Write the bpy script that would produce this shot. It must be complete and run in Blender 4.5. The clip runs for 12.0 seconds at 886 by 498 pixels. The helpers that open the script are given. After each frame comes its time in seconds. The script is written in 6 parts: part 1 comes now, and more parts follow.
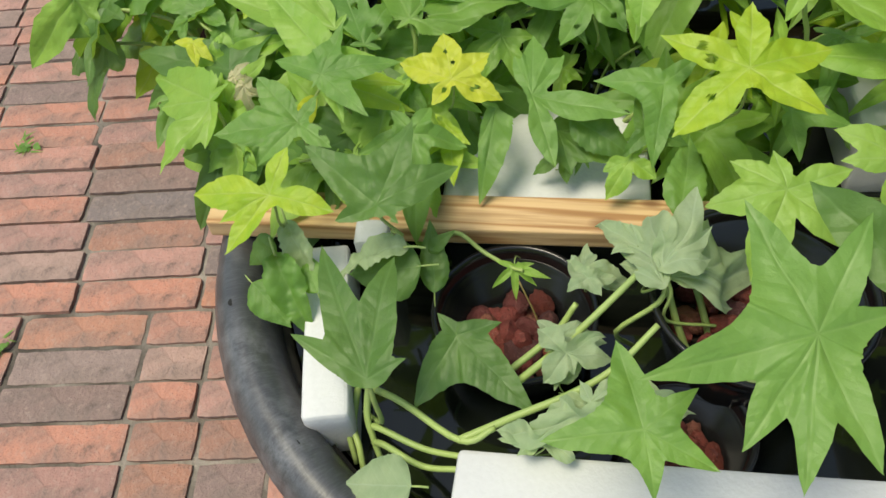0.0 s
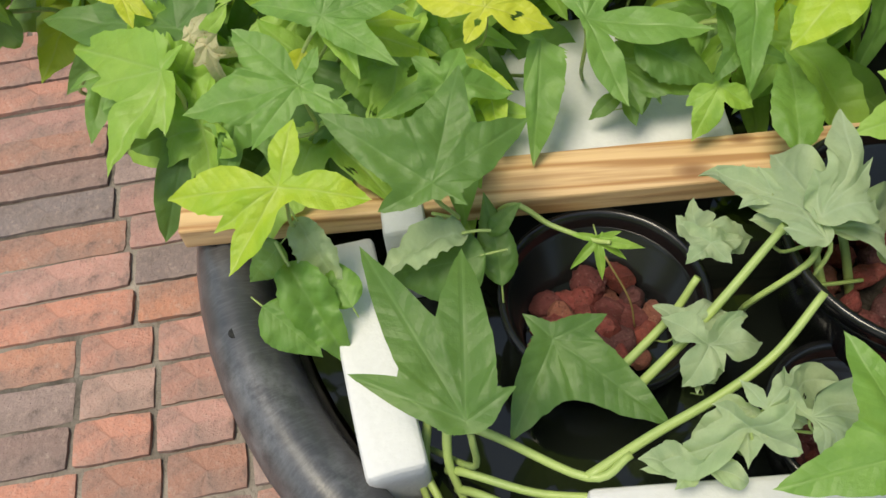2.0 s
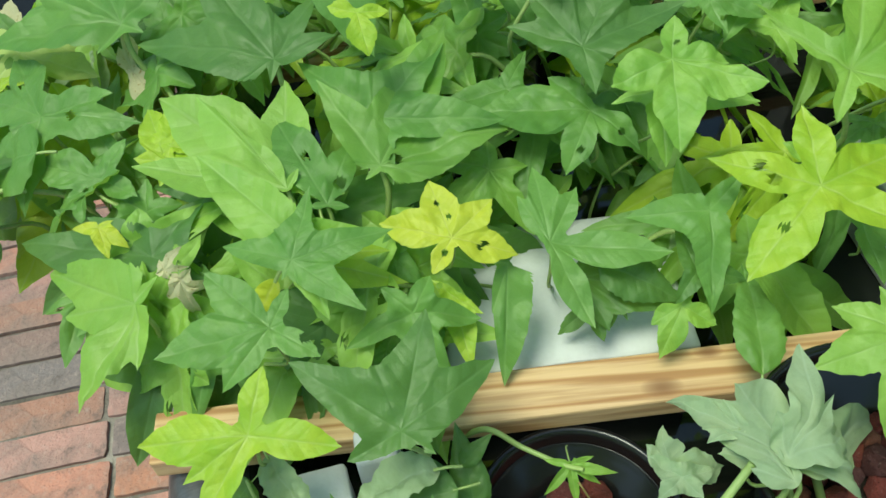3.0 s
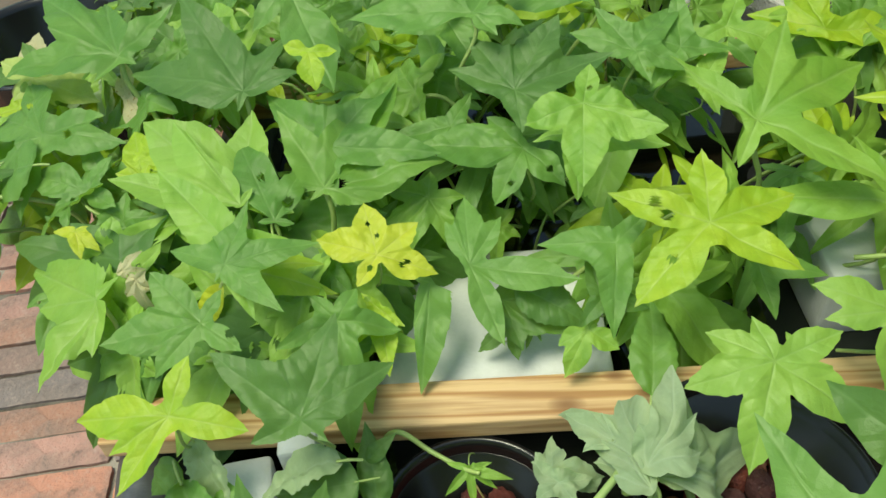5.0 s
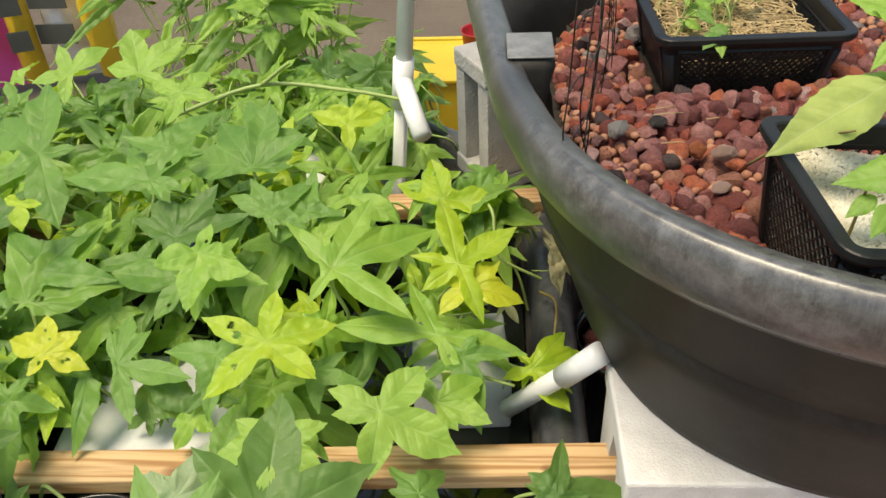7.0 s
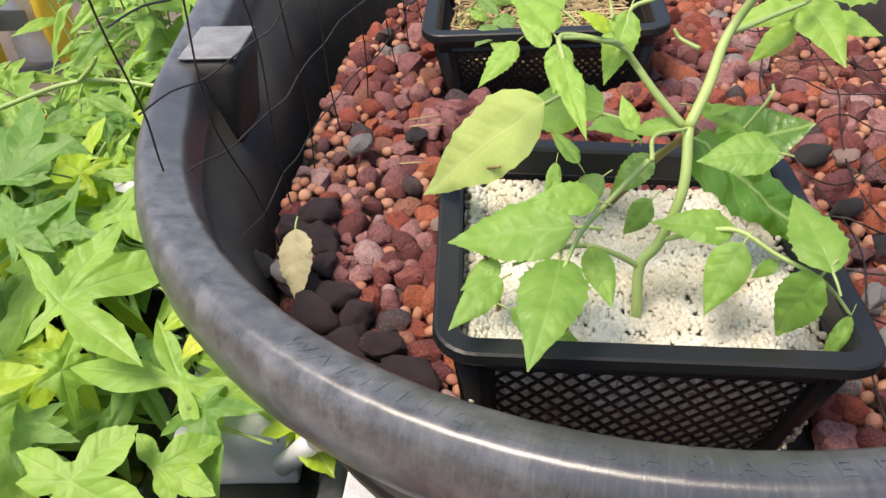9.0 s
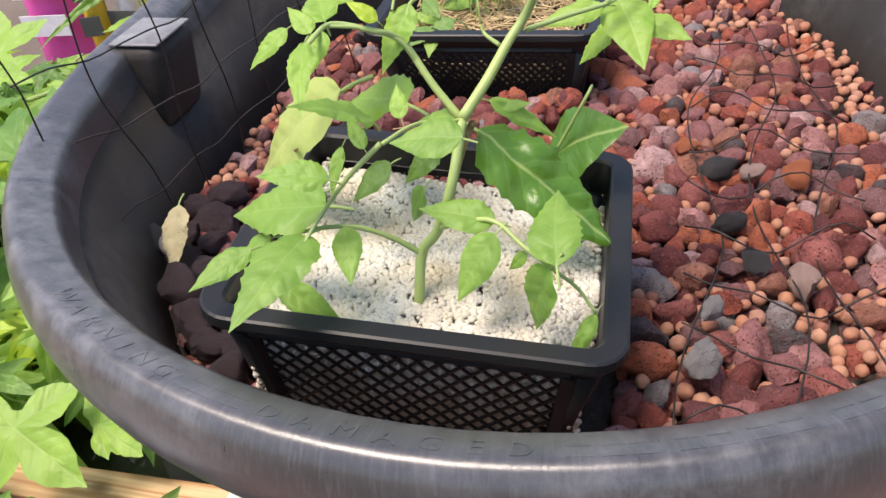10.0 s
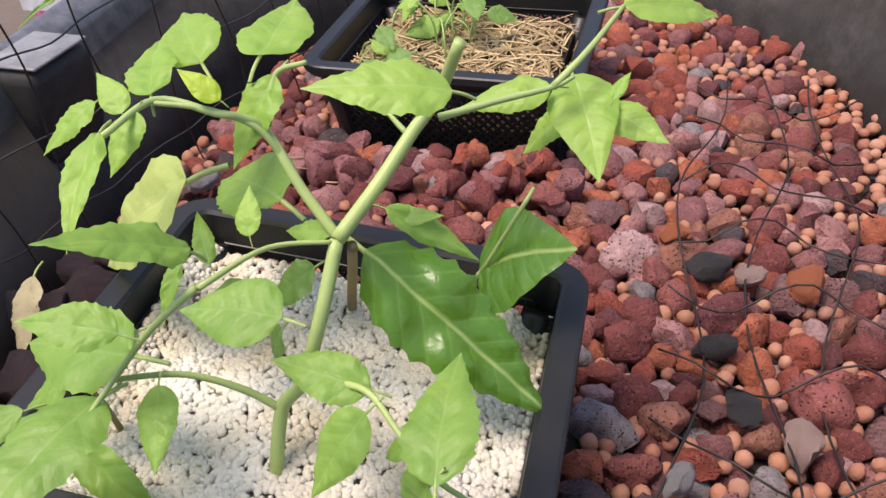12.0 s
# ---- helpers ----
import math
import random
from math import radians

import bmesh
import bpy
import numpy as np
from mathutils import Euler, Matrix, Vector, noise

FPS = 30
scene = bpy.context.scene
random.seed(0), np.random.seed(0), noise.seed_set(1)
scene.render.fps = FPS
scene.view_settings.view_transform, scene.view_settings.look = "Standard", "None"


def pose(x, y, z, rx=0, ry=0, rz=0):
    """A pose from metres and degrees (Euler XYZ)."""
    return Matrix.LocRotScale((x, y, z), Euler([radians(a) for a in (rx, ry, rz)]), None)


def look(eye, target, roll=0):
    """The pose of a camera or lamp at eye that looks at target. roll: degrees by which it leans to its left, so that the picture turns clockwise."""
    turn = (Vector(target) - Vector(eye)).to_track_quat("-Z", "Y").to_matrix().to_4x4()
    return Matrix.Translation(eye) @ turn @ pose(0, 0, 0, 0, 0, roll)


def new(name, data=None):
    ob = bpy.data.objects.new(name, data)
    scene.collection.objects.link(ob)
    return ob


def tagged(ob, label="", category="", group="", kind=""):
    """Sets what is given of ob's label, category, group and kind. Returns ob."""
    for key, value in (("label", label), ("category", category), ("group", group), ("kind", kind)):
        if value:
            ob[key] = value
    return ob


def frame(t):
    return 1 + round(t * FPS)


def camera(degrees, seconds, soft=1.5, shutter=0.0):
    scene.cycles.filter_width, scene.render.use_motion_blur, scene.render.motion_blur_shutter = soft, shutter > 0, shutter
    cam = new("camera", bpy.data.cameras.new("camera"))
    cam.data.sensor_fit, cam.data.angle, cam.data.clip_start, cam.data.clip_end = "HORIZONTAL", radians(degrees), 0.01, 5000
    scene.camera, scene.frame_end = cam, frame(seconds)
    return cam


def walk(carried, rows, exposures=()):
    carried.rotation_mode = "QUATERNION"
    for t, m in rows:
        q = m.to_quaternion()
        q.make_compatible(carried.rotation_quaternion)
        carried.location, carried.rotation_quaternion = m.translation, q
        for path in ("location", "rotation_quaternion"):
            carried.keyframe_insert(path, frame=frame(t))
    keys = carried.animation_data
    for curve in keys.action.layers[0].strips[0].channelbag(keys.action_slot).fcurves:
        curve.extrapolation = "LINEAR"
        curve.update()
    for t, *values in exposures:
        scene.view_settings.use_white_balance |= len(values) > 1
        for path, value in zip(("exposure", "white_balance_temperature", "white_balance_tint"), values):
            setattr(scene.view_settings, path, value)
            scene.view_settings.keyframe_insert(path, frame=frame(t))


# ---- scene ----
cam = camera(55.7, 12.0)
PATH = [
    (0, (0.199, 0.091, 1.138), (-0.102, 1.292, -0.432), -8.0),
    (0.5, (0.111, 0.132, 1.068), (-0.063, 1.332, -0.523), -6.3),
    (1, (0.071, 0.168, 1.002), (-0.064, 1.322, -0.627), -7.1),
    (1.5, (0.07, 0.174, 0.992), (-0.04, 1.281, -0.67), -7.7),
    (2, (0.076, 0.19, 1.037), (0.016, 1.319, -0.613), -6.6),
    (2.5, (0.081, 0.228, 1.071), (0.068, 1.484, -0.486), -5.1),
    (3, (0.093, 0.244, 1.087), (0.085, 1.574, -0.407), -5.9),
    (3.2, (0.097, 0.248, 1.088), (0.09, 1.595, -0.391), -6.1),
    (4.8, (0.15, 0.207, 1.086), (0.031, 1.647, -0.297), -6.5),
    (5, (0.184, 0.189, 1.105), (0.046, 1.609, -0.297), -6.6),
    (5.5, (0.322, 0.155, 1.166), (0.161, 1.55, -0.259), -5.1),
    (6, (0.429, 0.093, 1.226), (0.248, 1.561, -0.12), -2.2),
    (6.5, (0.48, 0.045, 1.247), (0.303, 1.574, -0.03), -2.1),
    (7, (0.526, 0.043, 1.255), (0.415, 1.618, 0.028), -2.8),
    (7.5, (0.575, 0.11, 1.231), (0.506, 1.697, 0.016), -2.8),
    (7.7, (0.611, 0.141, 1.224), (0.549, 1.729, 0.01), -2.8),
    (9.3, (0.816, 0.19, 1.186), (0.511, 1.722, -0.063), -5.3),
    (9.5, (0.856, 0.183, 1.182), (0.481, 1.716, -0.046), -5.8),
    (10, (0.921, 0.193, 1.179), (0.423, 1.714, -0.021), -6.5),
    (10.5, (0.926, 0.246, 1.164), (0.404, 1.765, -0.028), -6.4),
    (11, (0.916, 0.274, 1.164), (0.414, 1.795, -0.034), -6.3),
    (11.5, (0.919, 0.292, 1.161), (0.44, 1.813, -0.046), -5.8),
    (12, (0.934, 0.319, 1.16), (0.414, 1.818, -0.058), -3.4),
]
walk(cam, [(t, look(eye, target, roll)) for t, eye, target, roll in PATH], exposures=[(0, 0.30, 7200, 1), (1, 0.31, 7300, 0), (2, 0.31, 7300, 4), (2.5, 0.40, 6500, -12), (3.2, 0.37, 6400, -16), (5.5, 0.42, 7500, -8), (6, 0.54, 7800, 0), (7, 0.56, 7800, 5), (9.5, 0.92, 6900, 16), (12, 0.80, 6800, 22)])

# ---- light ----
world = bpy.data.worlds.new("sky")
scene.world = world
world.use_nodes = True
wn, wl = world.node_tree.nodes, world.node_tree.links
sky = wn.new("ShaderNodeTexSky")
sky.sky_type, sky.sun_disc = "NISHITA", False
sky.sun_elevation, sky.sun_rotation = radians(70), radians(-124)
sky.air_density, sky.dust_density = 1.0, 2.0
wl.new(sky.outputs[0], wn["Background"].inputs[0])
wn["Background"].inputs[1].default_value = 0.15
sun = new("sun", bpy.data.lights.new("sun", "SUN"))
sun.data.energy, sun.data.angle, sun.data.color = 2.6, radians(24), (1.0, 0.93, 0.80)
sun.matrix_basis = look((-1.5, -0.6, 6.0), (0.3, 0.6, 0.0))


# ---- materials ----
def material(name):
    m = bpy.data.materials.new(name)
    m.use_nodes = True
    return m, m.node_tree.nodes, m.node_tree.links, m.node_tree.nodes["Principled BSDF"]


def tex(nodes, kind, scale, coord="Object", **more):
    links = nodes[0].id_data.links
    src = nodes.new("ShaderNodeTexCoord")
    n = nodes.new("ShaderNodeTex" + kind)
    n.inputs["Scale"].default_value = scale
    for k, v in more.items():
        n.inputs[k].default_value = v
    links.new(src.outputs[coord], n.inputs["Vector"])
    return n


def ramp(nodes, out, stops):
    links = nodes[0].id_data.links
    r = nodes.new("ShaderNodeValToRGB")
    while len(r.color_ramp.elements) < len(stops):
        r.color_ramp.elements.new(0.5)
    for e, (p, c) in zip(r.color_ramp.elements, stops):
        e.position, e.color = p, (*c, 1) if len(c) == 3 else c
    links.new(out, r.inputs[0])
    return r


def mixed(nodes, fac, a, b, kind="MIX"):
    links = nodes[0].id_data.links
    n = nodes.new("ShaderNodeMix")
    n.data_type, n.blend_type = "RGBA", kind
    for socket, v in ((n.inputs[0], fac), (n.inputs[6], a), (n.inputs[7], b)):
        if isinstance(v, bpy.types.NodeSocket):
            links.new(v, socket)
        elif isinstance(v, tuple):
            socket.default_value = (*v, 1)
        else:
            socket.default_value = v
    return n.outputs[2]


def maths(nodes, op, a, b=0.0, clamp=False):
    links = nodes[0].id_data.links
    n = nodes.new("ShaderNodeMath")
    n.operation, n.use_clamp = op, clamp
    for socket, v in ((n.inputs[0], a), (n.inputs[1], b)):
        if isinstance(v, bpy.types.NodeSocket):
            links.new(v, socket)
        else:
            socket.default_value = v
    return n.outputs[0]


def bumped(nodes, bsdf, out, strength, distance):
    links = nodes[0].id_data.links
    b = nodes.new("ShaderNodeBump")
    b.inputs["Strength"].default_value, b.inputs["Distance"].default_value = strength, distance
    links.new(out, b.inputs["Height"])
    links.new(b.outputs[0], bsdf.inputs["Normal"])


def leaf_material(name, low, high, vein, rough=0.46, sheen=0.5, spots=0.0, side=0.10, middle=0.34):
    """Leaf blade: pale ribs along the lobes, side veins, mottling, some light through the blade."""
    m, n, l, b = material(name)
    info = n.new("ShaderNodeObjectInfo")
    noise1 = tex(n, "Noise", 2.6, Detail=4.0)
    noise2 = tex(n, "Noise", 22.0, Detail=4.0, Roughness=0.65)
    base = mixed(n, info.outputs["Random"], low, high)
    base = mixed(n, ramp(n, noise1.outputs[0], [(0.38, (0, 0, 0)), (0.68, (1, 1, 1))]).outputs[0], base, (1.16 * high[0], 1.1 * high[1], 1.05 * high[2]))
    base = mixed(n, maths(n, "MULTIPLY", noise2.outputs[0], 0.4), base, tuple(0.65 * h for h in low))
    across, along = n.new("ShaderNodeAttribute"), n.new("ShaderNodeAttribute")
    across.attribute_name, along.attribute_name = "across", "along"
    rib = ramp(n, across.outputs[2], [(0.0, (1, 1, 1)), (0.006, (0.8, 0.8, 0.8)), (0.014, (0, 0, 0))])
    wobble = maths(n, "MULTIPLY", noise1.outputs[0], 0.10)
    run = maths(n, "MULTIPLY", maths(n, "ADD", maths(n, "SUBTRACT", along.outputs[2], maths(n, "MULTIPLY", across.outputs[2], 0.85)), wobble), 7.5)
    gap = maths(n, "ABSOLUTE", maths(n, "SUBTRACT", maths(n, "FRACT", run), 0.5))
    sidev = ramp(n, gap, [(0.0, (1, 1, 1)), (0.035, (0.6, 0.6, 0.6)), (0.09, (0, 0, 0))])
    quilt = ramp(n, gap, [(0.0, (0, 0, 0)), (0.3, (1, 1, 1))])
    colour = mixed(n, maths(n, "MULTIPLY", sidev.outputs[0], side), base, vein)
    colour = mixed(n, maths(n, "MULTIPLY", rib.outputs[0], middle), colour, vein)
    if spots:
        specks = tex(n, "Noise", 9.0, Detail=3.0)
        colour = mixed(n, ramp(n, specks.outputs[0], [(0.62, (0, 0, 0)), (0.70, (spots, spots, spots))]).outputs[0], colour, (0.30, 0.17, 0.06))
    l.new(colour, b.inputs["Base Color"])
    l.new(maths(n, "ADD", maths(n, "MULTIPLY", noise2.outputs[0], 0.2), rough - 0.1), b.inputs["Roughness"])
    b.inputs["Specular IOR Level"].default_value = sheen
    height = maths(n, "ADD", maths(n, "MULTIPLY", quilt.outputs[0], 0.25), maths(n, "ADD", maths(n, "MULTIPLY", rib.outputs[0], -0.8), maths(n, "MULTIPLY", noise2.outputs[0], 0.5)))
    bumped(n, b, height, 0.16, 0.02)
    thin = n.new("ShaderNodeBsdfTranslucent")
    l.new(mixed(n, 0.5, colour, (0.40, 0.60, 0.04)), thin.inputs[0])
    mix = n.new("ShaderNodeMixShader")
    mix.inputs[0].default_value = 0.42
    l.new(b.outputs[0], mix.inputs[1])
    l.new(thin.outputs[0], mix.inputs[2])
    l.new(mix.outputs[0], n["Material Output"].inputs[0])
    return m


def plain(name, colour, rough, spots=None, scale=20.0, bump=0.0, distance=0.002, metal=0.0, fine=150.0):
    """A surface with mottling at two scales."""
    m, n, l, b = material(name)
    a = tex(n, "Noise", scale, Detail=5.0)
    f = tex(n, "Noise", fine, Detail=3.0)
    other = spots or tuple(0.75 * c for c in colour)
    c = mixed(n, ramp(n, a.outputs[0], [(0.38, (0, 0, 0)), (0.66, (1, 1, 1))]).outputs[0], colour, other)
    c = mixed(n, maths(n, "MULTIPLY", f.outputs[0], 0.3), c, tuple(0.6 * v for v in colour))
    l.new(c, b.inputs["Base Color"])
    l.new(maths(n, "ADD", maths(n, "MULTIPLY", a.outputs[0], 0.2), rough - 0.1), b.inputs["Roughness"])
    b.inputs["Metallic"].default_value = metal
    if bump:
        bumped(n, b, maths(n, "ADD", a.outputs[0], f.outputs[0]), bump, distance)
    return m


LEAF = {
    "dark": leaf_material("dark_green_leaf", (0.082, 0.185, 0.042), (0.125, 0.25, 0.062), (0.19, 0.32, 0.11)),
    "soft": leaf_material("soft_green_leaf", (0.17, 0.34, 0.055), (0.25, 0.44, 0.085), (0.34, 0.50, 0.16)),
    "mid": leaf_material("green_leaf", (0.12, 0.27, 0.048), (0.19, 0.37, 0.085), (0.27, 0.43, 0.14)),
    "light": leaf_material("light_green_leaf", (0.23, 0.44, 0.06), (0.33, 0.54, 0.10), (0.42, 0.58, 0.2)),
    "lime": leaf_material("lime_leaf", (0.34, 0.54, 0.035), (0.45, 0.61, 0.05), (0.5, 0.6, 0.2)),
    "yellow": leaf_material("yellow_leaf", (0.53, 0.62, 0.04), (0.60, 0.66, 0.06), (0.6, 0.6, 0.2)),
    "pale": leaf_material("pale_leaf_underside", (0.34, 0.46, 0.27), (0.42, 0.53, 0.34), (0.52, 0.62, 0.44), 0.6, 0.2),
    "cream": leaf_material("withered_cream_leaf", (0.55, 0.52, 0.33), (0.66, 0.6, 0.4), (0.6, 0.5, 0.3), 0.65, 0.2, 0.8),
    "primrose": leaf_material("pale_primrose_leaf", (0.42, 0.53, 0.16), (0.5, 0.6, 0.2), (0.6, 0.66, 0.34), 0.5, 0.3),
    "glossy": leaf_material("glossy_leaf", (0.055, 0.18, 0.016), (0.085, 0.24, 0.022), (0.42, 0.55, 0.18), 0.30, 0.8, 0.0, 0.16, 0.8),
}
STALK = plain("green_stalk", (0.33, 0.43, 0.13), 0.5, (0.26, 0.36, 0.12), 30, 0.3, 0.001)
BROWN_STALK = plain("brown_stalk", (0.16, 0.11, 0.04), 0.6, (0.24, 0.2, 0.06), 40)
FOAM = plain("white_foam", (0.61, 0.62, 0.64), 0.75, (0.53, 0.54, 0.56), 6, 0.25, 0.002, fine=260)
PVC = plain("white_pvc", (0.86, 0.87, 0.88), 0.32, (0.80, 0.81, 0.82), 8)
CONCRETE = plain("pale_concrete", (0.72, 0.70, 0.68), 0.9, (0.60, 0.58, 0.56), 34, 0.6, 0.0018, fine=420)
# darker copy of the concrete, with the raised tub's shade put into its colour
SHADED_CONCRETE = plain("shaded_concrete", (0.50, 0.485, 0.47), 0.92, (0.36, 0.345, 0.335), 16, 0.8, 0.003, fine=240)
POT = plain("black_pot_plastic", (0.007, 0.007, 0.008), 0.22, (0.011, 0.011, 0.011), 12)
BASKET = plain("black_basket_plastic", (0.010, 0.0105, 0.011), 0.42, (0.016, 0.016, 0.016), 25)
BASKET.node_tree.nodes["Principled BSDF"].inputs["Specular IOR Level"].default_value = 0.35
WIRE = plain("black_wire", (0.012, 0.010, 0.009), 0.5, (0.03, 0.018, 0.012), 40)
DARK = plain("hole_shade", (0.006, 0.006, 0.006), 0.8)
# near-black fill: the shade deep between stones and straw, put into a colour
GAP_FILL = plain("shaded_gap_fill", (0.016, 0.011, 0.008), 0.8, (0.032, 0.023, 0.015), 60, 0.8, 0.004)
STRAW = plain("straw", (0.50, 0.38, 0.2), 0.8, (0.36, 0.26, 0.13), 60)
YELLOW = plain("yellow_plastic", (0.72, 0.50, 0.03), 0.45, (0.6, 0.42, 0.03), 8)
RED = plain("red_plastic", (0.45, 0.02, 0.03), 0.4, (0.38, 0.02, 0.02), 8)
PINK = plain("pink_bag_print", (0.75, 0.08, 0.38), 0.4, (0.7, 0.1, 0.4), 8)
WHITE = plain("white_print", (0.8, 0.8, 0.8), 0.5)
GREYPOT = plain("dark_green_pot", (0.06, 0.07, 0.06), 0.55, (0.09, 0.095, 0.085), 8)


def tub_material(name, low, high, scuffed, rough, gloss, centre=-0.1):
    """Black moulded rubber with grey scuffs and fine scratches running across the rim."""
    m, n, l, b = material(name)
    big = tex(n, "Noise", 11.0, Detail=5.0)
    scuff = tex(n, "Noise", 70.0, Detail=6.0, Roughness=0.75)
    src, sep, polar = n.new("ShaderNodeTexCoord"), n.new("ShaderNodeSeparateXYZ"), n.new("ShaderNodeCombineXYZ")
    l.new(src.outputs["Object"], sep.inputs[0])
    dy = maths(n, "SUBTRACT", sep.outputs[1], centre)
    angle = maths(n, "ARCTAN2", dy, sep.outputs[0])
    l.new(maths(n, "MULTIPLY", angle, 210.0), polar.inputs[0])
    l.new(maths(n, "MULTIPLY", sep.outputs[2], 90.0), polar.inputs[1])
    l.new(maths(n, "MULTIPLY", maths(n, "ADD", maths(n, "MULTIPLY", sep.outputs[0], sep.outputs[0]), maths(n, "MULTIPLY", dy, dy)), 60.0), polar.inputs[2])
    scratch = n.new("ShaderNodeTexNoise")
    scratch.inputs["Scale"].default_value, scratch.inputs["Detail"].default_value, scratch.inputs["Roughness"].default_value = 1.0, 6.0, 0.7
    l.new(polar.outputs[0], scratch.inputs["Vector"])
    wear = maths(n, "MULTIPLY", ramp(n, scuff.outputs[0], [(0.40, (0, 0, 0)), (0.66, (1, 1, 1))]).outputs[0],
                 ramp(n, big.outputs[0], [(0.36, (0, 0, 0)), (0.60, (1, 1, 1))]).outputs[0])
    c = mixed(n, big.outputs[0], low, high)
    c = mixed(n, maths(n, "MULTIPLY", wear, 0.65), c, scuffed)
    c = mixed(n, maths(n, "MULTIPLY", ramp(n, scratch.outputs[0], [(0.48, (0, 0, 0)), (0.74, (1, 1, 1))]).outputs[0], 0.26), c, scuffed)
    l.new(c, b.inputs["Base Color"])
    l.new(maths(n, "ADD", maths(n, "MULTIPLY", maths(n, "ADD", scratch.outputs[0], scuff.outputs[0]), 0.14), rough - 0.02), b.inputs["Roughness"])
    b.inputs["Specular IOR Level"].default_value = gloss
    bumped(n, b, maths(n, "ADD", scratch.outputs[0], maths(n, "MULTIPLY", scuff.outputs[0], 0.9)), 0.12, 0.002)
    return m


TUB = tub_material("black_rubber_tub", (0.019, 0.0172, 0.0155), (0.031, 0.028, 0.025), (0.060, 0.057, 0.052), 0.40, 0.15)
# paler than the body: grey scuffs plus sky sheen put into the colour
RIM = tub_material("scuffed_sheen_rim", (0.028, 0.0275, 0.028), (0.056, 0.055, 0.056), (0.19, 0.19, 0.195), 0.19, 0.9)
# pale for wear and for the light on the grip's top
PAD = tub_material("lit_worn_grip_top", (0.07, 0.07, 0.07), (0.16, 0.16, 0.16), (0.32, 0.32, 0.32), 0.30, 0.7)
# worn rubber, with the sky's bluish reflection mixed into its colours
LOW_RIM = tub_material("worn_sky_tinted_rim", (0.022, 0.0225, 0.026), (0.048, 0.049, 0.055), (0.20, 0.205, 0.225), 0.24, 0.85, -0.178)


def wood_material():
    m, n, l, b = material("pine_lath")
    src = n.new("ShaderNodeTexCoord")
    mapping = n.new("ShaderNodeMapping")
    mapping.inputs["Scale"].default_value = (3.0, 60, 60)
    l.new(src.outputs["Object"], mapping.inputs[0])
    warp = tex(n, "Noise", 5.0, Detail=2.0)
    wave = n.new("ShaderNodeTexWave")
    wave.bands_direction = "Y"
    wave.inputs["Scale"].default_value, wave.inputs["Distortion"].default_value, wave.inputs["Detail"].default_value = 0.42, 16.0, 5.0
    wave.inputs["Detail Scale"].default_value = 0.6
    l.new(mapping.outputs[0], wave.inputs["Vector"])
    grain = n.new("ShaderNodeTexNoise")
    grain.inputs["Scale"].default_value, grain.inputs["Detail"].default_value = 3.0, 6.0
    l.new(mapping.outputs[0], grain.inputs["Vector"])
    c = ramp(n, wave.outputs[1], [(0.0, (0.60, 0.41, 0.22)), (0.62, (0.62, 0.43, 0.24)), (0.88, (0.52, 0.32, 0.15)), (1.0, (0.36, 0.19, 0.08))]).outputs[0]
    c = mixed(n, ramp(n, grain.outputs[0], [(0.45, (0.05, 0.05, 0.05)), (0.62, (0.6, 0.6, 0.6))]).outputs[0], c, (0.30, 0.15, 0.06))
    c = mixed(n, ramp(n, warp.outputs[0], [(0.55, (0, 0, 0)), (0.75, (0.3, 0.3, 0.3))]).outputs[0], c, (0.26, 0.15, 0.07))
    pos = n.new("ShaderNodeSeparateXYZ")
    l.new(src.outputs["Object"], pos.inputs[0])
    for kx, ky, kr in ((0.225, 0.532, 0.010), (0.262, 0.556, 0.007), (0.02, 0.545, 0.008), (0.47, 0.548, 0.009), (0.58, 0.540, 0.006), (0.13, 0.937, 0.009)):
        dx = maths(n, "DIVIDE", maths(n, "SUBTRACT", pos.outputs[0], kx), 1.8 * kr)
        dy = maths(n, "DIVIDE", maths(n, "SUBTRACT", pos.outputs[1], ky), kr)
        d = maths(n, "ADD", maths(n, "ADD", maths(n, "MULTIPLY", dx, dx), maths(n, "MULTIPLY", dy, dy)), maths(n, "MULTIPLY", grain.outputs[0], 0.5))
        c = mixed(n, ramp(n, d, [(0.25, (0.85, 0.85, 0.85)), (0.55, (0.45, 0.45, 0.45)), (0.95, (0, 0, 0))]).outputs[0], c, (0.17, 0.075, 0.03))
    l.new(c, b.inputs["Base Color"])
    b.inputs["Roughness"].default_value = 0.7
    bumped(n, b, grain.outputs[0], 0.3, 0.002)
    return m


WOOD = wood_material()


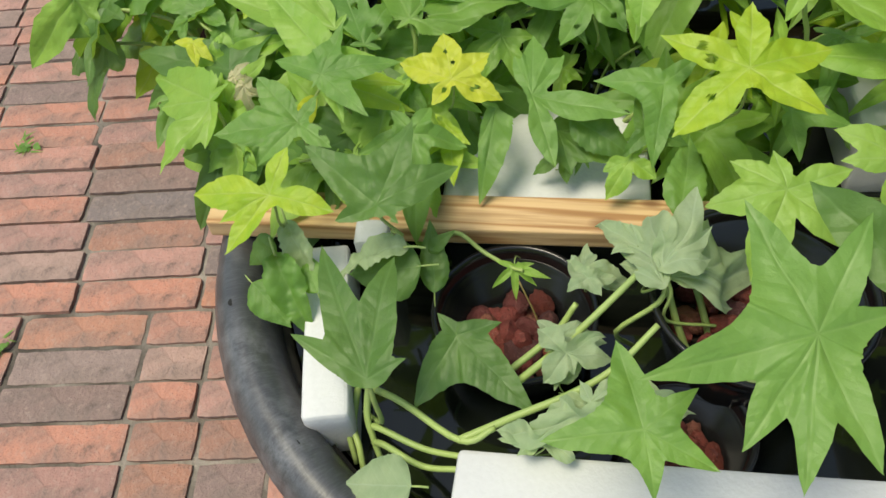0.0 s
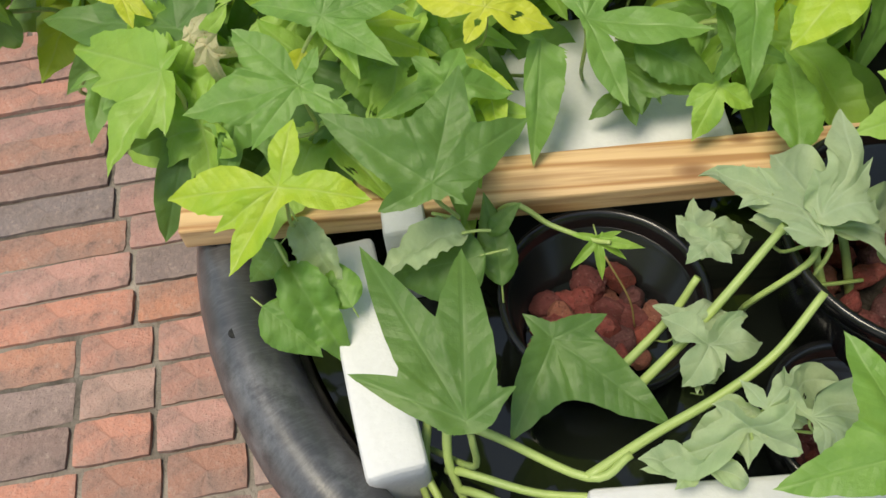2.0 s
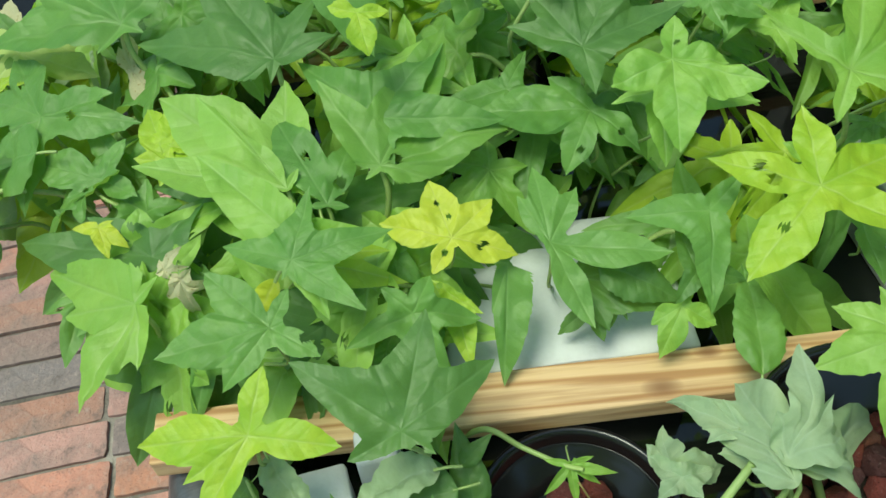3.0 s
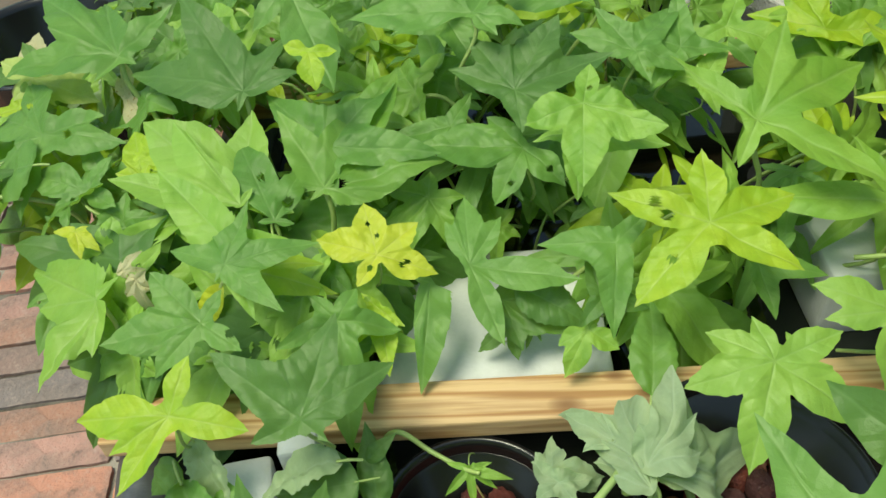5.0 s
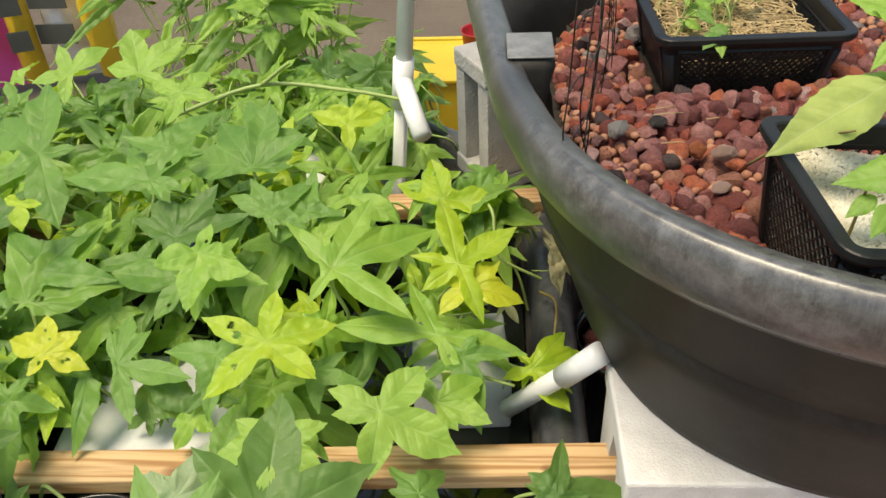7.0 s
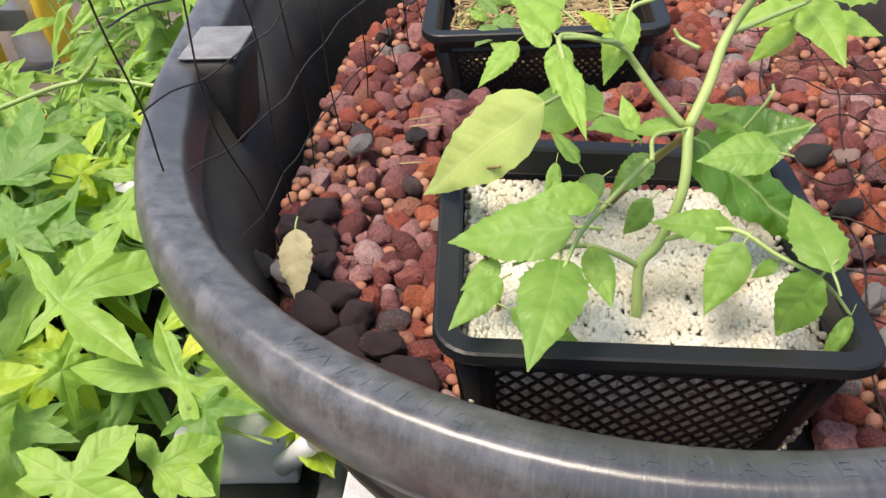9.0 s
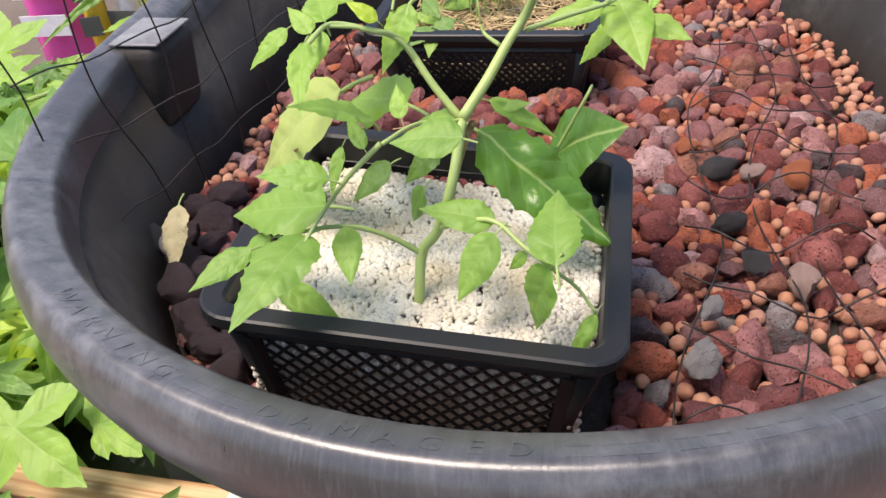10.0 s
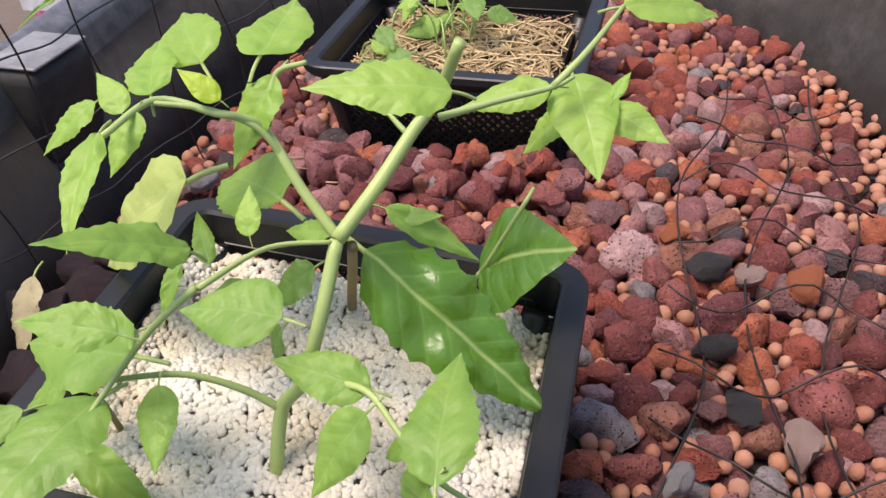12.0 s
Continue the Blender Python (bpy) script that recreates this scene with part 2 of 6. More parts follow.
def stone_material(name, stops, rough=0.92, island=False):
    """Porous stone whose hue differs from piece to piece. Single stones are meshes of unit size, joined ones are in metres."""
    m, n, l, b = material(name)
    if island:
        pick = n.new("ShaderNodeNewGeometry").outputs["Random Per Island"]
    else:
        pick = n.new("ShaderNodeObjectInfo").outputs["Random"]
    k = 90.0 if island else 1.0
    hue = ramp(n, pick, stops)
    hue.color_ramp.interpolation = "CONSTANT"
    a = tex(n, "Noise", 1.5 * k, Detail=5.0, Roughness=0.65)
    f = tex(n, "Noise", 7.0 * k, Detail=4.0, Roughness=0.7)
    pores = tex(n, "Voronoi", 6.5 * k)
    c = mixed(n, ramp(n, a.outputs[0], [(0.42, (0, 0, 0)), (0.72, (0.65, 0.65, 0.65))]).outputs[0], hue.outputs[0], (0.12, 0.04, 0.035))
    c = mixed(n, ramp(n, f.outputs[0], [(0.30, (0.35, 0.35, 0.35)), (0.42, (0, 0, 0))]).outputs[0], c, (0.52, 0.36, 0.32))
    hole = ramp(n, maths(n, "ADD", pores.outputs[0], maths(n, "MULTIPLY", f.outputs[0], 0.35)), [(0.30, (1, 1, 1)), (0.46, (0, 0, 0))])
    c = mixed(n, maths(n, "MULTIPLY", hole.outputs[0], 0.75), c, (0.035, 0.014, 0.013))
    l.new(c, b.inputs["Base Color"])
    b.inputs["Roughness"].default_value = rough
    b.inputs["Specular IOR Level"].default_value = 0.3
    bumped(n, b, maths(n, "SUBTRACT", maths(n, "ADD", f.outputs[0], a.outputs[0]), maths(n, "MULTIPLY", hole.outputs[0], 0.7)), 1.0, 0.0022)
    return m


LAVA_STOPS = [(0.0, (0.32, 0.080, 0.052)), (0.15, (0.18, 0.050, 0.045)), (0.27, (0.28, 0.12, 0.12)), (0.38, (0.42, 0.125, 0.065)), (0.48, (0.14, 0.046, 0.048)),
              (0.58, (0.26, 0.085, 0.075)), (0.68, (0.37, 0.18, 0.17)), (0.77, (0.19, 0.10, 0.10)), (0.83, (0.065, 0.058, 0.062)), (0.86, (0.44, 0.28, 0.27)), (0.91, (0.30, 0.13, 0.09)), (0.97, (0.24, 0.22, 0.22))]
PEBBLE_STOPS = [(0.0, (0.34, 0.15, 0.09)), (0.2, (0.42, 0.205, 0.12)), (0.4, (0.24, 0.095, 0.065)), (0.6, (0.38, 0.165, 0.10)), (0.8, (0.47, 0.26, 0.17)), (1.0, (0.29, 0.14, 0.105))]
LAVA = stone_material("red_lava_rock", LAVA_STOPS)
MAROON_LAVA = stone_material("maroon_lava_rock", [(0.0, (0.20, 0.045, 0.04)), (0.25, (0.13, 0.035, 0.035)), (0.5, (0.25, 0.06, 0.045)), (0.7, (0.10, 0.04, 0.042)), (0.85, (0.26, 0.10, 0.07))], 0.8)
LAVA_FAR = stone_material("red_lava_rock_mass", LAVA_STOPS, island=True)


def pebble_material(name, island):
    m, n, l, b = material(name)
    pick = n.new("ShaderNodeNewGeometry").outputs["Random Per Island"] if island else n.new("ShaderNodeObjectInfo").outputs["Random"]
    hue = ramp(n, pick, PEBBLE_STOPS)
    a = tex(n, "Noise", 260.0 if island else 1.6, Detail=4.0)
    l.new(mixed(n, maths(n, "MULTIPLY", a.outputs[0], 0.5), hue.outputs[0], (0.26, 0.11, 0.07)), b.inputs["Base Color"])
    b.inputs["Roughness"].default_value = 0.85
    bumped(n, b, a.outputs[0], 0.4, 0.002)
    return m


PEBBLE, PEBBLE_FAR = pebble_material("clay_pebble", False), pebble_material("clay_pebble_mass", True)
PERLITE = plain("perlite", (0.71, 0.68, 0.60), 0.9, (0.55, 0.47, 0.33), 30, 0.6, 0.002, fine=300)


def brick_material(name, island=False):
    m, n, l, b = material(name)
    pick = n.new("ShaderNodeNewGeometry").outputs["Random Per Island"] if island else n.new("ShaderNodeObjectInfo").outputs["Random"]
    hue = ramp(n, pick, [(0.0, (0.40, 0.22, 0.19)), (0.2, (0.48, 0.27, 0.235)), (0.4, (0.55, 0.25, 0.18)), (0.55, (0.36, 0.20, 0.17)), (0.68, (0.20, 0.175, 0.175)), (0.78, (0.44, 0.29, 0.25)), (0.86, (0.49, 0.22, 0.14)), (0.93, (0.19, 0.165, 0.165)), (0.98, (0.42, 0.20, 0.14))])
    a = tex(n, "Noise", 13.0, Detail=7.0, Roughness=0.68)
    f = tex(n, "Noise", 85.0, Detail=6.0, Roughness=0.7)
    worn = tex(n, "Noise", 30.0, Detail=6.0, Roughness=0.72)
    pits = tex(n, "Voronoi", 130.0)
    c = mixed(n, ramp(n, a.outputs[0], [(0.42, (0, 0, 0)), (0.68, (0.75, 0.75, 0.75))]).outputs[0], hue.outputs[0], (0.18, 0.14, 0.13))
    c = mixed(n, ramp(n, f.outputs[0], [(0.5, (0, 0, 0)), (0.8, (0.6, 0.6, 0.6))]).outputs[0], c, (0.46, 0.34, 0.29))
    c = mixed(n, ramp(n, worn.outputs[0], [(0.56, (0, 0, 0)), (0.66, (0.55, 0.55, 0.55))]).outputs[0], c, (0.115, 0.085, 0.08))
    c = mixed(n, ramp(n, worn.outputs[0], [(0.30, (0.7, 0.7, 0.7)), (0.43, (0, 0, 0))]).outputs[0], c, (0.50, 0.39, 0.34))
    c = mixed(n, ramp(n, pits.outputs[0], [(0.0, (0.8, 0.8, 0.8)), (0.16, (0, 0, 0))]).outputs[0], c, (0.08, 0.045, 0.04))
    film = tex(n, "Noise", 4.5, Detail=5.0, Roughness=0.6)
    c = mixed(n, ramp(n, film.outputs[0], [(0.48, (0, 0, 0)), (0.72, (0.5, 0.5, 0.5))]).outputs[0], c, (0.30, 0.23, 0.20))
    l.new(c, b.inputs["Base Color"])
    b.inputs["Roughness"].default_value = 0.88
    bumped(n, b, maths(n, "ADD", maths(n, "ADD", f.outputs[0], worn.outputs[0]), a.outputs[0]), 0.8, 0.007)
    return m


BRICK, BRICK_FAR = brick_material("old_brick"), brick_material("old_brick_mass", True)
MORTAR = plain("sandy_joint", (0.07, 0.058, 0.048), 0.95, (0.36, 0.32, 0.28), 7, 0.8, 0.006)
# paler blotches: uneven ground, with sunlit patches put into the colour
GROUND = plain("dusty_ground", (0.105, 0.08, 0.062), 0.95, (0.17, 0.135, 0.105), 1.7, 0.5, 0.01, fine=40)


def water_material():
    m, n, l, b = material("dark_water")
    b.inputs["Base Color"].default_value = (0.008, 0.010, 0.008, 1)
    b.inputs["Roughness"].default_value = 0.06
    bumped(n, b, tex(n, "Noise", 18.0, Detail=2.0).outputs[0], 0.08, 0.01)
    return m


WATER = water_material()

# ---- building helpers ----
ORIGIN = {}


def thing(name, at, label, category, group="", kind=""):
    ob = new(name)
    ob.empty_display_size = 0.02
    ob.location = at
    ORIGIN[ob.name] = Vector(at)
    return tagged(ob, label, category, group, kind)


def part(name, bm, mat, parent=None, label="", smooth=True, kind=""):
    """Link a bmesh, given in the place's own coordinates, as one mesh under parent."""
    me = bpy.data.meshes.new(name)
    if parent is not None:
        bmesh.ops.translate(bm, verts=bm.verts, vec=-ORIGIN[parent.name])
    bm.to_mesh(me)
    bm.free()
    for mm in mat if isinstance(mat, (list, tuple)) else [mat]:
        me.materials.append(mm)
    if smooth:
        me.shade_smooth()
    ob = new(name, me)
    if parent is not None:
        ob.parent = parent
        ORIGIN[ob.name] = ORIGIN[parent.name]
    else:
        ORIGIN[ob.name] = Vector((0, 0, 0))
    return tagged(ob, label, kind=kind)


def add_box(bm, lo, hi, bevel=0.0, m=None):
    r = bmesh.ops.create_cube(bm, size=1.0)
    vs = r["verts"]
    for v in vs:
        v.co = Vector([l + (h - l) * (c + 0.5) for l, h, c in zip(lo, hi, v.co)])
    if bevel:
        es = list({e for v in vs for e in v.link_edges})
        out = bmesh.ops.bevel(bm, geom=es, offset=bevel, segments=2, affect="EDGES", profile=0.5)
        vs = list({v for f in out["faces"] for v in f.verts} | {v for v in vs if v.is_valid})
    if m is not None:
        bmesh.ops.transform(bm, matrix=m, verts=vs)
    return vs


def add_tube(bm, pts, radii, sides=8, caps=True):
    """A tube along pts, with one radius or one for each point."""
    pts = [Vector(p) for p in pts]
    if not isinstance(radii, (list, tuple)):
        radii = [radii] * len(pts)
    rings = []
    side = None
    for i, p in enumerate(pts):
        d = (pts[min(i + 1, len(pts) - 1)] - pts[max(i - 1, 0)]).normalized()
        if side is None:
            side = d.orthogonal().normalized()
        side = (side - d * side.dot(d)).normalized()
        up = d.cross(side)
        rings.append([bm.verts.new(p + radii[i] * (math.cos(a) * side + math.sin(a) * up)) for a in [2 * math.pi * k / sides for k in range(sides)]])
    for a, b in zip(rings, rings[1:]):
        for k in range(sides):
            bm.faces.new((a[k], a[(k + 1) % sides], b[(k + 1) % sides], b[k]))
    if caps:
        bm.faces.new(rings[0][::-1])
        bm.faces.new(rings[-1])
    return rings


def arc(points, steps=6):
    """A smooth line through the points."""
    pts = [Vector(p) for p in points]
    ext = [2 * pts[0] - pts[1]] + pts + [2 * pts[-1] - pts[-2]]
    out = []
    for i in range(1, len(ext) - 2):
        p0, p1, p2, p3 = ext[i - 1:i + 3]
        for k in range(steps):
            t = k / steps
            out.append(0.5 * (2 * p1 + (p2 - p0) * t + (2 * p0 - 5 * p1 + 4 * p2 - p3) * t * t + (3 * p1 - p0 - 3 * p2 + p3) * t ** 3))
    return out + [pts[-1]]


def stadium(cx, y0, y1, r, count=96):
    """Points of an oblong with round ends, and their outward ways."""
    out = []
    straight = max(y1 - y0, 0.001)
    total = 2 * math.pi * r + 2 * straight
    for i in range(count):
        s = total * i / count
        if s < math.pi * r:
            a = math.pi + s / r
            out.append((Vector((cx + r * math.cos(a), y0 + r * math.sin(a))), Vector((math.cos(a), math.sin(a)))))
        elif s < math.pi * r + straight:
            out.append((Vector((cx + r, y0 + s - math.pi * r)), Vector((1, 0))))
        elif s < 2 * math.pi * r + straight:
            a = (s - math.pi * r - straight) / r
            out.append((Vector((cx + r * math.cos(a), y1 + r * math.sin(a))), Vector((math.cos(a), math.sin(a)))))
        else:
            out.append((Vector((cx - r, y1 - (s - 2 * math.pi * r - straight))), Vector((-1, 0))))
    return out


def swept(bm, loop, profile, close_ends=True):
    rings = []
    for off, z in profile:
        rings.append([bm.verts.new((p.x + d.x * off, p.y + d.y * off, z)) for p, d in loop])
    n = len(loop)
    for a, b in zip(rings, rings[1:]):
        for k in range(n):
            bm.faces.new((a[k], a[(k + 1) % n], b[(k + 1) % n], b[k]))
    if close_ends:
        bm.faces.new(rings[0][::-1])
        bm.faces.new(rings[-1])
    return rings

# ---- ground and brick paving ----
GZ = 0.05
bm = bmesh.new()
bmesh.ops.create_grid(bm, x_segments=8, y_segments=8, size=400)
bmesh.ops.translate(bm, verts=bm.verts, vec=(0, 0, GZ - 0.03))
ground = part("ground", bm, GROUND, None, "dusty pale ground around the brick patio", False, "structure")
tagged(ground, category="ground")

# ---- lower tub ----
LOW = stadium(0.255, 0.572, 0.93, 0.351)


def lower_tub():
    tub = thing("stock_tub", (0.255, 0.75, GZ), "large black rubber stock tub with holes along its rim", "tub")
    bm = bmesh.new()
    swept(bm, LOW, [(-0.075, GZ), (-0.065, GZ + 0.01), (-0.05, 0.25), (-0.046, 0.256), (-0.03, 0.48), (-0.016, 0.528), (-0.033, 0.545), (-0.045, 0.43), (-0.06, 0.20), (-0.08, 0.08)])
    part("body", bm, TUB, tub)
    bm = bmesh.new()
    swept(bm, LOW, [(-0.016, 0.527), (0.012, 0.535), (0.020, 0.548), (0.021, 0.562), (0.015, 0.576), (0.005, 0.585), (-0.006, 0.587), (-0.018, 0.581), (-0.026, 0.569), (-0.029, 0.55), (-0.034, 0.52)], False)
    rim = part("rim", bm, LOW_RIM, tub, "rolled rim with grey scuffs and a bluish sky tint")
    # near-black discs stand in for the shade inside the drilled holes
    for x, y in ((-0.089, 0.516), (-0.073, 0.447), (0.010, 0.3285)):
        bm = bmesh.new()
        bmesh.ops.create_cone(bm, cap_ends=True, segments=14, radius1=0.0038, radius2=0.0038, depth=0.006)
        bmesh.ops.translate(bm, verts=bm.verts, vec=(x, y, 0.5828))
        part("drilled_hole", bm, DARK, rim)
    return tub


lower_tub()
bm = bmesh.new()
ring = [bm.verts.new((p.x - d.x * 0.038, p.y - d.y * 0.038, 0.530)) for p, d in LOW]
bm.faces.new(ring)
tagged(part("water", bm, WATER, None, "dark still water in the stock tub", False, "structure"), category="water")


def lath(name, x0, x1, y0, y1, z0, z1, turn, label):
    bm = bmesh.new()
    m = Matrix.Translation(((x0 + x1) / 2, (y0 + y1) / 2, 0)) @ Matrix.Rotation(radians(turn), 4, "Z")
    add_box(bm, (-(x1 - x0) / 2, -(y1 - y0) / 2, z0), ((x1 - x0) / 2, (y1 - y0) / 2, z1), 0.0018, m)
    return tagged(part(name, bm, WOOD, None, label, False), category="wood lath")


lath("wooden_lath", -0.112, 0.668, 0.5235, 0.5615, 0.5875, 0.6065, 1.6, "knotty pine lath lying across the tub rim")
lath("wooden_lath", -0.11, 0.60, 0.950, 0.988, 0.5875, 0.6065, 4.8, "pine lath lying across the far part of the tub")


def foam_board(x0, x1, y0, y1, z0, z1, turn, label, rough=0.0012):
    bm = bmesh.new()
    m = Matrix.Translation(((x0 + x1) / 2, (y0 + y1) / 2, 0)) @ Matrix.Rotation(radians(turn), 4, "Z")
    add_box(bm, (-(x1 - x0) / 2, -(y1 - y0) / 2, z0), ((x1 - x0) / 2, (y1 - y0) / 2, z1), 0.004, m)
    bmesh.ops.subdivide_edges(bm, edges=bm.edges, cuts=3, use_grid_fill=True)
    for v in bm.verts:
        v.co += rough * noise.noise_vector(v.co * 45)
    return tagged(part("foam_board", bm, FOAM, None, label), category="foam board", group="floating foam boards")


foam_board(-0.006, 0.030, 0.348, 0.508, 0.528, 0.592, 12, "narrow strip of white foam floating beside the tub wall")
foam_board(0.130, 0.46, 0.19, 0.336, 0.528, 0.597, 1, "thick white foam board floating at the near end of the tub")
foam_board(0.085, 0.262, 0.5655, 0.70, 0.528, 0.5955, 1.6, "white foam board floating behind the lath")
foam_board(0.44, 0.545, 0.65, 0.76, 0.528, 0.602, 4, "white foam board floating near the tub wall")
foam_board(0.22, 0.36, 1.02, 1.15, 0.528, 0.600, -4, "white foam board floating at the far end of the tub")
foam_board(0.022, 0.050, 0.496, 0.5225, 0.528, 0.612, 4, "short white foam block standing beside the lath")


# ---- stones ----
def stone_meshes(name, count, mat, squash, rough, seed, divisions=2, planes=0):
    """Stones of about unit size; planes cuts flat broken faces."""
    out = []
    for i in range(count):
        rnd = random.Random(seed + i)
        bm = bmesh.new()
        bmesh.ops.create_icosphere(bm, subdivisions=divisions, radius=1.0)
        sc = Vector((1, rnd.uniform(0.58, 0.95) if planes else rnd.uniform(0.9, 1.0), rnd.uniform(*squash)))
        shift = Vector((rnd.uniform(-9, 9), rnd.uniform(-9, 9), rnd.uniform(-9, 9)))
        cuts = [(Vector((rnd.uniform(-1, 1), rnd.uniform(-1, 1), rnd.uniform(-1, 1))).normalized(), rnd.uniform(0.55, 0.90)) for _ in range(planes)]
        for v in bm.verts:
            d = v.co.normalized()
            far = 1.0
            for way, w in cuts:
                c = d.dot(way)
                if c > 0:
                    far = min(far, w / c)
            k = far * (1 + 0.22 * rough * noise.noise(d * 1.5 + shift) + 0.22 * rough * noise.noise(d * 4.0 + shift) + 0.16 * rough * noise.noise(d * 9 + shift))
            v.co = Vector((d.x * sc.x, d.y * sc.y, d.z * sc.z)) * k * (1.0 + 0.02 * planes)
        me = bpy.data.meshes.new(name)
        bm.to_mesh(me)
        bm.free()
        me.materials.append(mat)
        if not planes:
            me.shade_smooth()
        else:
            me.shade_smooth()
            me.set_sharp_from_angle(angle=radians(48))
        out.append(me)
    return out


ROCKS = stone_meshes("lava_rock", 14, LAVA, (0.55, 0.85), 0.6, 100, 3, 9)
SMALL_ROCKS = stone_meshes("lava_rock", 10, LAVA, (0.55, 0.85), 0.6, 150, 2, 8)
POT_ROCKS = stone_meshes("lava_rock", 8, MAROON_LAVA, (0.6, 0.9), 0.6, 170, 3, 8)
BALLS = stone_meshes("clay_pebble", 7, PEBBLE, (0.72, 0.97), 0.42, 200)


def set_piece(me, name, parent, at, size, rnd, flat=0.35):
    ob = new(name, me)
    ob.parent = parent
    ob.location = Vector(at) - ORIGIN[parent.name]
    ob.rotation_euler = (rnd.uniform(-flat, flat), rnd.uniform(-flat, flat), rnd.uniform(0, 6.28))
    ob.scale = (size, size, size)
    return ob


def joined(me_list, places, rnd):
    """Join many stones into one mesh."""
    verts, faces = [], []
    for at, size in places:
        me = rnd.choice(me_list)
        m = Matrix.LocRotScale(at, Euler((rnd.uniform(-0.5, 0.5), rnd.uniform(-0.5, 0.5), rnd.uniform(0, 6.28))), Vector((size, size, size)))
        base = len(verts)
        verts += [m @ v.co for v in me.vertices]
        faces += [tuple(base + i for i in p.vertices) for p in me.polygons]
    return verts, faces


def mass_object(name, me_list, places, mat, parent, label, seed):
    verts, faces = joined(me_list, places, random.Random(seed))
    o = ORIGIN[parent.name]
    me = bpy.data.meshes.new(name)
    me.from_pydata([v - o for v in verts], [], faces)
    me.materials.append(mat)
    me.shade_smooth()
    if "rock" in name:
        me.set_sharp_from_angle(angle=radians(48))
    ob = new(name, me)
    ob.parent = parent
    ORIGIN[ob.name] = o
    return tagged(ob, label, kind="stuff")


# ---- plant pots in the water ----
def net_pot(x, y, r, z, seed, label):
    pot = thing("plant_pot", (x, y, z - 0.09), label, "plant pot", "pots in the tub")
    bm = bmesh.new()
    loop = stadium(x, y, y, r, 56)
    swept(bm, loop, [(-0.022, z - 0.09), (-0.008, z - 0.03), (-0.0062, z - 0.0125), (-0.0072, z - 0.0125), (-0.007, z - 0.014), (-0.009, z - 0.0145), (-0.010, z - 0.022), (-0.012, z - 0.0225), (-0.024, z - 0.085)])
    part("body", bm, POT, pot)
    bm = bmesh.new()
    swept(bm, loop, [(-0.006, z - 0.012), (-0.001, z - 0.011), (0.0, z - 0.001), (-0.0015, z), (-0.004, z), (-0.0055, z - 0.006), (-0.0068, z - 0.013)], False)
    part("lip", bm, POT, pot)
    rnd = random.Random(seed)
    bed = thing("lava_rock_fill", (x, y, z - 0.06), "dark red lava rocks filling the black pot", "lava rock")
    for k in range(26):
        a, q = k * 2.4, (r - 0.026) * math.sqrt((k + 0.5) / 26)
        set_piece(rnd.choice(POT_ROCKS), "lava_rock", bed, (x + q * math.cos(a), y + q * math.sin(a), z - 0.047 + rnd.uniform(-0.006, 0.006)), rnd.uniform(0.009, 0.014), rnd, 1.5)
    # dark disc below the rocks paints the shade in their gaps
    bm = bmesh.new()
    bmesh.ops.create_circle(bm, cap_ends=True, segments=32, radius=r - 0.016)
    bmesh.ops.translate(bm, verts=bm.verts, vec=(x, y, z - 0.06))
    part("bottom_layer", bm, GAP_FILL, bed)
    return pot


net_pot(0.158, 0.456, 0.066, 0.588, 1, "round black plastic pot of lava rocks with a slender sprout")
net_pot(0.335, 0.455, 0.080, 0.637, 2, "round black plastic pot of lava rocks under the vines")
net_pot(0.285, 0.366, 0.05, 0.586, 3, "small round black plastic pot of lava rocks")

# ---- concrete blocks under the raised tub ----


def concrete_block(x, y, z, label, lx=0.39, ly=0.14, lz=0.19, turn=0.0, mat=None, flare=0.0):
    """A hollow block lying with its cells level, open towards -x; flare narrows the cell towards its top."""
    b = thing("concrete_block", (x + lx / 2, y + ly / 2, z), label, "concrete block", "concrete blocks")
    t = 0.026
    m = Matrix.Translation((x, y, z)) @ Matrix.Rotation(radians(turn), 4, "Z")
    for name, lo, hi, bevel in (("top_shell", (0, 0, lz - t), (lx, ly, lz), 0.003), ("bottom_shell", (0, 0, 0), (lx, ly, t), 0.003), ("end_wall", (0.003, 0, t), (lx, t, lz - t), 0.002),
                                ("end_wall", (0.003, ly - t, t), (lx, ly, lz - t), 0.002), ("web", (lx * 0.45, t, t), (lx * 0.55, ly - t, lz - t), 0.0)):
        bm = bmesh.new()
        add_box(bm, lo, hi, bevel)
        for v in bm.verts:
            if name == "end_wall" and v.co.z > lz / 2:
                if lo[1] == 0 and v.co.y > t / 2:
                    v.co.y = max(t, flare * (ly / 2 - 0.003))
                elif lo[1] > 0 and v.co.y < ly - t / 2:
                    v.co.y = min(ly - t, ly - flare * (ly / 2 - 0.003))
        bmesh.ops.transform(bm, matrix=m, verts=bm.verts)
        part(name, bm, mat or CONCRETE, b, smooth=False)
    return b


for level in range(3):
    concrete_block(0.634, 0.461, 0.5 - 0.19 * level, "pale hollow concrete block under the raised tub" if level == 0 else "pale hollow concrete block in a stack", flare=0.9 if level == 0 else 0.0)
    concrete_block(0.78, 1.06, 0.5 - 0.19 * level, "pale hollow concrete block in a stack")
concrete_block(0.5215, 1.018, 0.588, "hollow concrete block, greyed for shade, standing on the rim beside the raised tub", 0.17, 0.092, 0.19, 28, SHADED_CONCRETE, 0.55)
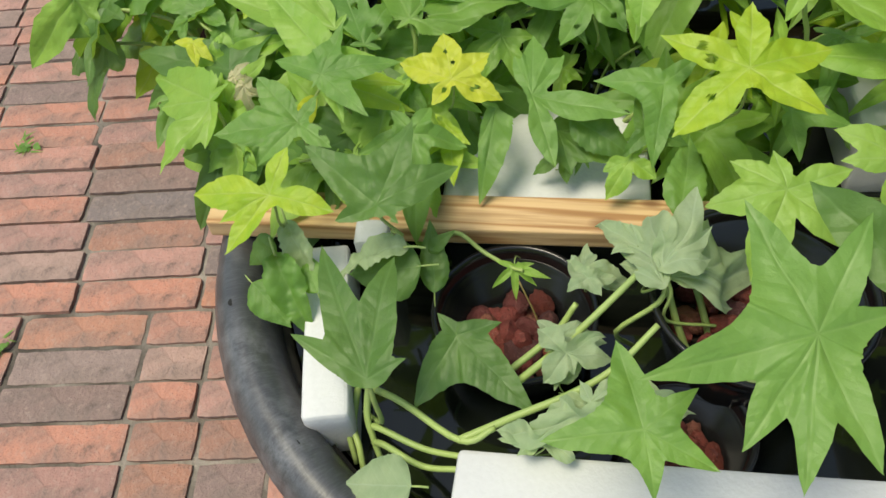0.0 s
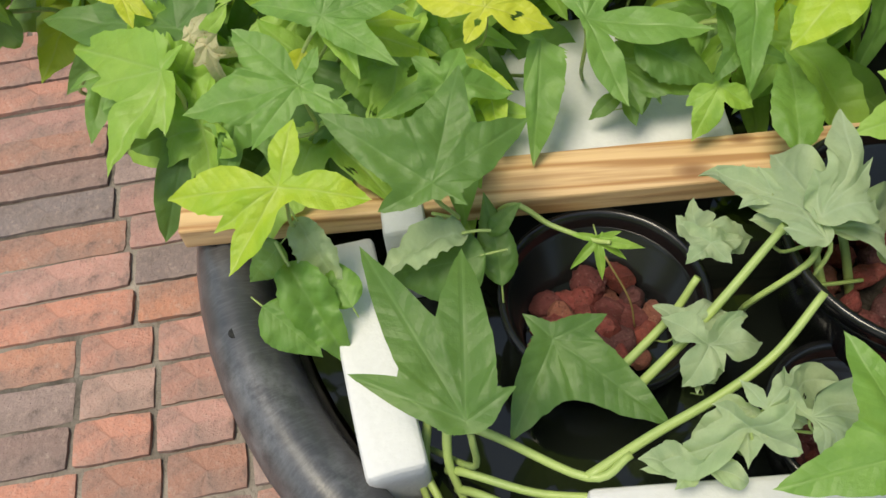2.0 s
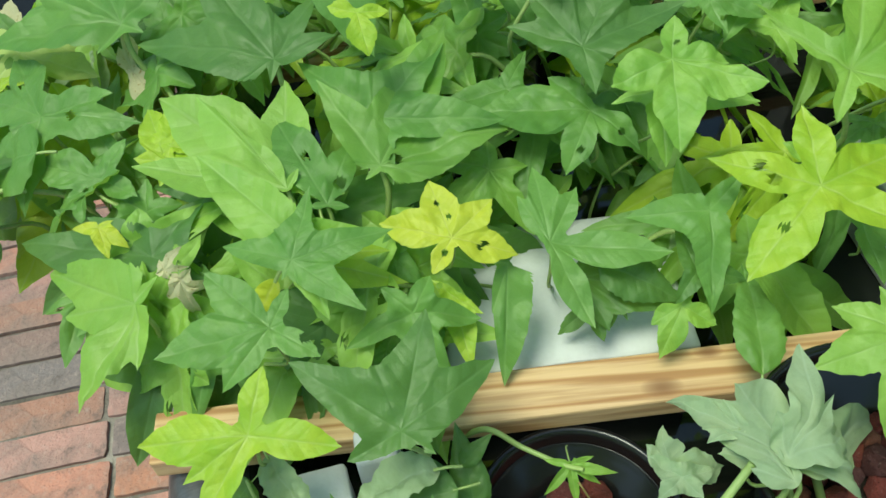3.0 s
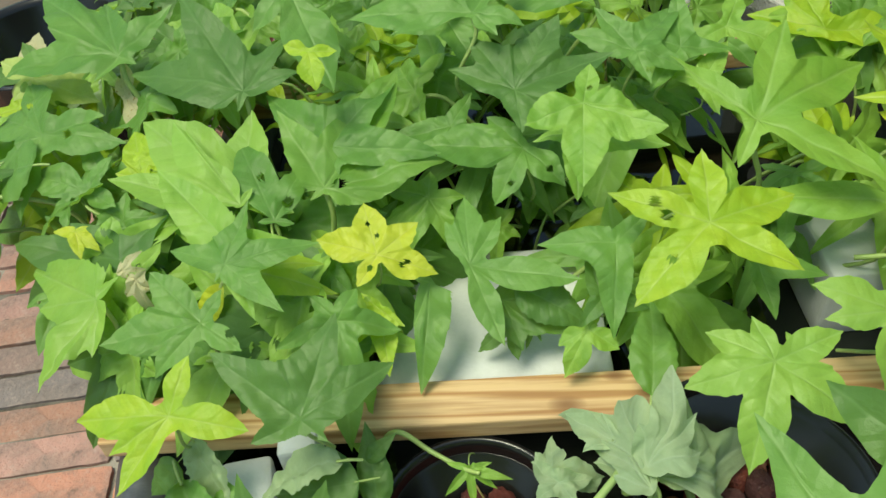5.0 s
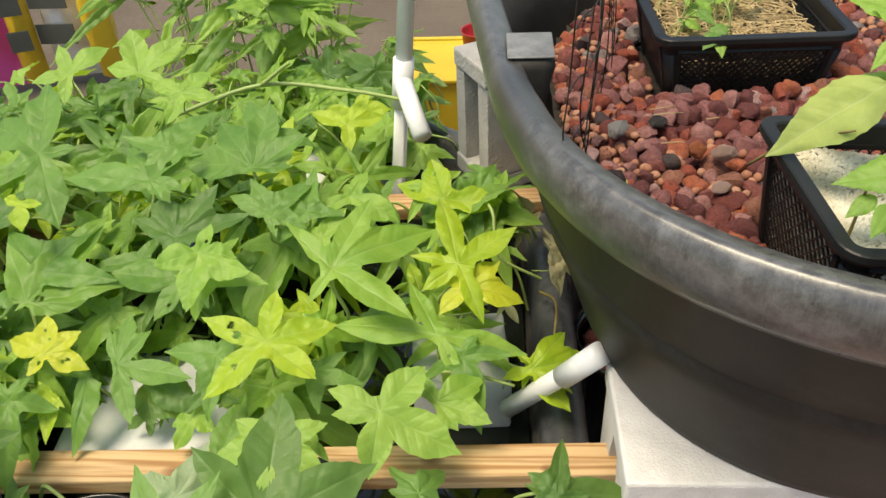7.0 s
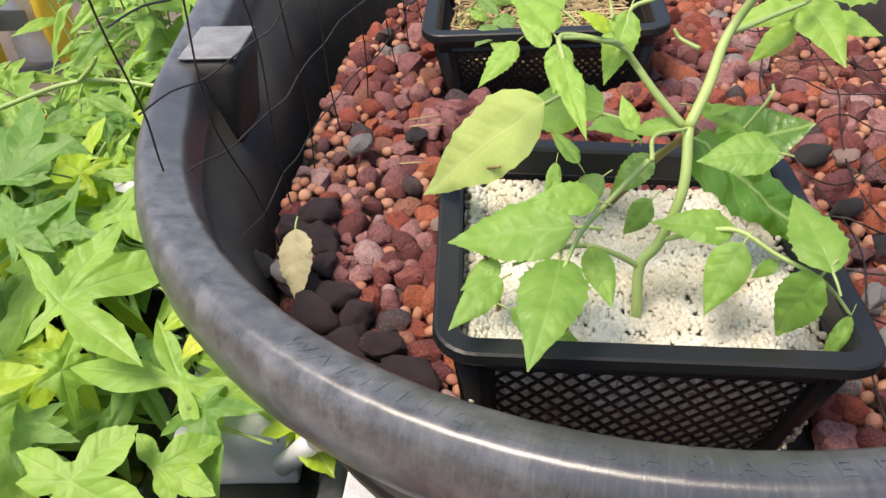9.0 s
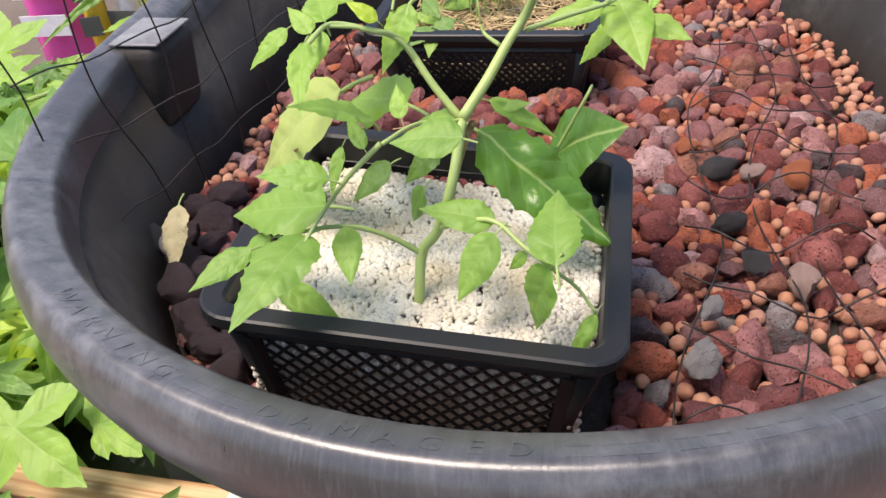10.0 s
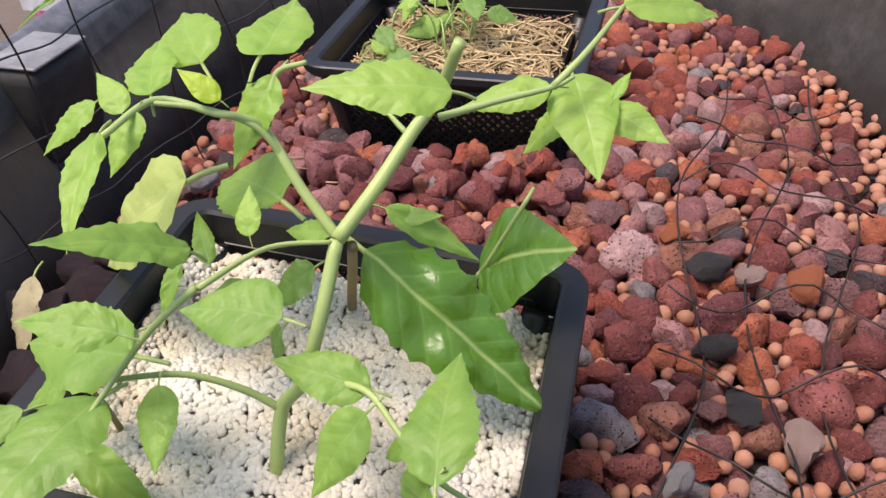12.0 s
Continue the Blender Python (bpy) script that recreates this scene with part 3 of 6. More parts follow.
for x, y in ((0.60, 0.461), (0.76, 1.06)):
    bm = bmesh.new()
    add_box(bm, (x, y - 0.02, GZ - 0.012), (x + 0.43, y + 0.16, 0.12), 0.004)
    tagged(part("paving_slab", bm, CONCRETE, None, "concrete slab under the stack of blocks", False), category="slab", group="slabs")

# ---- raised tub ----
UX, UY, UR = 0.842, 0.657, 0.304
UP = [(p - Vector((0.11 * max(0.0, p.y - 0.60), 0)), d) for p, d in stadium(UX, UY, 0.862, UR, 112)]


def raised_tub():
    tub = thing("rubber_tub", (UX, 0.76, 0.69), "black oval rubber tub with scuffed rim, raised on blocks", "tub")
    bm = bmesh.new()
    swept(bm, UP, [(-0.097, 0.690), (-0.089, 0.692), (-0.085, 0.702), (-0.055, 0.792), (-0.050, 0.796), (-0.041, 0.826), (-0.0425, 0.829), (-0.0405, 0.833), (-0.018, 0.905), (-0.012, 0.909), (-0.0265, 0.938), (-0.052, 0.86), (-0.080, 0.75), (-0.1, 0.70)])
    part("body", bm, TUB, tub)
    bm = bmesh.new()
    swept(bm, UP, [(-0.0175, 0.9035), (-0.006, 0.911), (0.002, 0.922), (0.0055, 0.934), (0.006, 0.946), (0.003, 0.957), (-0.001, 0.9625), (-0.004, 0.9640), (-0.007, 0.9633), (-0.0205, 0.9585),
                   (-0.023, 0.9560), (-0.0245, 0.950), (-0.028, 0.933)], False)
    rim = part("rim", bm, RIM, tub, "rolled rim scuffed grey, with sheen put into its tone")
    for sx in (-1, 1):
        bm = bmesh.new()
        lo, hi = sorted((UX + sx * 0.304, UX + sx * 0.262))
        add_box(bm, (lo, 0.660, 0.900), (hi, 0.714, 0.9625), 0.009)
        for v in bm.verts:
            if v.co.z < 0.93 and abs(v.co.x - UX) < 0.275:
                v.co.x = UX + sx * 0.272
        grip = part("hand_grip", bm, TUB, tub, "moulded hand grip")
        # added thin plate whose colour carries the grip top's wear and light
        bm = bmesh.new()
        add_box(bm, (lo + 0.003, 0.663, 0.9625), (hi - 0.001, 0.711, 0.9645), 0.0009)
        part("grip_pad", bm, PAD, grip, "added pale plate for the scuffed and brightly lit grip top")
    # worn raised lettering along the inner slope of the rim; the part worn away is left as plain strokes
    def on_slope(a):
        c, s, q = math.cos(a), math.sin(a), radians(19.5)
        x, y = Vector((-s, c, 0)), Vector((-c * math.cos(q), -s * math.cos(q), -math.sin(q)))
        return Matrix.Translation((UX + 0.2935 * c, UY + 0.2935 * s, 0.9617)) @ Matrix((x, y, x.cross(y))).transposed().to_4x4()

    for word, first, step in (("WARNING", -124.3, 2.45), ("DAMAGED", -99.7, 2.95)):
        for k, sign in enumerate(word):
            text = bpy.data.curves.new("raised_letter", "FONT")
            text.body, text.size, text.align_x, text.align_y = sign, 0.0125, "CENTER", "CENTER"
            text.extrude, text.offset, text.resolution_u = 0.0006, 0.0, 3
            shell = bpy.data.objects.new("raised_letter", text)
            me = bpy.data.meshes.new_from_object(shell)
            bpy.data.objects.remove(shell)
            bpy.data.curves.remove(text)
            bm = bmesh.new()
            bm.from_mesh(me)
            bpy.data.meshes.remove(me)
            bmesh.ops.transform(bm, matrix=on_slope(radians(first + step * k)), verts=bm.verts)
            part("raised_letter", bm, RIM, rim, smooth=False)
    for a in (-106.2, -104.6, -102.6, -78.4, -76.2, -74.4, -71.5, -69.4, -66.8, -64.6, -60.9, -58.8, -56.6, -53.4, -51.2, -49.0, -45.6, -43.4):
        bm = bmesh.new()
        for y in (-0.0036, 0.0030):
            add_box(bm, (-0.0042, y - 0.0005, -0.0008), (0.0042, y + 0.0005, 0.0005), 0.0, on_slope(radians(a)))
        part("raised_mark", bm, RIM, rim, smooth=False)
    return tub


raised_tub()


# ---- stones in the raised tub ----
def inside_up(x, y, margin):
    yy = min(max(y, UY), 0.862)
    return math.hypot(x - UX, y - yy) < UR - 0.05 - margin


CLEAR = ((0.734, 0.902, 0.440, 0.588), (0.692, 0.852, 0.787, 0.935))


def stone_bed():
    bed = thing("gravel_bed", (UX, 0.76, 0.85), "bed of red lava rocks and clay pebbles in the raised tub", "gravel")
    # dark sheet under the stones stands in for their shaded gaps
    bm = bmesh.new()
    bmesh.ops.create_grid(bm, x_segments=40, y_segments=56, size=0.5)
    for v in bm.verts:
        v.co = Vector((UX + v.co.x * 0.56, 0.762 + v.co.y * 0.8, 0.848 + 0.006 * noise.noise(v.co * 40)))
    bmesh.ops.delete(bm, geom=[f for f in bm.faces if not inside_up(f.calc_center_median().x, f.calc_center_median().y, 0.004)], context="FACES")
    part("bottom_layer", bm, GAP_FILL, bed)
    rnd = random.Random(11)
    rocks, balls, tried = [], [], 0
    cell = {}

    def free(x, y, r):
        i, j = int(x / 0.03), int(y / 0.03)
        for a in (i - 1, i, i + 1):
            for b in (j - 1, j, j + 1):
                for px, py, pr in cell.get((a, b), ()):
                    if (px - x) ** 2 + (py - y) ** 2 < (0.84 * (pr + r)) ** 2:
                        return False
        return True

    for layer, size_lo, size_hi, tries in ((0, 0.0075, 0.0105, 6000), (1, 0.0105, 0.0128, 170), (1, 0.008, 0.0112, 1500), (1, 0.0055, 0.0080, 9000), (1, 0.0040, 0.0053, 60000)):
        if layer == 1 and tries == 170:
            cell.clear()
        for _ in range(tries):
            x, y, r = rnd.uniform(0.58, 1.12), rnd.uniform(0.39, 1.13), rnd.uniform(size_lo, size_hi)
            if not inside_up(x, y, r + 0.004) or any(a - r < x < b + r and c - r < y < d + r for a, b, c, d in CLEAR) or not free(x, y, r):
                continue
            clay = noise.noise(Vector((x * 8, y * 8, 3.0))) + (0.55 if x > 0.92 else 0.0) + (0.35 if x < 0.70 and y > 0.66 else -0.1) - (0.5 if x < 0.70 and y < 0.64 else 0.0)
            if layer == 1 and r > 0.0085 and x < 0.72 and rnd.random() < 0.65:
                continue
            if layer == 1 and size_lo > 0.005 and rnd.random() < 0.16 + 0.85 * clay:
                continue
            is_ball = r < 0.0054 and (clay > -0.05 or rnd.random() < 0.35)
            cell.setdefault((int(x / 0.03), int(y / 0.03)), []).append((x, y, r))
            z = 0.848 if layer == 0 else 0.8575 + 0.25 * (r - 0.006) + rnd.uniform(-0.002, 0.004)
            (balls if is_ball else rocks).append((Vector((x, y, z)), r * (1.0 if is_ball else 1.30)))
    near = lambda q: (q[0].x - 0.95) ** 2 + (q[0].y - 0.5) ** 2
    rocks.sort(key=near)
    balls.sort(key=near)
    for at, r in rocks[:300]:
        set_piece(rnd.choice(ROCKS), "lava_rock", bed, at, r, rnd, 0.6)
    for at, r in balls[:300]:
        set_piece(rnd.choice(BALLS), "clay_pebble", bed, at, r, rnd, 3.0)
    mass_object("lava_rock_mass", SMALL_ROCKS, rocks[300:], LAVA_FAR, bed, "further red lava rocks", 5)
    mass_object("clay_pebble_mass", BALLS, balls[300:], PEBBLE_FAR, bed, "further clay pebbles", 6)
    return bed


stone_bed()


PALE_STONE = plain("pale_pink_stone", (0.50, 0.35, 0.30), 0.9, (0.36, 0.22, 0.19), 90, 0.8, 0.002, fine=500)
ORANGE_STONE = plain("orange_brick_chip", (0.50, 0.16, 0.06), 0.9, (0.38, 0.10, 0.05), 90, 0.8, 0.002, fine=500)
CHAR_STONE = plain("charcoal_cinder", (0.05, 0.047, 0.05), 0.9, (0.11, 0.10, 0.10), 110, 1.0, 0.003, fine=500)
GREY_STONE = plain("grey_flaky_stone", (0.30, 0.29, 0.30), 0.8, (0.50, 0.49, 0.48), 70, 0.9, 0.002, fine=400)


def odd_stones():
    """Single stones that differ in colour from the rest of the bed."""
    bed = bpy.data.objects["gravel_bed"]
    rnd = random.Random(8)
    for mat, name, places in (
            (ORANGE_STONE, "orange_stone", (((0.703, 0.661, 0.878), 0.012), ((1.004, 0.690, 0.872), 0.013), ((0.935, 0.718, 0.872), 0.012))),
            (PALE_STONE, "pale_stone", (((0.723, 0.653, 0.878), 0.012), ((0.712, 0.612, 0.872), 0.011), ((1.000, 0.581, 0.872), 0.014), ((0.975, 0.690, 0.872), 0.011))),
            (CHAR_STONE, "cinder", (((0.955, 0.692, 0.872), 0.014), ((0.974, 0.595, 0.870), 0.011), ((0.680, 0.724, 0.870), 0.010), ((0.600, 0.571, 0.872), 0.013), ((0.960, 0.632, 0.870), 0.012))),
            (GREY_STONE, "grey_stone", (((0.949, 0.544, 0.876), 0.011), ((0.946, 0.506, 0.876), 0.014), ((0.621, 0.560, 0.876), 0.012), ((0.640, 0.705, 0.874), 0.013)))):
        for me in stone_meshes(name, len(places), mat, (0.5, 0.75), 0.7, 400 + len(name), 3, 9):
            at, size = places[0]
            places = places[1:]
            set_piece(me, name, bed, at, 0.82 * size, rnd, 0.5)


odd_stones()
SHADED_PLUM = plain("shaded_plum_cinder", (0.060, 0.034, 0.042), 0.9, (0.11, 0.065, 0.075), 110, 1.0, 0.003, fine=500)


def plum_stones():
    """Plum cinders lying along the wall of the tub, darkened for its shade."""
    bed = bpy.data.objects["gravel_bed"]
    rnd = random.Random(12)
    for k, me in enumerate(stone_meshes("cinder", 14, SHADED_PLUM, (0.55, 0.8), 0.7, 470, 3, 9)):
        a, q = radians(188 + 3.6 * k), 0.236 if k % 2 else 0.218
        set_piece(me, "cinder", bed, (UX + q * math.cos(a), UY + q * math.sin(a), 0.868), rnd.uniform(0.012, 0.0165), rnd, 0.5)


plum_stones()


def piled_stones():
    """Rocks heaped against the front of the far basket."""
    bed = bpy.data.objects["gravel_bed"]
    rnd = random.Random(14)
    for k in range(46):
        x, y = 0.690 + 0.182 * ((k * 0.618) % 1.0), rnd.choice((0.738, 0.752, 0.764))
        z = 0.868 + (y - 0.735) * 0.3 + rnd.uniform(-0.003, 0.003)
        set_piece(rnd.choice(ROCKS), "lava_rock", bed, (x, y, z), rnd.uniform(0.0095, 0.0135), rnd, 0.8)


piled_stones()


# ---- mesh baskets ----
def mesh_basket(cx, cy, wx, wy, turn, top, depth, label, step, strand, tilt=0.0):
    b = thing("mesh_basket", (cx, cy, top - depth), label, "basket", "mesh baskets")
    m = Matrix.Translation((cx, cy, top)) @ Matrix.Rotation(radians(turn), 4, "Z") @ Matrix.Rotation(radians(tilt), 4, "Y") @ Matrix.Translation((0, 0, -top))
    flare = 0.014

    def loop(w, h, r):
        out = []
        for sx, sy, a0 in ((1, -1, -90), (1, 1, 0), (-1, 1, 90), (-1, -1, 180)):
            for k in range(7):
                a = radians(a0 + 15 * k)
                out.append((Vector((sx * (w / 2 - r) + r * math.cos(a), sy * (h / 2 - r) + r * math.sin(a))), Vector((math.cos(a), math.sin(a)))))
        return out

    bm = bmesh.new()
    swept(bm, loop(wx, wy, 0.018), [(-0.011, top - 0.020), (-0.0095, top - 0.008), (-0.002, top - 0.008), (0.0, top - 0.005), (-0.0006, top - 0.0008), (-0.0018, top), (-0.0102, top),
                                    (-0.0118, top - 0.0015), (-0.0125, top - 0.020)], False)
    for v in bm.verts:
        v.co.z -= 0.0008 * abs(noise.noise(v.co * 30))
    bmesh.ops.transform(bm, matrix=m, verts=bm.verts)
    part("rim", bm, BASKET, b, smooth=False)
    # lattice sides
    ix, iy = wx - 0.022, wy - 0.022
    for side in range(4):
        bm = bmesh.new()
        half = (ix if side % 2 == 0 else iy) / 2 - 0.012
        out = (iy if side % 2 == 0 else ix) / 2
        zt, zb = top - 0.017, top - depth
        turnm = Matrix.Rotation(radians(90 * side), 4, "Z")

        def place(u, z):
            f = (zt - z) / (zt - zb)
            return m @ turnm @ Vector((u * (1 - 0.1 * f), -(out - flare * f), z))

        h = zt - zb
        count = int((2 * half + h) / step) + 2
        for sign in (1, -1):
            for k in range(count):
                u0 = -half - h + k * step
                a, c = max(u0, -half), min(u0 + h, half)
                if c - a < 0.003:
                    continue
                za, zc = zt - (a - u0), zt - (c - u0)
                p, q = place(sign * a, za), place(sign * c, zc)
                add_tube(bm, [p, q], strand, 4, False)
        for z in (zt, zb):
            add_tube(bm, [place(-half, z), place(half, z)], 0.0022, 5)
        for u in (-half, half):
            add_tube(bm, [place(u, zt), place(u, zb)], 0.004, 5)
        part("lattice_side", bm, BASKET, b, smooth=False)
    for sx, sy in ((1, 1), (1, -1), (-1, 1), (-1, -1)):
        bm = bmesh.new()
        add_tube(bm, [m @ Vector((sx * (ix / 2 - 0.007), sy * (iy / 2 - 0.007), top - 0.018)), m @ Vector((sx * (ix / 2 - 0.007 - flare), sy * (iy / 2 - 0.007 - flare), top - depth))], 0.0085, 8)
        part("corner_post", bm, BASKET, b)
    bm = bmesh.new()
    add_box(bm, (-ix / 2 + flare, -iy / 2 + flare, top - depth), (ix / 2 - flare, iy / 2 - flare, top - depth + 0.003), 0.0, m)
    part("floor", bm, BASKET, b, smooth=False)
    return b, m, ix, iy


front_basket, FM, FX, FY = mesh_basket(0.8155, 0.511, 0.188, 0.168, 3.5, 0.944, 0.100, "black plastic mesh basket of white perlite holding seedlings", 0.0096, 0.00085, 5.0)
back_basket, BM, BX, BY = mesh_basket(0.772, 0.860, 0.188, 0.168, 2.0, 0.926, 0.090, "black plastic mesh basket topped with straw", 0.0066, 0.00125)


def perlite_fill():
    fill = thing("perlite_fill", FM @ Vector((0, 0, 0.92)), "white perlite granules filling the basket", "perlite")
    rnd = random.Random(21)
    bm = bmesh.new()
    w, h = FX - 0.004, FY - 0.004
    vs = add_box(bm, (-w / 2 + 0.005, -h / 2 + 0.005, 0.849), (w / 2 - 0.005, h / 2 - 0.005, 0.930), 0.0)
    for v in vs:
        if v.co.z < 0.9:
            v.co.x *= 1 - 0.016 / w
            v.co.y *= 1 - 0.016 / h
        else:
            v.co.z = 0.9180
    bmesh.ops.transform(bm, matrix=FM, verts=vs)
    part("packed_core", bm, PERLITE, fill, smooth=False)
    grains = stone_meshes("grain", 5, PERLITE, (0.7, 1.0), 0.5, 300, 1)
    places = []
    for _ in range(11000):
        x, y = rnd.uniform(-w / 2 + 0.003, w / 2 - 0.003), rnd.uniform(-h / 2 + 0.003, h / 2 - 0.003)
        near = max(0.0, 1 - min(h / 2 + y, w / 2 + x) / 0.012)
        z = 0.9225 + 0.009 * near + 0.005 * noise.noise(Vector((x * 22, y * 22, 1.5)))
        places.append((FM @ Vector((x, y, z)), rnd.uniform(0.0009, 0.0023)))
    for _ in range(4600):
        u, z = rnd.uniform(-0.96, 0.96), rnd.uniform(0.851, 0.926)
        back = 0.0008 + 0.014 * (0.927 - z) / 0.083
        places.append((FM @ (Vector((u * w / 2, -h / 2 + back, z)) if rnd.random() < 0.6 else Vector((rnd.choice((-1, 1)) * (w / 2 - back), u * h / 2, z))), rnd.uniform(0.0014, 0.0024)))
    mass_object("granule_mass", grains, places, PERLITE, fill, "loose perlite granules", 22)


perlite_fill()


def straw_fill():
    fill = thing("straw_fill", BM @ Vector((0, 0, 0.888)), "dry straw covering the far basket", "straw")
    rnd = random.Random(31)
    w, h = BX - 0.016, BY - 0.016
    # dark core behind the lattice, for the unlit inside of the basket
    bm = bmesh.new()
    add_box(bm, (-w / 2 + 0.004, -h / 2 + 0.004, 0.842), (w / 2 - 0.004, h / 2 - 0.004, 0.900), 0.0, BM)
    part("packed_core", bm, GAP_FILL, fill, smooth=False)
    bm = bmesh.new()
    for _ in range(700):
        u, z, side, l = rnd.uniform(-0.97, 0.97), rnd.uniform(0.892, 0.908), rnd.randrange(4), rnd.uniform(0.006, 0.014)
        p = (Vector((u * w / 2, -h / 2, z)), Vector((w / 2, u * h / 2, z)), Vector((u * w / 2, h / 2, z)), Vector((-w / 2, u * h / 2, z)))[side]
        run = Vector((l, 0, rnd.uniform(-0.3, 0.3) * l)) if side % 2 == 0 else Vector((0, l, rnd.uniform(-0.3, 0.3) * l))
        add_tube(bm, [BM @ (p * 0.985), BM @ (p * 0.985 + run * (-1 if u > 0 else 1))], 0.0008, 3, False)
    part("straw_edge", bm, STRAW, fill, "straw pressed against the lattice", False, "stuff")
    bm = bmesh.new()
    for _ in range(1100):
        x, y, a, l = rnd.uniform(-w / 2, w / 2), rnd.uniform(-h / 2, h / 2), rnd.uniform(0, 6.28), rnd.uniform(0.006, 0.02)
        dx, dy = l * math.cos(a), l * math.sin(a)
        if abs(x + dx) > w / 2 or abs(y + dy) > h / 2 or abs(x - dx) > w / 2 or abs(y - dy) > h / 2:
            continue
        z = 0.902 + rnd.uniform(0, 0.007)
        add_tube(bm, [BM @ Vector((x - dx, y - dy, z)), BM @ Vector((x, y, z + 0.002)), BM @ Vector((x + dx, y + dy, z + rnd.uniform(-0.003, 0.004)))], rnd.uniform(0.0004, 0.0009), 3, False)
    part("straw_mass", bm, STRAW, fill, "loose straw strands", False, "stuff")


straw_fill()

# ---- pipes ----


def pvc_riser():
    p = thing("pvc_riser", (0.3637, 1.056, 0.30), "white pvc riser pipe with a side outlet standing in the tub", "pipe")

    def up(z):
        return (0.396 + 0.108 * (z - 0.60), 1.056, z)

    for name, z0, z1, r in (("pipe", 0.30, 0.74, 0.0098), ("pipe", 0.74, 1.25, 0.0112), ("tee", 0.712, 0.782, 0.0140)):
        bm = bmesh.new()
        add_tube(bm, [up(z0), up(z1)], r, 18)
        part(name, bm, PVC, p)
    bm = bmesh.new()
    add_tube(bm, [(0.412, 1.052, 0.752), (0.426, 1.012, 0.733), (0.4415, 0.972, 0.713)], 0.0125, 18)
    part("outlet", bm, PVC, p)


pvc_riser()
bm = bmesh.new()
add_tube(bm, [(0.544, 0.640, 0.576), (0.625, 0.594, 0.702)], 0.0098, 20)
add_tube(bm, [(0.596, 0.6105, 0.6547), (0.627, 0.5929, 0.7053)], 0.0116, 20)
tagged(part("drain_pipe", bm, PVC, None, "short white pvc drain pipe leaning down into the water"), category="pipe")

# ---- leaves ----
STALK_OF = {}


def finish_leaf(bm, stalk_bm, veins):
    """Turn a blade and its stalk into two meshes; the blade is returned."""
    me = bpy.data.meshes.new("leaf")
    if stalk_bm.faces:
        stem = bpy.data.meshes.new("stalk")
        stalk_bm.to_mesh(stem)
        stem.materials.append(STALK)
        stem.shade_smooth()
        STALK_OF[me.name] = stem
    stalk_bm.free()
    bm.verts.index_update()
    across = [0.2] * len(bm.verts)
    along = [0.0] * len(bm.verts)
    for v, (a, s) in veins.items():
        if v.is_valid:
            across[v.index], along[v.index] = a, s
    bm.to_mesh(me)
    bm.free()
    for key, values in (("across", across), ("along", along)):
        me.attributes.new(key, "FLOAT", "POINT").data.foreach_set("value", values)
    me.materials.append(LEAF["mid"])
    me.shade_smooth()
    return me


def place_leaf(me, plant, matrix, tint):
    """Link a blade and its stalk under a plant."""
    ob = new("leaf", me)
    ob.parent = plant
    ob.matrix_basis = matrix
    ob.material_slots[0].link = "OBJECT"
    ob.material_slots[0].material = LEAF[tint]
    if me.name in STALK_OF:
        stem = new("stalk", STALK_OF[me.name])
        stem.parent = ob
    return ob


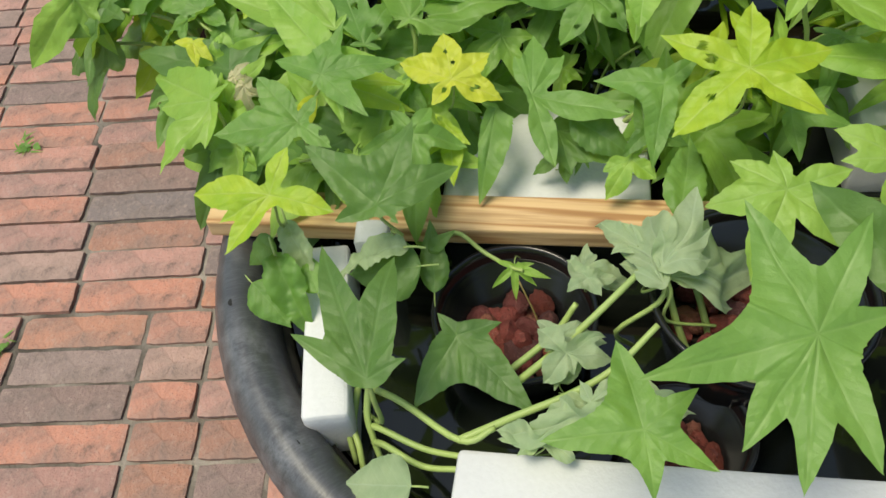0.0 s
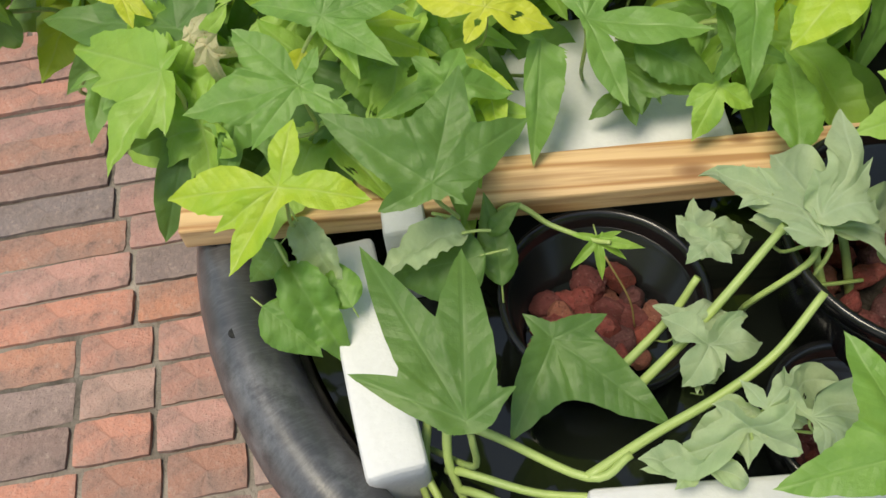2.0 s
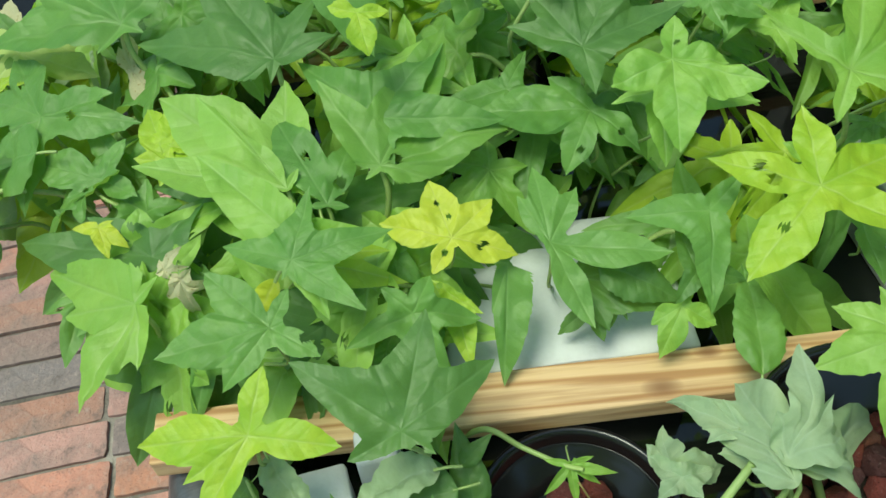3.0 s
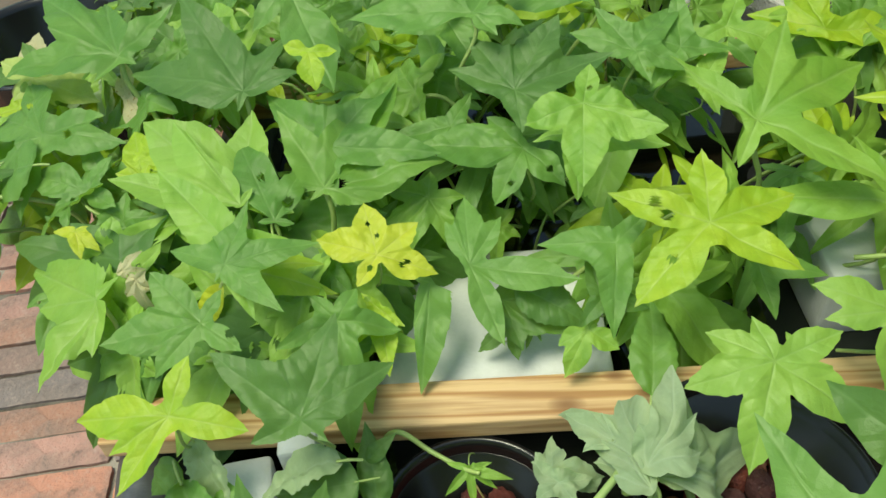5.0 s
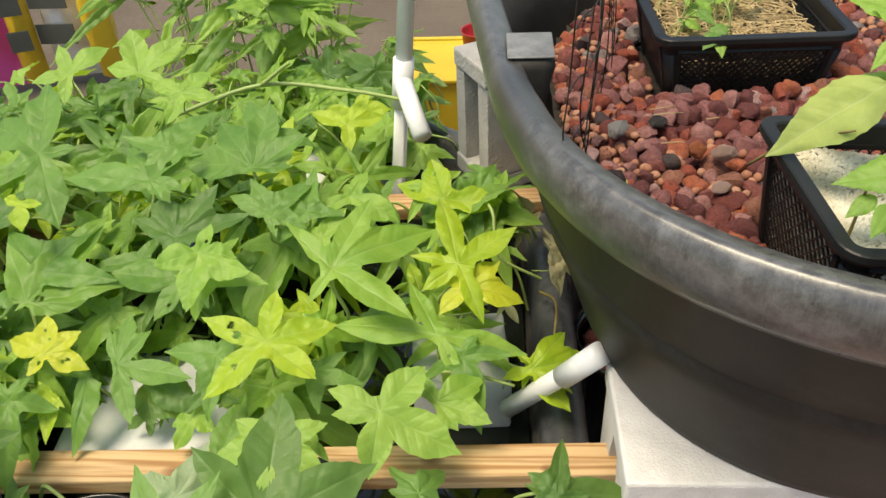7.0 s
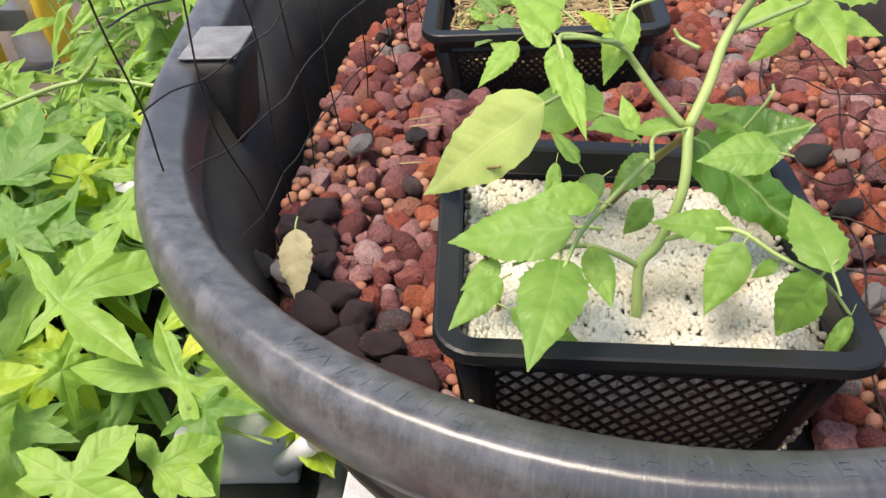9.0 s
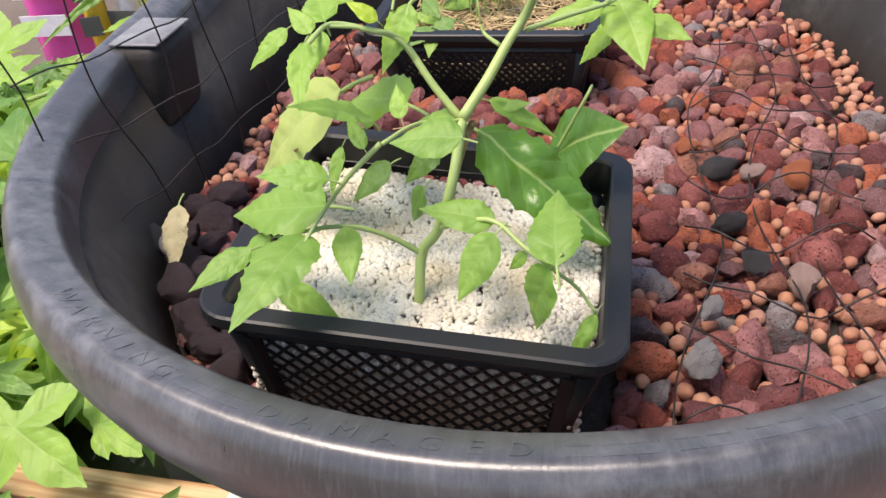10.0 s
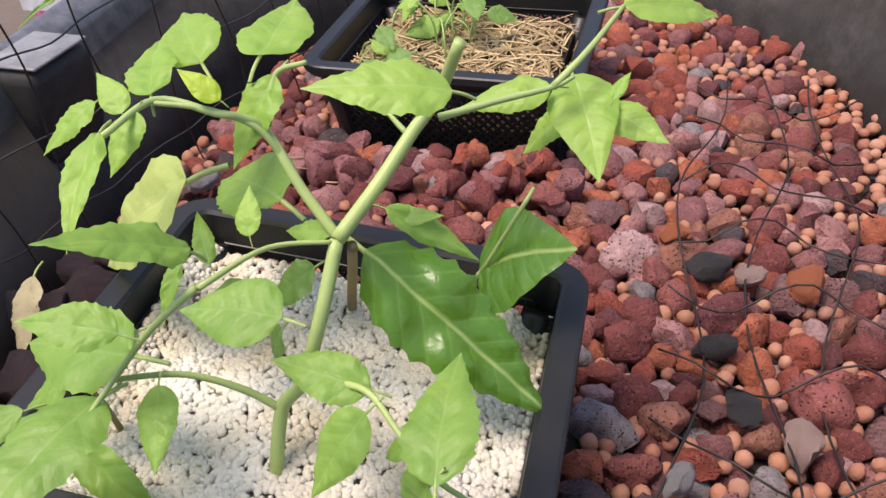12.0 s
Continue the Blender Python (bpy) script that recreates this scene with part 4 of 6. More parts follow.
def leaf_mesh(seed, lobes, fold=0.3, droop=0.22, wave=0.05, holes=0, body=0.3, stalk=True, rings=7, crumple=0.0):
    """A blade of lance-shaped lobes, 1 long along +y from its stalk at the origin."""
    rnd = random.Random(seed)
    shift = Vector((rnd.uniform(-9, 9), rnd.uniform(-9, 9), 0))
    lobes = [(radians(a + rnd.uniform(-7, 7)), l * rnd.uniform(0.86, 1.1) if a != 90 else l, w * rnd.uniform(0.85, 1.15)) for a, l, w in lobes]

    def turn(a, c):
        return abs((a - c + math.pi) % (2 * math.pi) - math.pi)

    def lance(a, c, l, w):
        """How far a lobe reaches at an angle off its own line."""
        d = turn(a, c)
        if d > 1.2:
            return 0.0
        t, best = math.tan(d), 0.0
        for k in range(1, 41):
            s = l * k / 40
            if s * t <= w * l * (math.sin(math.pi * (k / 40) ** 0.8) ** 0.8 if k < 40 else 0.0) + 0.002:
                best = s / math.cos(d)
        return best

    def reach(a):
        r = body * (0.9 + 0.1 * math.sin(a)) * (1 if math.sin(a) > -0.8 else 0.45)
        for c, l, w in lobes:
            r = max(r, lance(a, c, l, w))
        return r

    angles = sorted({round(2 * math.pi * k / 84, 4) for k in range(84)} | {round(c % (2 * math.pi), 4) for c, l, w in lobes})
    spans = [reach(a) for a in angles]
    n = len(angles)
    spans = [0.5 * spans[i] + 0.25 * (spans[i - 1] + spans[(i + 1) % n]) if spans[i] < 0.8 * max(spans[i - 1], spans[(i + 1) % n]) else spans[i] for i in range(n)]
    bm = bmesh.new()
    veins = {}

    def put(x, y):
        r, a = math.hypot(x, y), math.atan2(y, x)
        d = min(turn(a, c) for c, l, w in lobes)
        across = r * math.sin(min(d, math.pi / 2))
        p = Vector((x * 3, y * 3, 0)) + shift
        z = fold * across - droop * r * r + wave * noise.noise(p) + 0.5 * wave * noise.noise(p * 3) + crumple * noise.noise(p * 0.6 + Vector((5, 1, 0)))
        v = bm.verts.new((x, y, z))
        if crumple:
            v.co.x += 0.8 * crumple * noise.noise(p * 1.0 + Vector((0, 7, 3)))
            v.co.y += 0.8 * crumple * noise.noise(p * 1.0 + Vector((9, 2, 4)))
        veins[v] = (across, r * math.cos(min(d, math.pi / 2)))
        return v

    centre = put(0.0, 0.001)
    prev = None
    for k in range(1, rings + 1):
        f = k / rings
        ring = []
        for a, span in zip(angles, spans):
            r = span * f
            if k == rings:
                r *= 1 + 0.025 * noise.noise(Vector((math.cos(a) * 14, math.sin(a) * 14, seed)))
            ring.append(put(r * math.cos(a), r * math.sin(a)))
        for i in range(n):
            if prev is None:
                bm.faces.new((centre, ring[i], ring[(i + 1) % n]))
            else:
                bm.faces.new((prev[i], ring[i], ring[(i + 1) % n], prev[(i + 1) % n]))
        prev = ring
    if holes:
        spots = []
        for _ in range(holes):
            c, l, w = rnd.choice(lobes)
            s, o = l * rnd.uniform(0.25, 0.7), rnd.uniform(-0.1, 0.1)
            spots.append((s * math.cos(c) - o * math.sin(c), s * math.sin(c) + o * math.cos(c), rnd.uniform(0.025, 0.055)))
        gone = [f for f in bm.faces if any((f.calc_center_median().x - x) ** 2 + (f.calc_center_median().y - y) ** 2 < r * r for x, y, r in spots)]
        bmesh.ops.delete(bm, geom=gone, context="FACES")
    stem = bmesh.new()
    if stalk:
        add_tube(stem, arc([(0, 0.02, centre.co.z - 0.045), (0, -0.18, centre.co.z - 0.15), (rnd.uniform(-0.15, 0.15), -0.32, -0.5), (rnd.uniform(-0.3, 0.3), -0.3, -1.0)], 4), 0.020, 5, False)
    return finish_leaf(bm, stem, veins)


FIVE = ((90, 1.0, 0.150), (32, 0.84, 0.145), (148, 0.84, 0.145), (-26, 0.50, 0.17), (206, 0.50, 0.17))
BROAD = ((90, 1.0, 0.22), (24, 0.80, 0.17), (156, 0.80, 0.17), (-40, 0.42, 0.35), (220, 0.42, 0.35))
MAPLE = ((90, 1.0, 0.19), (34, 0.92, 0.18), (146, 0.92, 0.18), (-18, 0.62, 0.19), (198, 0.62, 0.19))
THREE = ((90, 1.0, 0.20), (16, 0.70, 0.16), (164, 0.70, 0.16), (-48, 0.36, 0.25), (228, 0.36, 0.25))
NARROW = ((90, 1.0, 0.13), (38, 0.88, 0.12), (142, 0.88, 0.12), (-14, 0.55, 0.13), (194, 0.55, 0.13))


def oval_mesh(seed, fold=0.35, droop=0.25, wave=0.03, wide=0.27, teeth=0.0, stalk=True):
    """A plain pointed blade of length 1 along +y, with a short stalk."""
    rnd = random.Random(seed)
    shift = Vector((rnd.uniform(-9, 9), rnd.uniform(-9, 9), 0))
    bm = bmesh.new()
    veins = {}
    rows, cols = 30, 10
    grid = []
    bend = rnd.uniform(-0.12, 0.12)
    for j in range(rows + 1):
        v = j / rows
        w = wide * (math.sin(math.pi * v ** 0.64) ** 1.05 if 0 < v < 1 else 0.0) + 0.004
        line = []
        for i in range(cols + 1):
            u = 2 * i / cols - 1
            edge = 1 + teeth * ((0.9 if j % 3 == 0 else -0.3) + 0.9 * noise.noise(Vector((v * 5, math.copysign(3.0, u), seed)))) * abs(u) ** 4
            x = u * w * edge
            p = Vector((x * 6, v * 5, 0)) + shift
            z = fold * abs(x) - droop * v * v + wave * noise.noise(p) - 0.3 * abs(u) ** 3 * w + 0.05 * w * abs(u) ** 2 * math.sin(v * 23 + (1.6 if u > 0 else 0)) + 0.6 * wave * noise.noise(p * 2.5)
            q = bm.verts.new((x + bend * v * v, v, z))
            veins[q] = (abs(x), v)
            line.append(q)
        grid.append(line)
    for a, b in zip(grid, grid[1:]):
        for i in range(cols):
            bm.faces.new((a[i], a[i + 1], b[i + 1], b[i]))
    stem = bmesh.new()
    if stalk:
        add_tube(stem, arc([(0, 0.05, -0.01), (0, -0.08, -0.02), (0, -0.2, -0.06)], 3), 0.014, 5, False)
    return finish_leaf(bm, stem, veins)


def lobed_mesh(seed, lobes, width, body, holes, droop=0.16, rings=9):
    """A blade 1 long with lobes given as (degrees, reach); each valley between lobes reaches body times the shorter of its two lobes."""
    rnd = random.Random(seed)
    shift = Vector((rnd.uniform(-9, 9), rnd.uniform(-9, 9), 0))
    lobes = sorted((radians(a) % (2 * math.pi), l) for a, l in lobes)
    rings = 18 if holes else rings
    n_lobes = len(lobes)
    two = 2 * math.pi
    limp = max(0.0, droop - 0.16)
    shapes = []
    for i, (a, l) in enumerate(lobes):
        w = 1.02 * width * rnd.uniform(0.88, 1.12)
        sides = []
        for j in (i + 1, i - 1):
            gap = abs((lobes[j % n_lobes][0] - a + math.pi) % two - math.pi) if n_lobes > 1 else math.pi
            sides.append(min(w * rnd.uniform(0.9, 1.1), (0.66 if body < 0.4 else 1.0) * math.tan(min(gap, 1.6) / 2) + 0.02))
        shapes.append((a, l, sides))

    def off(a, c):
        return (a - c + math.pi) % two - math.pi

    def reach(a):
        for i in range(n_lobes):
            c0, l0 = lobes[i]
            c1, l1 = lobes[(i + 1) % n_lobes]
            gap = (c1 - c0) % two or two
            d = (a - c0) % two
            if d <= gap:
                break
        f = d / gap
        open_gap = min(max((gap - 1.5) / 1.2, 0.0), 1.0)
        floor = min(1.2 * body, 0.72) * min(l0, l1) * (1 - 0.62 * open_gap * math.sin(math.pi * f)) * (1.0 + 0.10 * math.cos(two * f))
        r = floor
        for c, l, sides in shapes:
            d = off(a, c)
            if abs(d) > 1.25:
                continue
            w = sides[0] if d > 0 else sides[1]
            t, best = math.tan(abs(d)), 0.0
            for k in range(1, 49):
                q = k / 48
                half = w * l * ((math.sin(math.pi * q ** 0.98) if k < 48 else 0.0) ** 1.05 if body < 0.4 else 1.25 * (1 - q) * (0.55 + 0.9 * q))
                if l * q * t <= half + 0.0015:
                    best = l * q / math.cos(d)
            r = max(r, (floor ** 7 + best ** 7) ** (1 / 7))
        return r

    angles = sorted({round(two * k / 140, 4) for k in range(140)} | {round(c, 4) for c, l in lobes} | {round((c + e) % two, 4) for c, l in lobes for e in (-0.03, 0.03)})
    spans = [reach(a) for a in angles]
    n = len(angles)
    bm = bmesh.new()
    veins = {}
    twist = [rnd.uniform(-0.34, 0.34) for _ in lobes]
    hang = [droop + rnd.uniform(-0.22, 0.16) for _ in lobes]

    def put(x, y):
        r, a = math.hypot(x, y), math.atan2(y, x)
        i = min(range(n_lobes), key=lambda k: abs(off(a, lobes[k][0])))
        d = off(a, lobes[i][0])
        across = r * math.sin(min(abs(d), math.pi / 2))
        side = r * math.sin(max(min(d, math.pi / 2), -math.pi / 2))
        p = Vector((x * 3, y * 3, 0)) + shift
        z = (0.17 + 0.9 * limp) * across - hang[i] * r * r + twist[i] * side * r + (0.06 + 0.55 * limp) * noise.noise(p * (0.75 if limp else 1.0)) + (0.03 + 0.06 * limp) * noise.noise(p * 2.5)
        v = bm.verts.new((x, y, z))
        if limp:
            v.co += 0.5 * limp * noise.noise_vector(p * 0.7)
        veins[v] = (across, r * math.cos(min(abs(d), math.pi / 2)))
        return v

    centre = put(0.0, 0.001)
    prev = None
    for k in range(1, rings + 1):
        ring = []
        for a, span in zip(angles, spans):
            r = span * k / rings
            if k == rings:
                r *= 1 + 0.045 * noise.noise(Vector((math.cos(a) * 11, math.sin(a) * 11, seed)))
            ring.append(put(r * math.cos(a), r * math.sin(a)))
        for i in range(n):
            if prev is None:
                bm.faces.new((centre, ring[i], ring[(i + 1) % n]))
            else:
                bm.faces.new((prev[i], ring[i], ring[(i + 1) % n], prev[(i + 1) % n]))
        prev = ring
    if holes:
        spots = []
        for _ in range(holes):
            c, l = rnd.choice(lobes)
            q, o = l * rnd.uniform(0.3, 0.65), rnd.uniform(-0.07, 0.07)
            spots.append((q * math.cos(c) - o * math.sin(c), q * math.sin(c) + o * math.cos(c), rnd.uniform(0.03, 0.055)))
        gone = []
        for f in bm.faces:
            m = f.calc_center_median()
            if any((m.x - x) ** 2 + (m.y - y) ** 2 < r * r for x, y, r in spots):
                gone.append(f)
        bmesh.ops.delete(bm, geom=gone, context="FACES")
    stem = bmesh.new()
    add_tube(stem, arc([(0, 0.0, centre.co.z - 0.03), (0.02, -0.10, -0.18), (rnd.uniform(-0.2, 0.2), -0.2, -0.55), (rnd.uniform(-0.3, 0.3), -0.1, -1.0)], 4), 0.018, 5, False)
    return finish_leaf(bm, stem, veins)


SHAPES = {
    "oval": [oval_mesh(20, 0.3, 0.25, 0.027, 0.25, 0.03), oval_mesh(21, 0.3, 0.22, 0.032, 0.23, 0.06), oval_mesh(22, 0.2, 0.15, 0.027, 0.26, 0.03), oval_mesh(23, 0.25, 0.28, 0.027, 0.24, 0.08),
             oval_mesh(26, 0.35, 0.2, 0.041, 0.22, 0.05), oval_mesh(27, 0.2, 0.25, 0.036, 0.27, 0.03)],
    "lance": [oval_mesh(28, 0.7, 0.45, 0.10, 0.19, 0.05), oval_mesh(29, 0.8, 0.3, 0.10, 0.20, 0.06)],
    "shiny": [oval_mesh(37, 0.18, 0.10, 0.06, 0.235, 0.10)],
    "strap": [oval_mesh(24, 0.5, 0.5, 0.04, 0.07), oval_mesh(25, 0.5, 0.3, 0.04, 0.09)],
    "five": [leaf_mesh(s, FIVE, 0.30, 0.34, 0.10, h, 0.24, rings=9) for s, h in ((1, 0), (2, 2), (3, 3), (16, 0), (17, 2), (18, 0))],
    "maple": [leaf_mesh(s, MAPLE, 0.24, 0.28, 0.10, h, 0.30, rings=9) for s, h in ((40, 0), (41, 2), (42, 3))],
    "broad": [leaf_mesh(s, BROAD, 0.24, 0.32, 0.10, h, 0.28, rings=9) for s, h in ((4, 0), (5, 2), (6, 0), (30, 3))],
    "three": [leaf_mesh(s, THREE, 0.26, 0.34, 0.10, h, 0.26) for s, h in ((7, 0), (8, 2), (9, 0), (31, 0))],
    "narrow": [leaf_mesh(s, NARROW, 0.35, 0.26, 0.08, 0, 0.22) for s in (10, 11, 32)],
    "spade": [oval_mesh(s, 0.15, d, 0.035, w, 0.02) for s, d, w in ((33, 0.2, 0.38), (34, 0.3, 0.42), (35, 0.15, 0.36))],
    "curled": [leaf_mesh(s, BROAD, 0.5, 0.9, 0.05, 0, 0.40, rings=10, crumple=0.13) for s in (14, 15, 36)],
}


def leaf(plant, base, tip, shape="five", tint="mid", roll=0.0, width=1.0, seed=None, up=(0.0, -0.45, 0.9)):
    """A leaf from where its stalk joins to the tip of its middle lobe."""
    base, tip = Vector(base), Vector(tip)
    y = tip - base
    length = y.length
    y.normalize()
    z = Vector(up)
    z = (z - y * z.dot(y)).normalized()
    z = Matrix.Rotation(radians(roll), 3, y) @ z
    x = y.cross(z)
    picks = SHAPES[shape]
    k = int(abs(base.x * 977 + base.y * 613) * 10) if seed is None else seed
    m = Matrix((x * width, y, z)).transposed().to_4x4()
    return place_leaf(picks[k % len(picks)], plant, Matrix.Translation(base - ORIGIN[plant.name]) @ m @ Matrix.Diagonal((length, length, length, 1)), tint)


plants = [thing("sweet_potato_plant", (x, y, 0.56), "sprawling sweet potato vine with lobed leaves growing from the tub", "plant", "sweet potato plants")
          for x, y in ((0.05, 0.66), (0.20, 0.66), (0.36, 0.66), (0.50, 0.70), (0.08, 0.92), (0.32, 0.95), (0.16, 0.45), (0.36, 0.47))]


def nearest_plant(p):
    return min(plants, key=lambda q: (ORIGIN[q.name].x - p[0]) ** 2 + (ORIGIN[q.name].y - p[1]) ** 2)


def filler():
    rnd = random.Random(77)
    for i in range(275):
        x, y = rnd.uniform(-0.13, 0.56), rnd.uniform(0.60, 1.28)
        if x > 0.50 and y < 0.78:
            continue
        if 0.09 < x < 0.27 and y < 0.67:
            continue
        if (x - 0.42) ** 2 + (y - 0.98) ** 2 < 0.010 or (x > 0.43 and y > 0.90):
            continue
        z = rnd.uniform(0.60, 0.675) + 0.035 * min(max((y - 0.72) / 0.1, 0), 1) * min(max((1.05 - y) / 0.15, 0), 1)
        a = rnd.uniform(0, 6.28)
        l = rnd.uniform(0.060, 0.108)
        tint = rnd.choice(("dark", "mid", "mid", "soft", "soft", "light", "light", "light", "lime"))
        leaf(nearest_plant((x, y)), (x, y, z), (x + l * math.cos(a), y + l * math.sin(a), z - rnd.uniform(0.0, 0.6) * l), rnd.choice(("five", "broad", "three", "narrow", "five", "maple", "five", "three")), tint, rnd.uniform(-25, 25), rnd.uniform(0.85, 1.1), i)

    # leaves leaning out over the wall of the tub and the end of the lath
    for i in range(60):
        x, y = rnd.uniform(-0.17, 0.09), rnd.uniform(0.565, 0.70)
        if x < -0.12 and y < 0.62:
            continue
        z, a, l = rnd.uniform(0.615, 0.672), rnd.uniform(3.0, 6.0), rnd.uniform(0.055, 0.095)
        leaf(nearest_plant((x, y)), (x, y, z), (x + l * math.cos(a), y + l * math.sin(a), z - rnd.uniform(0.1, 0.7) * l), rnd.choice(("five", "broad", "three", "spade")), rnd.choice(("dark", "mid", "mid", "light")), rnd.uniform(-25, 25), rnd.uniform(0.85, 1.1), i)
    for i in range(70):
        x, y = rnd.uniform(-0.28, -0.10), rnd.uniform(0.70, 1.22)
        z, a, l = rnd.uniform(0.60, 0.70), rnd.uniform(1.8, 4.6), rnd.uniform(0.06, 0.10)
        leaf(nearest_plant((x, y)), (x, y, z), (x + l * math.cos(a), y + l * math.sin(a), z - rnd.uniform(0.0, 0.7) * l), rnd.choice(("five", "broad", "three", "spade")), rnd.choice(("dark", "mid", "mid", "light", "lime")), rnd.uniform(-25, 25), rnd.uniform(0.85, 1.1), i)


filler()

# ---- the leaves that show most ----
def lobed_leaf(base, lean, lobes, tint, width, body, holes=0, droop=0.16):
    """A leaf at base whose face leans by lean from the level; lobes as (degrees, millimetres)."""
    base = Vector(base)
    plant = nearest_plant(base)
    size = max(l for a, l in lobes)
    z = Vector((lean[0], lean[1], math.sqrt(max(0.05, 1 - lean[0] ** 2 - lean[1] ** 2)))).normalized()
    x = Vector((1, 0, 0))
    x = (x - z * x.dot(z)).normalized()
    y = z.cross(x)
    seed = int(abs(base.x * 9770 + base.y * 6130) * 10) % 9973
    me = lobed_mesh(seed, [(a, l / size) for a, l in lobes], width, body, holes, droop)
    k = size / 1000
    return place_leaf(me, plant, Matrix.Translation(base - ORIGIN[plant.name]) @ Matrix((x, y, z)).transposed().to_4x4() @ Matrix.Diagonal((k, k, k, 1)), tint)


lobed_leaf((0.097, 0.604, 0.692), (0.0, -0.4), ((105, 45), (159, 50), (238, 27), (41, 38), (344, 44)), "yellow", 0.28, 0.3, 5)
lobed_leaf((0.320, 0.590, 0.722), (0.0, -0.4), ((87, 57), (159, 68), (21, 68), (225, 76), (324, 66)), "lime", 0.2, 0.28, 3)
lobed_leaf((0.002, 0.572, 0.722), (-0.1, -0.4), ((159, 50), (74, 47), (16, 61), (320, 56), (242, 13)), "mid", 0.24, 0.42, 0)
lobed_leaf((0.059, 0.472, 0.688), (0.0, -0.5), ((144, 75), (74, 69), (32, 66), (204, 34), (323, 23)), "dark", 0.28, 0.5, 1)
lobed_leaf((-0.026, 0.481, 0.684), (-0.1, -0.4), ((179, 68), (74, 40), (348, 53), (211, 43), (238, 56)), "lime", 0.21, 0.26, 0)
lobed_leaf((0.054, 0.667, 0.702), (0.0, -0.35), ((120, 80), (65, 129), (17, 98), (221, 14), (344, 29)), "soft", 0.25, 0.42, 1)
lobed_leaf((-0.017, 0.755, 0.735), (0.0, -0.35), ((122, 127), (61, 66), (22, 50), (158, 120), (261, 19)), "dark", 0.24, 0.42, 0)
lobed_leaf((0.200, 0.724, 0.742), (0.0, -0.4), ((60, 74), (20, 82), (154, 56), (276, 36), (124, 59)), "dark", 0.3, 0.55, 0)
lobed_leaf((0.242, 0.677, 0.735), (0.0, -0.4), ((56, 50), (349, 67), (267, 53), (187, 32)), "light", 0.27, 0.42, 0)
lobed_leaf((0.264, 0.608, 0.690), (0.0, -0.5), ((178, 54), (265, 66), (42, 36)), "mid", 0.27, 0.42, 0)
lobed_leaf((0.370, 0.679, 0.737), (0.1, -0.35), ((68, 93), (33, 123), (328, 99), (243, 44), (139, 47), (136, 77)), "light", 0.15, 0.28, 0)
lobed_leaf((0.205, 0.707, 0.700), (0.0, -0.4), ((175, 81), (243, 54), (134, 40), (313, 45)), "mid", 0.24, 0.36, 2)
lobed_leaf((0.161, 0.609, 0.672), (0.0, -0.4), ((93, 61), (115, 41), (349, 80), (291, 63), (59, 47)), "mid", 0.2, 0.26, 0)
lobed_leaf((-0.014, 0.541, 0.700), (0.0, -0.4), ((136, 54), (189, 70), (229, 45), (326, 36), (64, 27)), "mid", 0.2, 0.34, 1)
lobed_leaf((-0.109, 0.591, 0.672), (-0.25, -0.3), ((152, 102), (239, 75), (269, 43), (58, 22), (174, 64)), "light", 0.36, 0.4, 0)
lobed_leaf((0.342, 0.497, 0.695), (0.0, -0.4), ((105, 31), (151, 43), (193, 55), (251, 69), (322, 60), (22, 48)), "light", 0.22, 0.32, 0)
lobed_leaf((-0.138, 0.816, 0.740), (0.0, -0.3), ((136, 138), (112, 82), (50, 66), (330, 21), (175, 122), (239, 31)), "mid", 0.26, 0.45, 0)
lobed_leaf((-0.204, 0.763, 0.700), (-0.2, -0.3), ((148, 89), (5, 63), (255, 75), (349, 79), (119, 83)), "mid", 0.22, 0.36, 2)
lobed_leaf((-0.101, 0.707, 0.690), (0.0, -0.4), ((111, 55), (167, 26), (1, 27), (251, 19)), "lime", 0.24, 0.36, 1)
lobed_leaf((-0.010, 0.657, 0.700), (0.0, -0.4), ((128, 105), (166, 107), (125, 50), (63, 17)), "light", 0.18, 0.28, 0)
lobed_leaf((0.016, 0.647, 0.690), (0.1, -0.4), ((115, 87), (69, 53), (354, 15), (186, 12)), "mid", 0.22, 0.36, 2)
lobed_leaf((-0.107, 0.635, 0.668), (-0.2, -0.4), ((164, 120), (144, 68), (48, 53), (332, 53)), "dark", 0.3, 0.46, 1)
lobed_leaf((0.428, 0.538, 0.687), (0.1, -0.45), ((158, 53), (49, 61), (263, 59), (335, 81), (184, 44)), "light", 0.25, 0.32, 0)
lobed_leaf((0.474, 0.643, 0.681), (0.1, -0.4), ((173, 106), (352, 90), (119, 62), (298, 52)), "light", 0.15, 0.24, 0)
lobed_leaf((0.494, 0.694, 0.728), (0.15, -0.4), ((102, 90), (38, 79), (296, 64), (166, 50), (220, 46)), "lime", 0.17, 0.28, 0)
lobed_leaf((0.503, 0.680, 0.712), (0.1, -0.4), ((151, 46), (350, 61), (228, 40), (42, 45)), "yellow", 0.26, 0.36, 0)
lobed_leaf((0.568, 0.638, 0.638), (0.1, -0.4), ((50, 58), (14, 76), (311, 58), (201, 32)), "lime", 0.22, 0.3, 0)
lobed_leaf((0.476, 0.570, 0.664), (0.0, -0.4), ((32, 52), (339, 56), (131, 35), (308, 34)), "light", 0.26, 0.34, 0)
lobed_leaf((0.294, 0.760, 0.748), (0.0, -0.4), ((49, 68), (337, 44), (155, 54), (123, 51), (287, 33)), "mid", 0.27, 0.42, 1)
lobed_leaf((0.268, 0.808, 0.772), (0.0, -0.4), ((124, 94), (85, 96), (38, 73), (165, 88), (8, 43)), "mid", 0.22, 0.36, 0)
